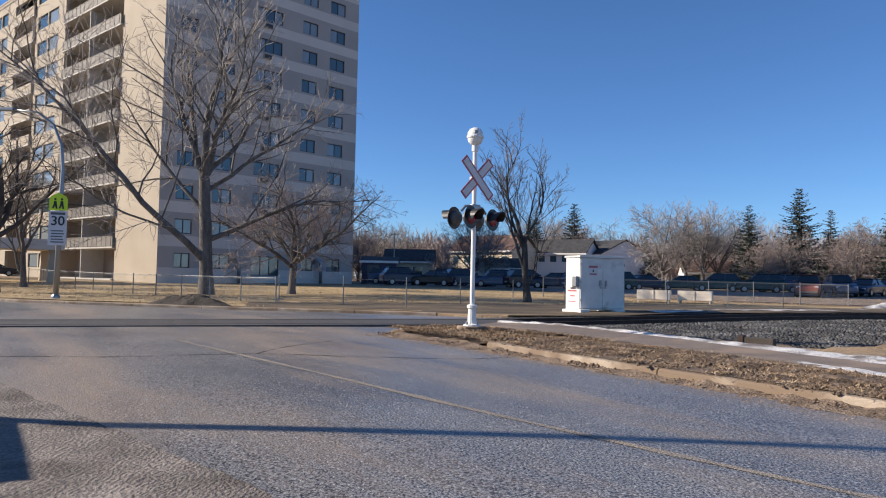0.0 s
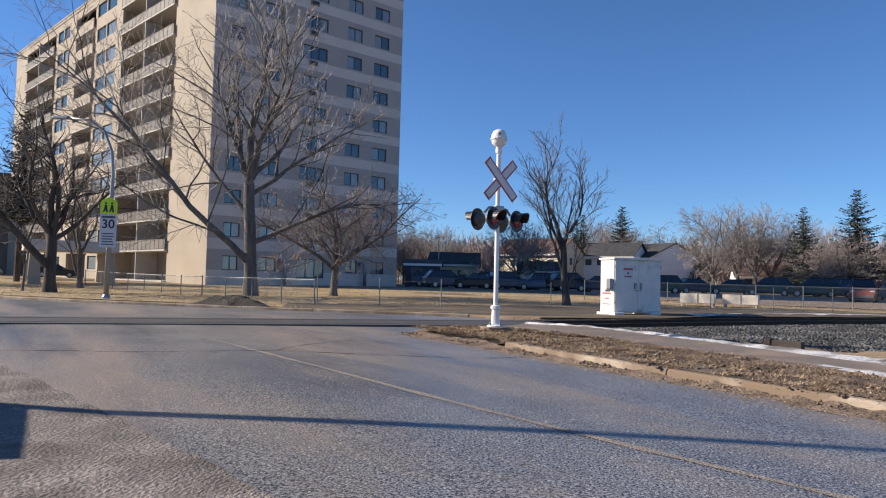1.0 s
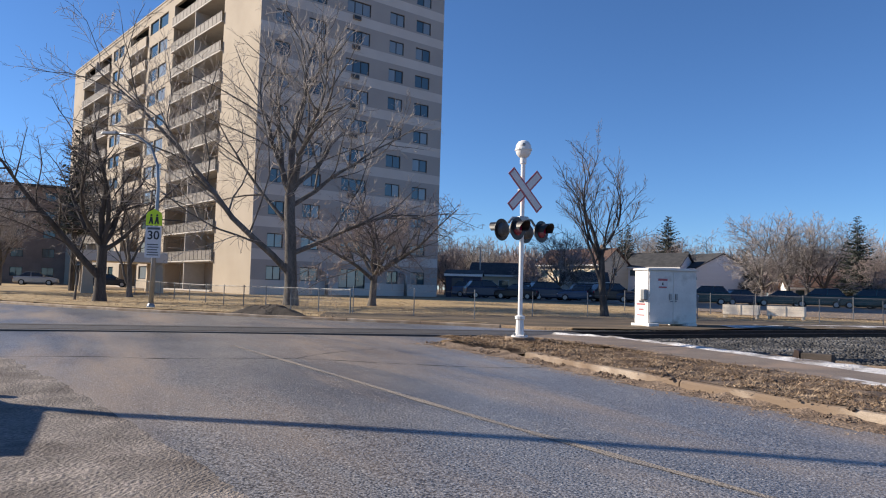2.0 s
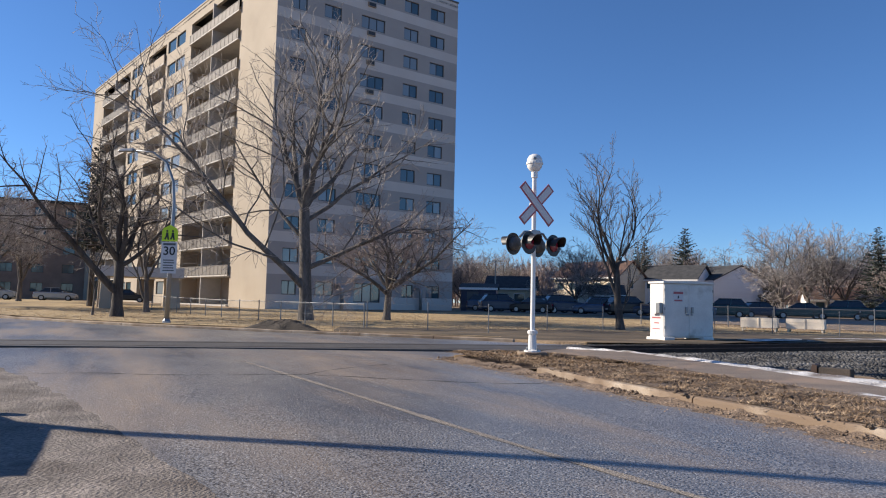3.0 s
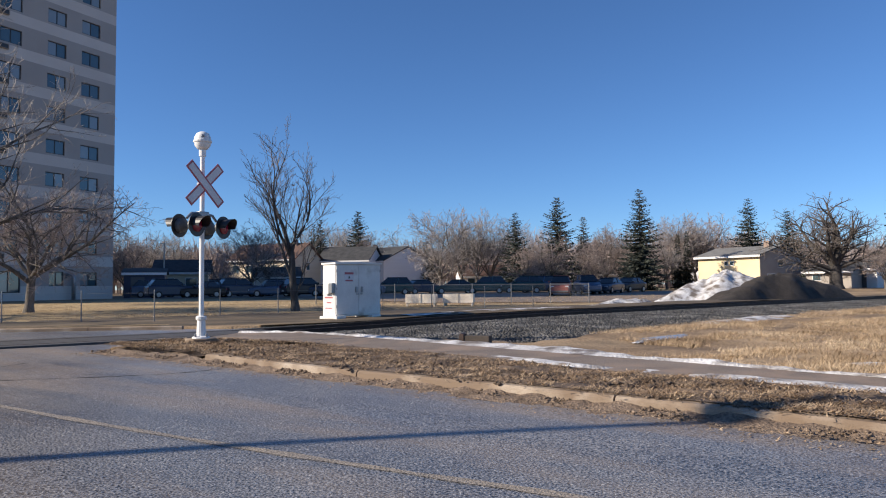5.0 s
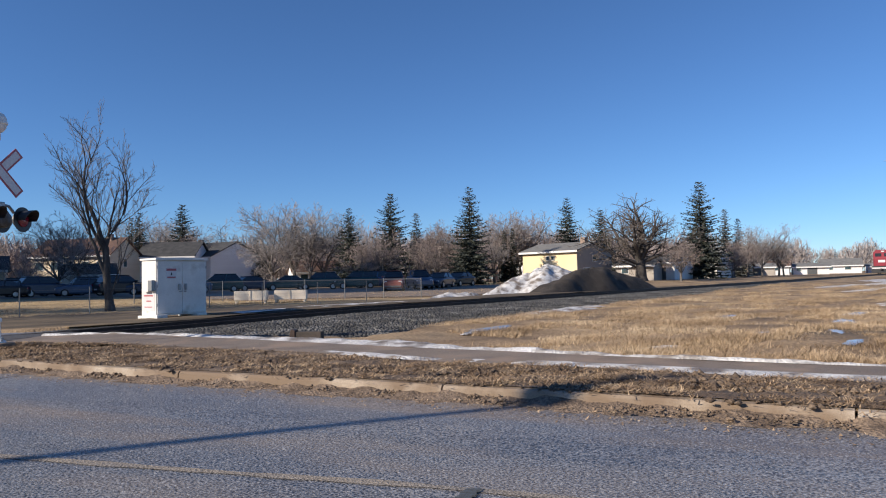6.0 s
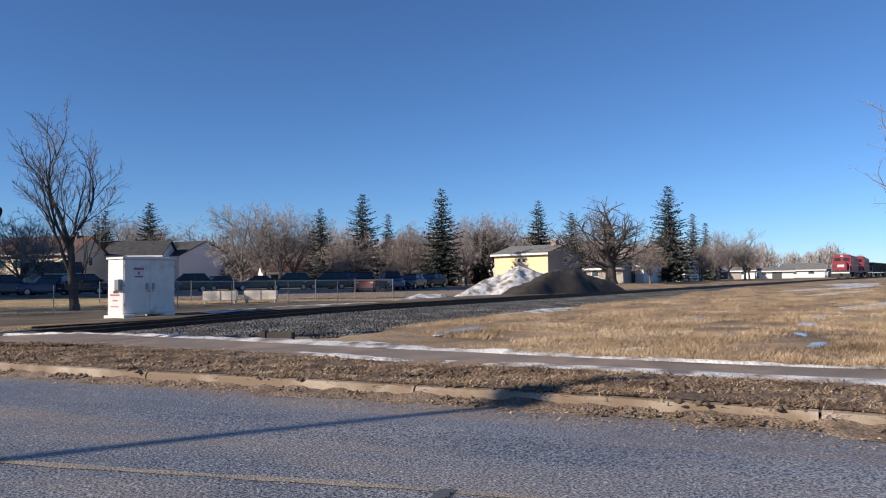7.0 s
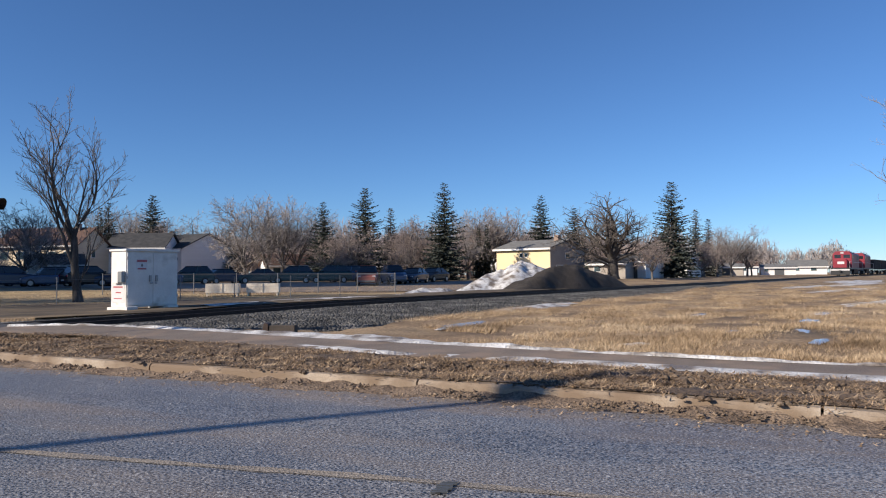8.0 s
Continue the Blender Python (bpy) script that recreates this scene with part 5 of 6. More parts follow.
tagged(strip("snow_crust", PATH_LOW[4:], crust_b, 14, SNOW, lambda x, y, s: 0.086 + 0.016 * smooth01(10.5, 7.5, y) + np.sin(np.pi * s) * (0.012 + 0.030 * fnoise(x, y, 0.24, 21) + 0.028 * fnoise(x * 0.6 + y, y * 0.6 - x, 0.7, 26)), 26), "broken crust of snow on the footpath's edge", "snow", kind="stuff")
for i, (x, y, rx, ry, t, h) in enumerate([(15.6, 20.1, 2.4, 0.45, 24, 0.06), (17.6, 21.3, 1.6, 0.3, 22, 0.05), (9.4, 9.7, 0.5, 0.09, -10, 0.03), (28.4, 15.3, 3.2, 0.5, 10, 0.05), (34, 16.5, 4.5, 0.7, 8, 0.05), (46, 26, 8.0, 0.9, 15, 0.05), (54, 33.2, 8, 0.8, 18, 0.05), (66, 36, 11, 1.3, 18, 0.05), (9.0, 15.0, 0.7, 0.12, 35, 0.03), (80, 43, 14, 2.0, 20, 0.05)]):
    patch("snow_patch", x, y, rx, ry, t, SNOW, "patch of old grey-white snow on the grass", "snow", h, i + 2)
for i, (x, y, rx, ry, t) in enumerate([(9.9, 15.5, 1.5, 0.28, 28), (17.0, 11.0, 1.1, 0.22, 30), (12.3, 8.05, 0.55, 0.14, 20), (14.2, 9.5, 0.5, 0.16, 40), (12.8, 10.2, 0.4, 0.1, 10), (17.0, 14.4, 1.0, 0.16, 25), (20, 12.5, 1.2, 0.2, 18)]):
    patch("puddle", x, y, rx, ry, t, ICE, "shallow meltwater puddle half frozen in the grass", "puddle", 0.012, i + 5, lift=lambda a, b: land(a, b) + 0.085)
lane_a = [(6.5, 26.6), (10, 28.2), (15, 30.3), (20, 33.0), (25, 36.0), (32, 40)]
lane_b = [(6.0, 28.2), (9, 30.6), (13, 33.2), (18, 36.6), (23, 40), (30, 45)]
tagged(strip("snow_lane", lane_a, lane_b, 10, SNOW, lambda x, y, s: 0.07 + 0.03 * np.sin(np.pi * s) + 0.015 * fnoise(x, y, 0.7, 22), 10), "strip of bluish old snow beyond the track", "snow", kind="stuff")
patch("snow_bank", 24.2, 41.5, 2.6, 0.9, 15, SNOW, "low ploughed snow bank beside the parked cars", "snow bank", 0.38, 31)
patch("snow_bank", 28.5, 38.9, 2.4, 1.0, 10, SNOW, "low ploughed snow bank beside the parked cars", "snow bank", 0.45, 35)


def heap(name, cx, cy, rx, ry, high, mat, label, seed, turn=0.0, sharp=1.0):
    n, rings = 96, 34
    ph = np.arange(n) / n * 2 * np.pi
    rim = 1 + 0.10 * np.sin(3 * ph + seed) + 0.07 * np.sin(7 * ph + 2 * seed)
    q = np.linspace(0, 1, rings + 1)[1:]
    lx, ly = rx * np.outer(q, np.cos(ph) * rim), ry * np.outer(q, np.sin(ph) * rim)
    c, s = math.cos(radians(turn)), math.sin(radians(turn))
    x, y = np.r_[cx, (cx + c * lx - s * ly).ravel()], np.r_[cy, (cy + s * lx + c * ly).ravel()]
    r = np.r_[0.0, np.repeat(q, n)]
    z = land(x, y) - 0.05 + high * (1 - r ** sharp) * (1 + 0.20 * fnoise(x, y, rx * 0.2, seed)) + high * (0.10 * fnoise(x, y, rx * 0.08, seed + 3) + 0.05 * fnoise(x, y, rx * 0.03, seed + 5)) * np.sqrt(np.clip(1 - r, 0, 1))
    tri = np.array([(0, 1 + k, 1 + (k + 1) % n) for k in range(n)])
    quads = np.array([(1 + a * n + k, 1 + (a + 1) * n + k, 1 + (a + 1) * n + (k + 1) % n, 1 + a * n + (k + 1) % n) for a in range(rings - 1) for k in range(n)])
    return big_mesh(name, np.stack([x, y, z], -1), np.concatenate([tri, quads[:, [0, 1, 2]], quads[:, [0, 2, 3]]]), mat, True)


pile = thing("snow_heap", Matrix(), "large heap of ploughed snow and dark dirt beside the track", "snow heap")
part("dirt_mound", heap("dirt_mound", 34.2, 39.1, 8.0, 2.5, 1.65, DIRT, "", 4, 21, 1.7), None, pile, "dark wet dirt mound")
part("snow_cover", heap("snow_cover", 31.2, 40.4, 6.8, 2.9, 1.95, SNOW, "", 6, 21, 1.6), None, pile, "sunlit dirty snow on the heap")
mound = new("dirt_mound", heap("dirt_mound", -11.2, 28.8, 2.2, 0.9, 0.5, DIRT, "", 9, -20, 1.6))
tagged(mound, "low dark mound of road grit at the kerb", "dirt mound")

# ---- grass and dead leaves ----
def blades(name, pts, height, width, mat, label, seed, per=5, flat=0.35):
    """Tufts of thin blades at the given places (x, y, z)."""
    rng = np.random.default_rng(seed)
    p = np.repeat(pts, per, 0)
    n = len(p)
    a = rng.random(n) * 6.283
    height = np.repeat(height, per) if np.ndim(height) else height
    h = height * (0.45 + 0.8 * rng.random(n))
    lean = flat + 0.6 * rng.random(n)
    foot = p + np.c_[0.07 * rng.normal(size=(n, 2)), np.zeros(n)]
    tip = foot + np.c_[np.cos(a) * h * lean, np.sin(a) * h * lean, h * np.sqrt(np.clip(1 - 0.45 * lean ** 2, 0.1, 1))]
    w = width * (0.6 + 0.8 * rng.random(n))[:, None]
    side = np.c_[-np.sin(a), np.cos(a), np.zeros(n)] * w
    v = np.stack([foot - side, foot + side, tip], 1).reshape(-1, 3)
    ob = new(name, big_mesh(name, v, np.arange(len(v)).reshape(-1, 3), mat))
    return tagged(ob, label, "grass", kind="stuff")


rng = np.random.default_rng(42)
r = 6 + 62 * rng.random(130000) ** 1.9
th = np.radians(18 + 54 * rng.random(130000))
x, y = r * np.sin(th), r * np.cos(th) + 1
high_poly = catmull(PATH_HIGH, 6)
far_side = np.interp(y, high_poly[::-1, 1], high_poly[::-1, 0])
ok = (track_d(x, y) < -gravel_edge(x + TRACK_K * TRACK_C * track_d(x, y)) + 0.1) & (x > far_side + 0.5) & ((x > 8.6) | (y < 11.5))
xs_, ys_ = x * TRACK_C + y * 0.36, (y * TRACK_C - x * 0.36) * 3.2
clump = 1.2 * fnoise(xs_, ys_, 2.3, 3) + 0.6 * fnoise(x, y, 0.6, 8) + 0.4 * rng.normal(size=len(x))
ok &= clump > 0.0
for px, py, pr in ((9.9, 15.5, 1.1), (17, 11, 0.9), (12.3, 8.05, 0.5), (14.2, 9.5, 0.45), (16.2, 20.5, 1.5), (17, 14.4, 0.7), (9.4, 9.7, 0.35), (12.8, 10.2, 0.35), (28.4, 15.3, 1.6)):
    ok &= np.hypot(x - px, (y - py) * 1.8) > pr
x, y, clump = x[ok], y[ok], clump[ok]
pts = np.c_[x, y, land(x, y) + 0.05 + 0.05 * fnoise(x, y, 1.7, 1)]
blades("dry_grass", pts, 0.05 + 0.10 * np.clip(clump + 0.15, 0, 1.5), 0.004, STRAW, "matted straw-coloured dead grass over the field", 1, 10, 0.7)

# clods of frozen mud along the kerb and over the verge
def clods(name, q, z, size, mat, label, seed):
    rng = np.random.default_rng(seed)
    n = len(q)
    shape = np.array([(1, 0, 0), (0, 1, 0), (-1, 0, 0), (0, -1, 0), (0.1, 0.1, 0.75), (0, 0, -0.5)], float)
    v = shape[None] * (0.6 + 0.8 * rng.random((n, 6, 1))) * (size * (0.35 + rng.random(n) ** 3))[:, None, None]
    a = rng.random(n) * 6.283
    c, s = np.cos(a)[:, None], np.sin(a)[:, None]
    v = np.stack([v[..., 0] * c - v[..., 1] * s, v[..., 0] * s + v[..., 1] * c, v[..., 2]], -1) + np.c_[q, z][:, None]
    f = np.array([(0, 1, 4), (1, 2, 4), (2, 3, 4), (3, 0, 4), (1, 0, 5), (2, 1, 5), (3, 2, 5), (0, 3, 5)])
    ob = new(name, big_mesh(name, v.reshape(-1, 3), (f[None] + 6 * np.arange(n)[:, None, None]).reshape(-1, 3), mat))
    return tagged(ob, label, "mud clods", kind="stuff")


kc, kd = catmull(KERB, 14), catmull(PATH_LOW, 14)
ci = rng.integers(0, len(kc), 2600)
cq = kc[ci] + np.c_[-0.30, -0.22] * rng.random((2600, 1)) ** 1.4 + 0.05 * rng.normal(size=(2600, 2))
cq = cq[fnoise(cq[:, 0], cq[:, 1], 0.45, 31) > 0.0]
clods("gutter_clods", cq, land(cq[:, 0], cq[:, 1]) + 0.02 + 0.02 * rng.random(len(cq)), 0.026, SILT, "lumps of mud and grit lying against the kerb", 77)
ci, cs = rng.integers(0, len(kc), 4200), rng.random((4200, 1))
cq = kc[ci] * (1 - cs) + kd[ci] * cs + 0.05 * rng.normal(size=(4200, 2))
cq = cq[fnoise(cq[:, 0], cq[:, 1], 0.6, 33) > -0.2]
clods("verge_clods", cq, land(cq[:, 0], cq[:, 1]) + 0.12, 0.045, MUD, "frozen clods of mud on the verge", 78)

# leaves and trampled stalks on the verge
ka, kb = catmull([(x + 0.1, y + 0.08) for x, y in KERB], 12), catmull(PATH_LOW, 12)
i = rng.integers(0, len(ka), 34000)
s = rng.random(34000) ** 1.1
q = ka[i] * (1 - s)[:, None] + kb[i] * s[:, None] + 0.06 * rng.normal(size=(34000, 2))
q = q[(fnoise(q[:, 0], q[:, 1], 0.5, 4) > -0.45)]
zz = land(q[:, 0], q[:, 1]) + 0.12 + 0.035 * fnoise(q[:, 0], q[:, 1], 0.45, 6) + 0.03 * fnoise(q[:, 0], q[:, 1], 0.16, 7)
tagged(blades("leaf_litter", np.c_[q, zz], 0.06, 0.0065, LITTER, "dead leaves and trampled stalks on the muddy verge", 3, 3, 1.1), category="leaf litter")
j = rng.integers(0, len(ka), 5200)
q = ka[j] + np.c_[-0.75, -0.55] * (rng.random((5200, 1)) ** 1.8) + 0.05 * rng.normal(size=(5200, 2))
tagged(blades("gutter_litter", np.c_[q, land(q[:, 0], q[:, 1]) + 0.005], 0.03, 0.010, LITTER, "leaf scraps and grit along the gutter", 6, 1, 1.2), category="leaf litter")
lx, ly = -40 + 75 * rng.random(26000), 27 + 30 * rng.random(26000)
ok = (track_d(lx, ly) > np.where(lx > -8, 13.0 + 1.6 * fnoise(lx * 0.4, ly, 1.5, 44), 3.6)) & (ly > np.interp(lx, [-60, -29.3, -19.4, -12.9, -5, 0, 60], [52, 35.2, 30.8, 29, 27, 26, 26]))
lx, ly = lx[ok], ly[ok]
blades("lawn_grass", np.c_[lx, ly, land(lx, ly) + 0.07], 0.07, 0.012, STRAW, "short yellowed lawn before the tower", 9, 3, 0.5)


# ---- houses ----
def house(name, at, turn, w, d, eave, ridge, wall, roof_mat, label, wins=(), side_wins=(), door=None, chimney=None, over=0.45, group="houses beyond the park"):
    """A gabled house: its front along x (0 to w) at y = 0, its ridge along x at mid depth."""
    ob = thing(name, Matrix.Translation(at) @ pose(0, 0, 0, 0, 0, turn), label, "house", group)
    g = Geo()
    g.prism([(0, -0.4), (d, -0.4), (d, eave), (d / 2, ridge - 0.08), (0, eave)], 0, w, "x")
    part("wall", g, wall, ob)
    s = (ridge - eave) / (d / 2)
    rg = Geo().prism([(-over, eave - over * s), (d / 2, ridge), (d + over, eave - over * s), (d + over, eave - over * s + 0.16), (d / 2, ridge + 0.18), (-over, eave - over * s + 0.16)], -over * 0.8, w + over * 0.8, "x")
    roof = part("roof", rg, roof_mat, ob)
    part("fascia", Geo().box(-over * 0.8, -over - 0.03, eave - over * s - 0.12, w + over * 0.8, -over, eave - over * s + 0.12), WHITE_SIDING, ob)
    for x, z, ww, hh in wins:
        fr = part("window", Geo().box(x, -0.06, z, x + ww, 0.0, z + hh), WHITE_SIDING, ob)
        part("pane", Geo().box(x + 0.07, -0.075, z + 0.07, x + ww - 0.07, -0.062, z + hh - 0.07), WINDOW_GLASS, fr)
    for y, z, ww, hh, end in side_wins:
        x0 = w if end else 0
        e = 0.06 if end else -0.06
        fr = part("window", Geo().box(min(x0, x0 + e), y, z, max(x0, x0 + e), y + ww, z + hh), WHITE_SIDING, ob)
        part("pane", Geo().box(min(x0 + e, x0 + e * 1.25), y + 0.07, z + 0.07, max(x0 + e, x0 + e * 1.25), y + ww - 0.07, z + hh - 0.07), WINDOW_GLASS, fr)
    if door is not None:
        x, ww, hh = door
        part("door", Geo().box(x, -0.05, 0, x + ww, 0.0, hh), DARK_GREY, ob, bevel=0.01)
    if chimney is not None:
        part("chimney", Geo().box(chimney, d * 0.38, ridge - 0.8, chimney + 0.7, d * 0.38 + 0.6, ridge + 0.7), BROWN_BRICK, roof)
    return ob


def gz(x, y):
    return float(land(x, y)) + 0.05


def h_at(x, y):
    return (x, y, gz(x, y))


house("town_house", h_at(-1.2, 120.9), -40, 12.9, 7.2, 5.5, 7.9, CREAM_SIDING, SHINGLE_BROWN, "two-storey cream-sided house with a brown shingle roof", [(0.8 + 2.5 * k, 3.3, 1.3, 1.2) for k in range(5)] + [(1.2 + 3.2 * k, 0.8, 1.8, 1.3) for k in range(4)], [(3.0, 3.6, 0.9, 1.3, True)], (5.6, 1.0, 2.0), 10.5)
house("house_wing", h_at(12.9, 118.3), -28, 8.56, 8.4, 5.3, 7.5, WHITE_SIDING, SHINGLE_GREY, "white-sided house wing with a dark grey roof", [(0.7 + 2.0 * k, 3.7, 1.2, 1.1) for k in range(4)])
house("white_house", h_at(19.3, 124.6), -62, 9.0, 10.6, 5.25, 7.65, WHITE_SIDING, SHINGLE_GREY, "two-storey white house with a dark gable roof", [(0.9, 3.0, 1.0, 1.1), (3.6, 3.0, 1.0, 1.1), (6.6, 3.0, 1.0, 1.1), (0.8, 0.9, 1.2, 1.3), (5.2, 0.4, 1.1, 2.0)], [(6.2, 0.9, 1.1, 1.1, True)], None, 1.0)
house("bungalow", h_at(-9.6, 92.6), 0, 6.2, 8.0, 2.9, 4.4, CREAM_SIDING, SHINGLE_GREY, "low tan bungalow with white trim", [(0.8, 1.0, 1.6, 1.2), (3.6, 1.0, 1.4, 1.2)])
house("garage", h_at(2.2, 92.0), 0, 5.5, 5.0, 2.3, 3.4, WHITE_SIDING, SHINGLE_GREY, "small pale garage with a grey roof", [], [], (1.2, 2.6, 2.0))
yellow = house("yellow_house", (57.4, 79.36, gz(57, 79)), -74, 8.7, 8.4, 4.1, 5.2, YELLOW_SIDING, SHINGLE_PALE, "two-storey pale yellow stucco house with a low grey roof", [(3.9, 2.9, 0.55, 0.6), (4.7, 2.9, 0.55, 0.6)], [(1.4, 0.6, 1.6, 1.3, True), (5.2, 0.6, 1.2, 1.1, True), (3.6, 2.6, 1.1, 1.0, True)], None, 7.2)
# taupe overlay: the gable end's shade put into its colour
part("gable_cladding", Geo().prism([(0.02, -0.3), (8.38, -0.3), (8.38, 4.08), (4.2, 5.08), (0.02, 4.08)], 8.703, 8.74, "x"), TAUPE_SIDING, yellow, "taupe overlay greying the shaded gable end")
house("grey_garage", h_at(71.0, 71.4), -75, 5.2, 5.2, 2.35, 3.2, WHITE_SIDING, SHINGLE_GREY, "white garage with a dark roof beside the track", [(1.0, 1.0, 1.2, 1.0)], [], (3.0, 1.0, 2.0))
house("carport", h_at(66.0, 70.6), -62, 5.0, 4.6, 2.0, 2.6, TAUPE_SIDING, SHINGLE_GREY, "low grey shed with a lean roof behind the willow", [(0.8, 0.9, 1.0, 0.8), (3.0, 0.9, 1.0, 0.8)])
house("white_cottage", h_at(68, 92), -15, 9.0, 7.0, 2.8, 4.6, WHITE_SIDING, SHINGLE_GREY, "white cottage among bare trees", [(1, 1, 1.4, 1.2), (5, 1, 1.4, 1.2)])
house("white_cottage", h_at(84.5, 79.5), -76, 8.5, 5.6, 3.0, 4.2, WHITE_SIDING, SHINGLE_PALE, "white cottage with a pale gable behind the spruce", [(1, 1, 1.4, 1.2), (4, 1, 1.4, 1.2)], [(2.0, 1.0, 1.2, 1.1, True)])
house("tan_cottage", h_at(115.2, 94.0), -66, 5.0, 5.5, 2.0, 2.9, CREAM_SIDING, SHINGLE_BROWN, "low tan cottage beyond the track", [(1, 1, 1.2, 0.9)], [], (3.2, 0.9, 1.9))
house("grey_shed", h_at(121.6, 92.4), -56, 4.8, 5, 1.7, 2.3, TAUPE_SIDING, SHINGLE_PALE, "low grey shed with wide doors beyond the track", [], [], (1, 1.4, 1.5))
house("red_roofed_cottage", h_at(130.2, 94.2), -58, 4.0, 5, 1.9, 2.9, WHITE_SIDING, SHINGLE_BROWN, "white cottage with a reddish roof", [(1, 0.9, 1.0, 0.8)])
house("long_shed", h_at(134.6, 91.5), -52, 6.6, 5, 1.6, 2.2, WHITE_SIDING, SHINGLE_PALE, "long pale grey shed beyond the track", [(0.6, 0.7, 0.9, 0.7)], [], (2.6, 1.8, 1.5))
house("far_house", h_at(157.0, 99.4), -56, 8.0, 7, 1.9, 3.3, WHITE_SIDING, SHINGLE_PALE, "distant white house among trees", [(1, 0.8, 1.3, 0.9), (4.6, 0.8, 1.3, 0.9)])
house("far_house", h_at(166.0, 94.0), -55, 5.5, 6, 1.4, 2.0, WHITE_SIDING, SHINGLE_PALE, "low distant white house beside the track", [(1, 0.6, 1.0, 0.7)])
house("far_house", h_at(33, 104), -10, 7, 6, 2.4, 3.9, WHITE_SIDING, SHINGLE_BROWN, "small white house among trees", [(1, 1, 1.2, 1.0)])
house("far_house", h_at(50, 99), -12, 8, 6, 2.4, 3.6, WHITE_SIDING, SHINGLE_GREY, "low white house among trees", [(1, 1, 1.2, 1.0), (5, 1, 1.4, 1.0)])
house("navy_shed", h_at(-10.2, 73.6), 3, 3.6, 5.0, 2.35, 2.75, SHED_BLUE, SHINGLE_GREY, "navy blue metal shed beside the tower", [], [], (0.6, 1.2, 2.0), over=0.25, group="")

# the brown apartment block far down the street
block = thing("apartment_block", Matrix.Translation((-98.0, 78.0, 0.4)) @ pose(0, 0, 0, 0, 0, 36), "long brown brick apartment block of five storeys", "apartment block")
bw = [(2.0 + 4.0 * i, 3.6 + 4.0 * i, 1.2 + 2.8 * k, 2.5 + 2.8 * k) for i in range(8) for k in range(5)]
part("wall", wall_with_holes(34.0, -0.5, 14.4, bw, 0.3, lambda z: 0), BROWN_BRICK, block)
part("side_wall", Geo().box(34.0, 0.0, -0.5, 34.3, 16.0, 14.4).box(0, 15.7, -0.5, 34, 16, 14.4), BROWN_BRICK, block)
part("roof", Geo().box(-0.3, -0.3, 14.4, 34.6, 16.3, 14.8), SHINGLE_GREY, block)
bm_frame = window_mesh(1.6, 1.3, 2)
bm_pane = Geo().box(-0.76, 0.035, 0.05, 0.76, 0.05, 1.25).mesh("pane", WINDOW_GLASS)
for a, b, c, d in bw:
    win = part("window", bm_frame, None, block, m=Matrix.Translation(((a + b) / 2, 0.1, c)))
    part("pane", bm_pane, None, win)

# entrance canopy of the tower
can = thing("entrance_canopy", Matrix.Translation((-35.3, 50.6, gz(-35, 51))) @ pose(0, 0, 0, 0, 0, 38), "tan flat-roofed entrance canopy on stout pillars", "entrance canopy")
part("roof", Geo().box(-0.2, -0.2, 2.55, 6.2, 5.0, 3.35), STUCCO_BAND, can, bevel=0.03)
for x in (0.1, 5.2):
    part("pillar", Geo().prism([(x - 0.05, 0), (x + 0.85, 0), (x + 0.65, 2.548), (x + 0.05, 2.548)], 0.1, 0.8, "y"), STUCCO_TAN, can)
    part("pillar", Geo().prism([(x - 0.05, 0), (x + 0.85, 0), (x + 0.65, 2.548), (x + 0.05, 2.548)], 4.0, 4.7, "y"), STUCCO_TAN, can)

# vent pipes against the tower's shaded wall
for i, s in enumerate((7.0, 15.6)):
    p = CORNER + U * s + Vector((U.y, -U.x, 0)) * 0.5
    vp = thing("vent_pipe", Matrix.Translation((p.x, p.y, gz(p.x, p.y))), "pale bent vent pipe beside the tower wall", "vent pipe", "vent pipes")
    part("pipe", Geo().tube([(0, 0, -0.2), (0, 0, 1.9), (-0.1, 0, 2.15), (-0.35, 0, 2.25), (-0.6, 0, 2.15), (-0.65, 0, 1.9)], 0.16, 10), GREY_METAL, vp, smooth=True)

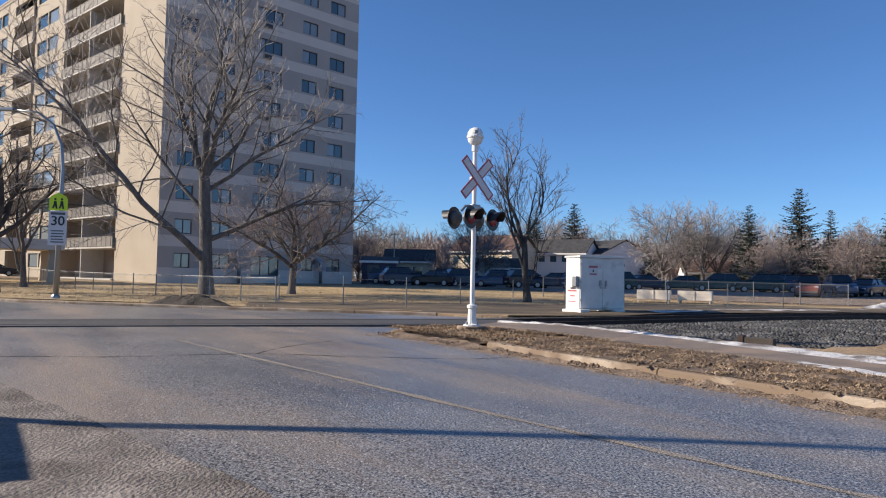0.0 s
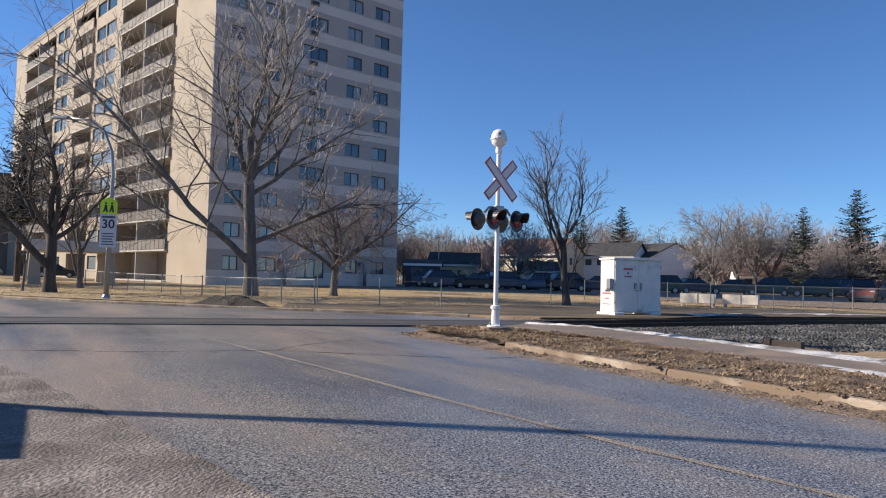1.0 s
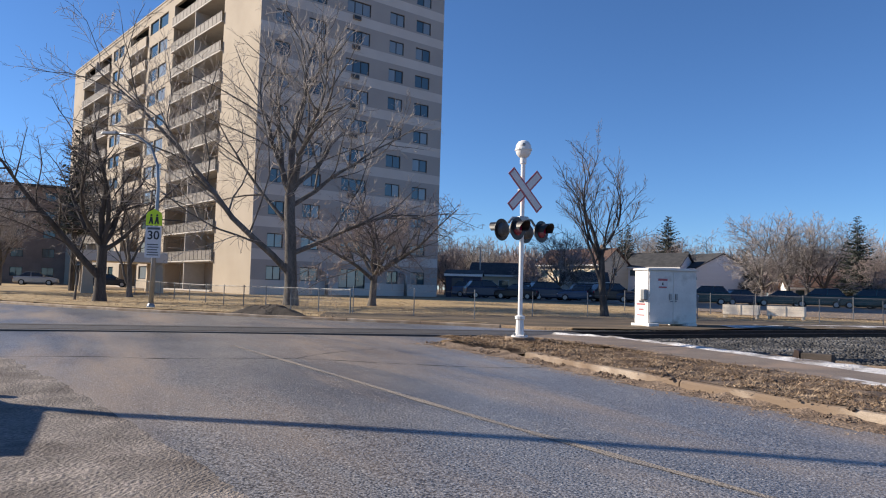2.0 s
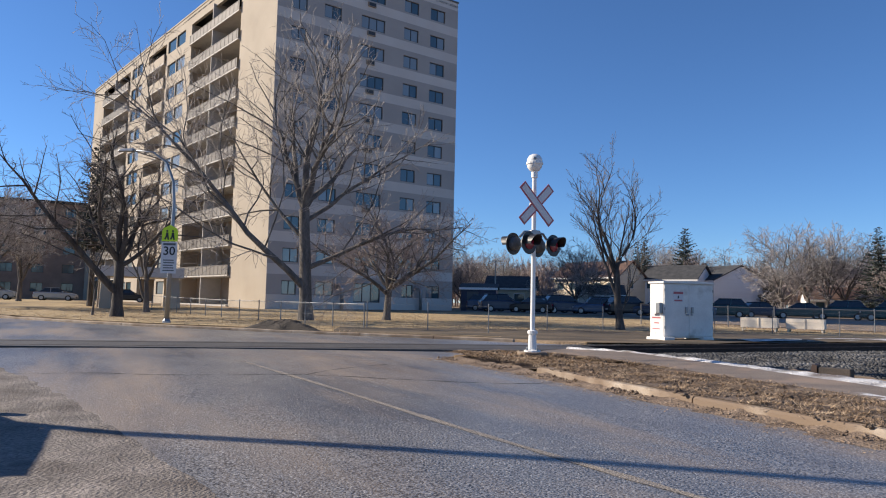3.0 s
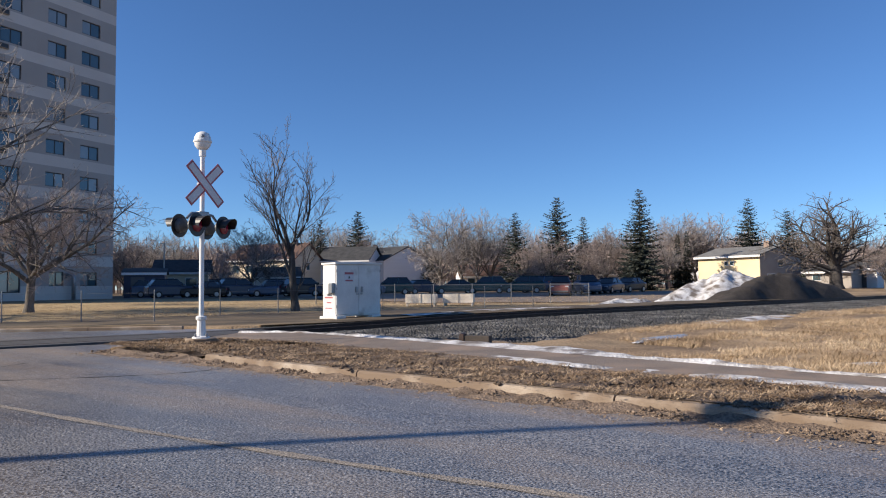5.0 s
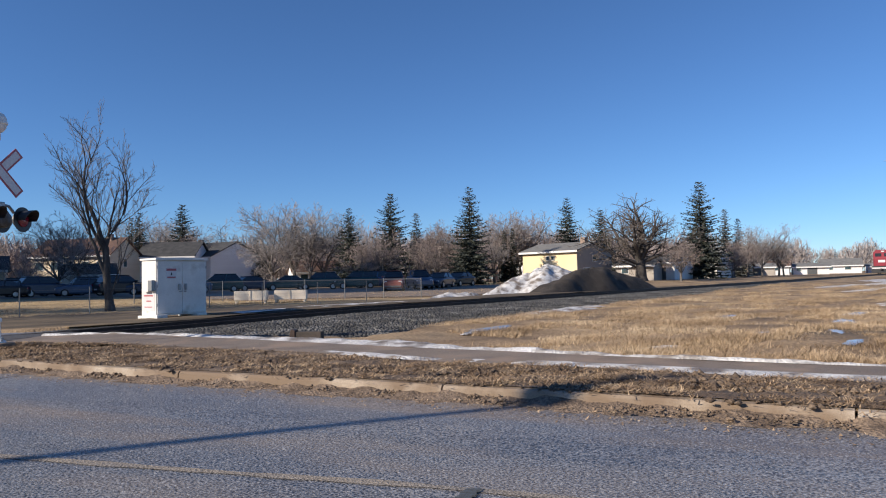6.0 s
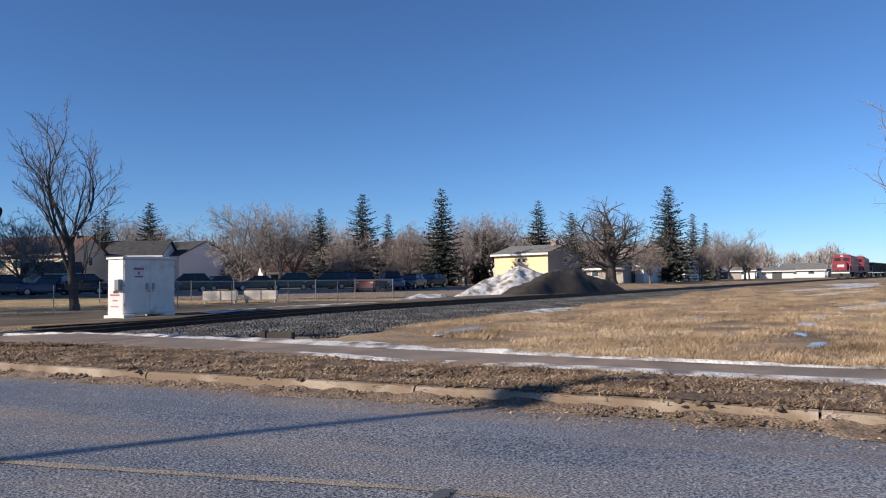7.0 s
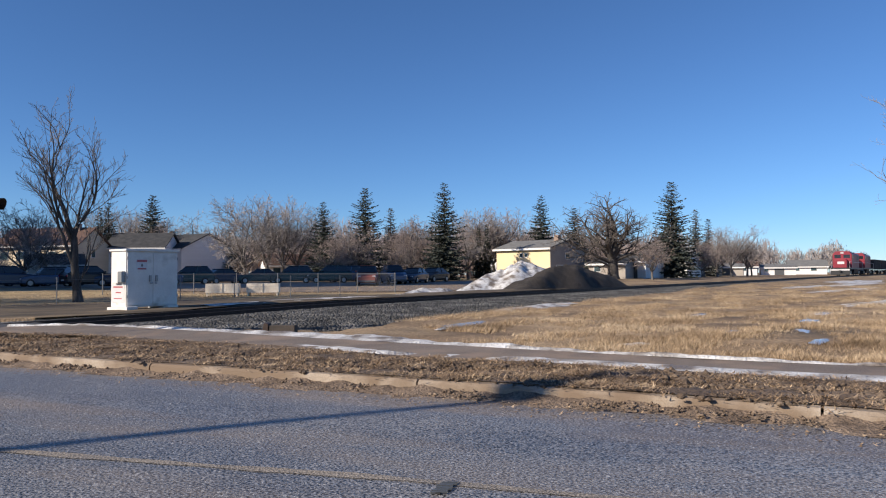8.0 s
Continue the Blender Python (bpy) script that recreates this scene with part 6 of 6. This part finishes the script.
# ---- fences ----
def fence(name, line, step, high, rail, label, wires=3, post_r=0.03):
    base = thing(name, Matrix(), label, "fence")
    p = np.array(line, float)
    d = np.r_[0, np.cumsum(np.hypot(*np.diff(p, axis=0).T))]
    n = max(1, round(d[-1] / step))
    s = np.linspace(0, d[-1], n + 1)
    xs, ys = np.interp(s, d, p[:, 0]), np.interp(s, d, p[:, 1])
    post = Geo().lathe([(post_r, -0.2), (post_r, high), (post_r * 1.4, high + 0.01), (post_r * 0.6, high + 0.05)], 8).mesh("post", FENCE_WIRE)
    top = []
    for x, y in zip(xs, ys):
        part("post", post, None, base, m=Matrix.Translation((x, y, gz(x, y))))
        top.append((x, y, gz(x, y)))
    if rail:
        part("top_rail", Geo().tube([(x, y, z + high - 0.02) for x, y, z in top], 0.019, 6), FENCE_WIRE, base)
    for k in range(wires):
        part("wire", Geo().tube([(x, y, z + 0.08 + (high - 0.15) * k / max(1, wires - 1)) for x, y, z in top], 0.004, 3), FENCE_WIRE, base)
    if rail:
        vs, fs = [], []
        for (x0, y0, z0), (x1, y1, z1) in zip(top, top[1:]):
            L = math.hypot(x1 - x0, y1 - y0)
            m_ = int(L / 0.11)
            for q in range(m_):
                for sgn in (1, -1):
                    a, b = (q / m_, (q + 10) / m_) if sgn > 0 else ((q + 10) / m_, q / m_)
                    a2, b2 = min(1, a), min(1, b)
                    zb, zt = z0 + 0.06, z0 + high - 0.05
                    za = zb if a <= 1 else zb + (zt - zb) * (a - 1) * m_ / 10
                    zc = zt if b <= 1 else zb + (zt - zb) * (1 - (b - 1) * m_ / 10)
                    o = len(vs)
                    A = (x0 + (x1 - x0) * a2, y0 + (y1 - y0) * a2, za)
                    B = (x0 + (x1 - x0) * b2, y0 + (y1 - y0) * b2, zc)
                    t = 0.0022
                    vs += [(A[0], A[1], A[2] - t), (A[0], A[1], A[2] + t), (B[0], B[1], B[2] + t), (B[0], B[1], B[2] - t)]
                    fs.append((o, o + 1, o + 2, o + 3))
        mesh_ob = part("chain_link", big_mesh("chain_link", np.array(vs), np.array(fs), FENCE_WIRE), None, base)
        mesh_ob["kind"] = "stuff"
    return base


fence("chain_link_fence", [(-8.56, 31.4), (-17, 38.8), (-23.9, 44.9), (-31, 51)], 2.6, 1.12, True, "galvanised chain-link fence with a top rail along the lawn")
fence("wire_fence", [(-8.4, 31.3), (-5.6, 30.7), (-2.85, 29.6)], 2.9, 1.2, False, "low wire fence on thin steel posts", 2, 0.022)
fence("wire_fence", [(-0.6, 34.6), (2.1, 36.6), (6.2, 39.0), (10.2, 40.6), (13.3, 37.6), (16.4, 38.4)], 3.6, 1.2, False, "low wire fence on thin steel posts", 2, 0.022)
fence("car_park_fence", [(5.2, 48.8), (12, 47.8), (20.5, 45.0), (22.5, 43.2)], 2.7, 1.3, True, "galvanised chain-link fence before the car park")

# ---- planters ----
planter = thing("raised_planter", Matrix.Translation((10.15, 43.75, gz(10, 44))) @ pose(0, 0, 0, 0, 0, -24), "pale wooden raised planter box on legs", "planter", "raised planters")
for k in range(3):
    part("board", Geo().box(0, 0, 0.22 + 0.185 * k, 1.9, 0.04, 0.40 + 0.185 * k), PLANTER_WOOD, planter)
    part("board", Geo().box(0, 0.76, 0.22 + 0.185 * k, 1.9, 0.8, 0.40 + 0.185 * k), PLANTER_WOOD, planter)
part("end_board", Geo().box(0.0, 0.042, 0.22, 0.04, 0.758, 0.77), PLANTER_WOOD, planter)
part("end_board", Geo().box(1.86, 0.042, 0.22, 1.9, 0.758, 0.77), PLANTER_WOOD, planter)
part("batten", Geo().box(0.92, -0.03, 0.2, 0.98, -0.002, 0.78), PLANTER_WOOD, planter)
part("soil", Geo().box(0.045, 0.045, 0.5, 1.855, 0.755, 0.66), DIRT, planter)
for x in (0.05, 1.75):
    for y in (0.05, 0.65):
        part("leg", Geo().box(x, y, 0, x + 0.09, y + 0.09, 0.22), PLANTER_WOOD, planter)
copy_thing(planter, Matrix.Translation((12.45, 43.3, gz(12, 43))) @ pose(0, 0, 0, 0, 0, -26))

# ---- cars ----
def loft(g, sections, mi=0):
    """Skin through outlines of equal length, closed at both ends."""
    n = len(sections[0])
    v = [p for s in sections for p in s]
    f = [(i * n + k, (i + 1) * n + k, (i + 1) * n + (k + 1) % n, i * n + (k + 1) % n) for i in range(len(sections) - 1) for k in range(n)]
    f += [tuple(range(n)), tuple(range((len(sections) - 1) * n, len(sections) * n))[::-1]]
    return g.add(v, f, mi)


def car(at, turn, paint, label, suv=False):
    """A parked car, 4.5 m long along x, nose at +x."""
    ob = thing("parked_car", Matrix.Translation(at) @ pose(0, 0, 0, 0, 0, turn), label, "car", "parked cars")
    k = 1.18 if suv else 1.0
    g = Geo()
    secs = []
    for x, z0, z1, w in ((-2.22, 0.42, 0.78, 0.74), (-2.15, 0.28, 0.95, 0.84), (-1.6, 0.24, 1.0, 0.9), (0.6, 0.22, 0.97, 0.91), (1.3, 0.22, 0.92, 0.9), (2.0, 0.26, 0.80, 0.84), (2.2, 0.36, 0.66, 0.72)):
        z1 *= k
        secs.append([(x, -w, z0 + 0.12), (x, -w * 0.9, z0), (x, w * 0.9, z0), (x, w, z0 + 0.12), (x, w, z1 - 0.14), (x, w * 0.93, z1), (x, -w * 0.93, z1), (x, -w, z1 - 0.14)])
    part("body", loft(g, secs), paint, ob, bevel=0.03)
    g = Geo()
    cab_x = ((-2.05, -1.55, 0.35, 1.05) if suv else (-1.75, -1.0, 0.25, 1.05))
    b0, t0 = 0.97 * k, 1.45 * k
    base = [(cab_x[0], -0.82, b0), (cab_x[3], -0.82, b0), (cab_x[3], 0.82, b0), (cab_x[0], 0.82, b0)]
    topv = [(cab_x[1], -0.64, t0), (cab_x[2], -0.64, t0), (cab_x[2], 0.64, t0), (cab_x[1], 0.64, t0)]
    part("glasshouse", g.add(base + topv, [(3, 2, 1, 0), (4, 5, 6, 7), (0, 1, 5, 4), (1, 2, 6, 5), (2, 3, 7, 6), (3, 0, 4, 7)]), CAR_GLASS, ob, "dark car windows", bevel=0.04)
    part("roof", Geo().box(cab_x[1] - 0.05, -0.66, t0 + 0.003, cab_x[2] + 0.05, 0.66, t0 + 0.045), paint, ob, bevel=0.02)
    for s in (-1, 1):
        part("pillar", Geo().tube([((cab_x[0] + cab_x[3]) / 2 - 0.1, s * 0.835, b0), ((cab_x[1] + cab_x[2]) / 2 - 0.1, s * 0.655, t0)], 0.035, 5), paint, ob)
        part("headlight", Geo().box(2.02, s * 0.62 - 0.16, 0.58 * k, 2.19, s * 0.62 + 0.13, 0.72 * k), LAMP_GLASS, ob, bevel=0.03)
        part("tail_light", Geo().box(-2.225, s * 0.66 - 0.13, 0.70 * k, -2.16, s * 0.66 + 0.13, 0.86 * k), LENS_RED, ob)
        part("mirror", Geo().box(0.72, s * 0.95 - 0.09, 0.98 * k, 0.9, s * 0.95 + 0.09, 1.1 * k), paint, ob, bevel=0.03)
        for x in (-1.35, 1.35):
            m = Matrix.Translation((x, s * 0.82, 0.33)) @ pose(0, 0, 0, 90)
            tyre = part("tyre", Geo().lathe([(0.2, -0.1), (0.31, -0.1), (0.33, -0.07), (0.33, 0.07), (0.31, 0.1), (0.2, 0.1)], 18), TYRE, ob, m=m)
            part("rim", Geo().lathe([(0.05, -0.112), (0.2, -0.108), (0.2, 0.108), (0.05, 0.112)], 12), RIM, tyre)
    part("bumper", Geo().box(2.1, -0.72, 0.3, 2.245, 0.72, 0.46), DARK_GREY, ob, bevel=0.04)
    part("plate", Geo().box(-2.25, -0.22, 0.5, -2.226, 0.22, 0.62), SIGN_WHITE, ob)
    return ob


def paint_mat(name, c):
    return plain(name, c, 0.28, 0.25, grain=0.05, spec=0.6)


P_NAVY, P_RED, P_SILVER, P_TEAL, P_BLACK, P_BLUE = paint_mat("navy_paint", (0.03, 0.045, 0.08)), plain("faded_red_paint", (0.22, 0.075, 0.06), 0.5, 0.0, grain=0.1), paint_mat("silver_paint", (0.36, 0.37, 0.38)), paint_mat("teal_paint", (0.02, 0.062, 0.068)), paint_mat("black_paint", (0.02, 0.02, 0.024)), paint_mat("blue_paint", (0.06, 0.10, 0.17))
# the last car is unseen, added beside the road to shade the apron
for i, (x, y, t, p, n, suv) in enumerate([(-5.6, 69.5, 20, P_NAVY, "dark navy", True), (-2.6, 68.8, 160, P_BLACK, "black", False), (0.4, 69.2, 18, P_NAVY, "dark navy", True), (3.4, 68.6, 165, P_BLUE, "dark blue", False), (6.2, 67.6, 20, P_BLACK, "black", True), (8.6, 66.8, 160, P_NAVY, "dark navy", False), (-7.5, 74.5, 10, P_BLUE, "dark blue", True), (-1, 74.5, 5, P_BLACK, "black", True), (4.5, 74, 10, P_NAVY, "dark navy", True), (11.2, 66, 25, P_BLUE, "dark blue", True),
                                              (14.7, 69.4, 170, P_TEAL, "dark teal", True), (18.2, 70.2, 12, P_NAVY, "dark navy", False), (21.4, 69.8, 165, P_TEAL, "teal", False), (24.4, 68.6, 158, P_TEAL, "teal", True), (27.7, 67.0, 160, P_TEAL, "dark teal", True), (30.6, 69.6, 150, P_BLUE, "blue", True),
                                              (27.0, 56.8, -118, P_RED, "faded red", True), (30.9, 59.4, -105, P_BLUE, "blue", True), (33.5, 60.2, -140, P_NAVY, "dark blue", False), (37.6, 63.4, -150, P_BLACK, "black", False),
                                              (-62, 70, 30, P_SILVER, "silver", True), (-57, 73.5, 30, P_SILVER, "silver", False), (-66, 66.5, 30, P_NAVY, "navy", True), (-50, 76.5, 30, P_BLACK, "black", False), (-8.5, 6.75, 124, P_NAVY, "dark navy", True)]):
    car(h_at(x, y), t, p, f"{n} {'sport utility vehicle' if suv else 'saloon car'} parked {'beside the road' if y < 10 else 'on the lot'}", suv)

# ---- lamp post and bare poles among the houses ----
for x, y, h in ((40.3, 90.5, 6.4), (-8, 88, 6.0), (97.5, 80, 7.0)):
    ob = thing("utility_post", Matrix.Translation(h_at(x, y)), "slim grey utility post among the houses", "utility post", "utility posts")
    part("shaft", Geo().tube([(0, 0, -0.2), (0, 0, h)], [0.1, 0.07], 8), GREY_METAL, ob)
    part("head", Geo().box(-0.5, -0.08, h, 0.15, 0.08, h + 0.12), GREY_METAL, ob, bevel=0.02)

# discarded ties beside the track
tie_pile = thing("old_tie", Matrix.Translation((5.15, 15.75, float(land(5.15, 15.75)) + 0.03)) @ pose(0, 0, 0, 0, 0, -38), "weathered brown old railway tie lying by the ballast", "railway tie")
part("timber", Geo().box(-0.2, -0.1, 0.0, 0.38, 0.12, 0.17), TIE_WOOD, tie_pile, bevel=0.015)
part("broken_end", Geo().prism([(-0.34, 0.0), (-0.205, 0.0), (-0.205, 0.2), (-0.29, 0.22)], -0.12, 0.1, "y"), RAIL_STEEL, tie_pile, "rusty plate on the tie's end")

# a strip of shed tyre tread on the road
scrap = thing("tyre_scrap", Matrix.Translation((2.35, 4.52, float(road_z(2.35, 4.52)[0]) + 0.004)) @ pose(0, 0, 0, 0, 0, 40) @ Matrix.Scale(0.7, 4), "torn black strip of tyre tread lying on the road", "tyre scrap")
for k in range(7):
    part("tread_block", Geo().box(-0.012, -0.07, 0.0, 0.012, 0.07, 0.018), DARK_GREY, scrap, m=Matrix.Translation((0.045 * k - 0.14, 0.01 * math.sin(2.0 * k), 0)) @ pose(0, 0, 0, 0, 0, 24))
part("carcass", Geo().box(-0.17, -0.02, 0.0, 0.17, 0.02, 0.01), TYRE, scrap)

# ---- the train ----
def bogie(parent, x):
    b = part("truck_frame", Geo().box(x - 1.6, -1.15, 0.35, x + 1.6, -0.95, 0.85).box(x - 1.6, 0.95, 0.35, x + 1.6, 1.15, 0.85).box(x - 0.3, -0.95, 0.5, x + 0.3, 0.95, 0.8), BLACK, parent, bevel=0.02)
    for dx in (-1.2, 1.2):
        for s in (-0.75, 0.75):
            part("wheel", Geo().lathe([(0.12, -0.08), (0.5, -0.07), (0.52, 0.06), (0.12, 0.07)], 18), RAIL_STEEL, b, m=Matrix.Translation((x + dx, s, 0.51)) @ pose(0, 0, 0, 90))


def locomotive(m):
    """A road switcher, its short nose at x = 0 and its body back along +x."""
    ob = thing("locomotive", m, "red diesel locomotive with white front markings on the track", "locomotive", "locomotives")
    part("underframe", Geo().box(0.3, -1.5, 1.15, 17.6, 1.5, 1.45), BLACK, ob, bevel=0.03)
    part("fuel_tank", Geo().prism([(-1.2, 0.4), (1.2, 0.4), (1.4, 1.148), (-1.4, 1.148)], 6.5, 10.5, "x"), BLACK, ob)
    part("pilot", Geo().prism([(-1.5, 0.2), (1.5, 0.2), (1.5, 1.4), (-1.5, 1.4)], 0.0, 0.28, "x"), BLACK, ob, bevel=0.02)
    part("pilot_stripe", Geo().box(-0.02, -1.45, 0.95, -0.003, 1.45, 1.2), SIGN_WHITE, ob)
    nose = part("nose", Geo().prism([(-0.95, 1.452), (0.95, 1.452), (0.95, 2.75), (0.7, 3.0), (-0.7, 3.0), (-0.95, 2.75)], 0.75, 2.4, "x"), LOCO_RED, ob, bevel=0.06)
    part("nose_mark", Geo().box(0.735, -0.55, 2.1, 0.747, 0.55, 2.55), SIGN_WHITE, nose)
    cabg = Geo().prism([(-1.52, 1.452), (1.52, 1.452), (1.52, 3.9), (1.1, 4.4), (-1.1, 4.4), (-1.52, 3.9)], 2.404, 4.8, "x")
    c = part("cab", cabg, LOCO_RED, ob, bevel=0.05)
    for s in (-1, 1):
        part("windshield", Geo().box(2.385, s * 0.72 - 0.5, 3.2, 2.400, s * 0.72 + 0.5, 3.8), CAR_GLASS, c)
        part("side_window", Geo().box(2.9, min(s * 1.525, s * 1.54), 3.0, 4.3, max(s * 1.525, s * 1.54), 3.7), CAR_GLASS, c)
        part("handrail", Geo().tube([(0.35, s * 1.42, 1.45), (0.35, s * 1.42, 2.5), (2.3, s * 1.42, 2.5)], 0.03, 6), SIGN_WHITE, ob)
        part("handrail", Geo().tube([(4.9, s * 1.45, 2.45), (17.3, s * 1.45, 2.45), (17.3, s * 1.45, 1.45)], 0.03, 6), SIGN_WHITE, ob)
        part("step", Geo().box(0.28, min(s * 1.1, s * 1.5), 0.35, 0.7, max(s * 1.1, s * 1.5), 0.42), SIGN_WHITE, ob)
    part("headlight", Geo().box(2.37, -0.25, 4.0, 2.402, 0.25, 4.25), LAMP_GLASS, c)
    hood = part("long_hood", Geo().prism([(-0.95, 1.452), (0.95, 1.452), (0.95, 3.9), (0.7, 4.2), (-0.7, 4.2), (-0.95, 3.9)], 4.804, 17.2, "x"), LOCO_RED, ob, bevel=0.05)
    for x in (6.5, 9.0, 13.5):
        part("roof_fan", Geo().lathe([(0.6, 4.2), (0.6, 4.4), (0.4, 4.42)], 16, mat=Matrix.Translation((x, 0, 0))), BLACK, hood)
    part("exhaust_stack", Geo().box(11.0, -0.3, 4.2, 11.7, 0.3, 4.55), BLACK, hood)
    part("radiator_grille", Geo().box(13.5, -0.96, 3.0, 16.6, -0.952, 3.8).box(13.5, 0.952, 3.0, 16.6, 0.96, 3.8), BLACK, hood)
    part("coupler", Geo().box(-0.45, -0.15, 0.75, 0.0, 0.15, 1.0), BLACK, ob)
    bogie(ob, 3.2)
    bogie(ob, 14.6)
    return ob


def wagon(m):
    ob = thing("freight_wagon", m, "dark rusty open freight wagon", "freight wagon", "freight wagons")
    part("body", Geo().box(0.4, -1.45, 1.1, 15.2, 1.45, 3.3), WAGON_DARK, ob, bevel=0.03)
    rib = Geo().box(-0.05, -1.52, 1.1, 0.05, -1.452, 3.3).box(-0.05, 1.452, 1.1, 0.05, 1.52, 3.3).mesh("rib", WAGON_DARK)
    for k in range(11):
        part("rib", rib, None, ob, m=Matrix.Translation((1.0 + 1.36 * k, 0, 0)))
    part("coupler", Geo().box(-0.3, -0.15, 0.75, 0.4, 0.15, 1.0), BLACK, ob)
    bogie(ob, 2.6)
    bogie(ob, 13.0)
    return ob


SPEED = 3.2


def on_track(s):
    """A pose at s metres along the track from the point x = 0, nose to the crossing."""
    x = s * TRACK_C
    return Matrix.Translation((x, TRACK_Y + TRACK_K * x, float(rail_z(x)) + 0.03)) @ pose(0, 0, 0, 0, 0, TRACK_TURN)


FRONT_AT = 134.5 + 8.0 * SPEED        # where the nose stands at the start
train = [(locomotive(Matrix()), 0.0), (locomotive(Matrix()), 18.2)] + [(wagon(Matrix()), 36.6 + 15.9 * k) for k in range(4)]


def motions():
    for ob, back_by in train:
        walk(ob, [(t, on_track(FRONT_AT + back_by - SPEED * t)) for t in (0.0, 2.0, 4.0, 6.0, 8.0)])


motions()
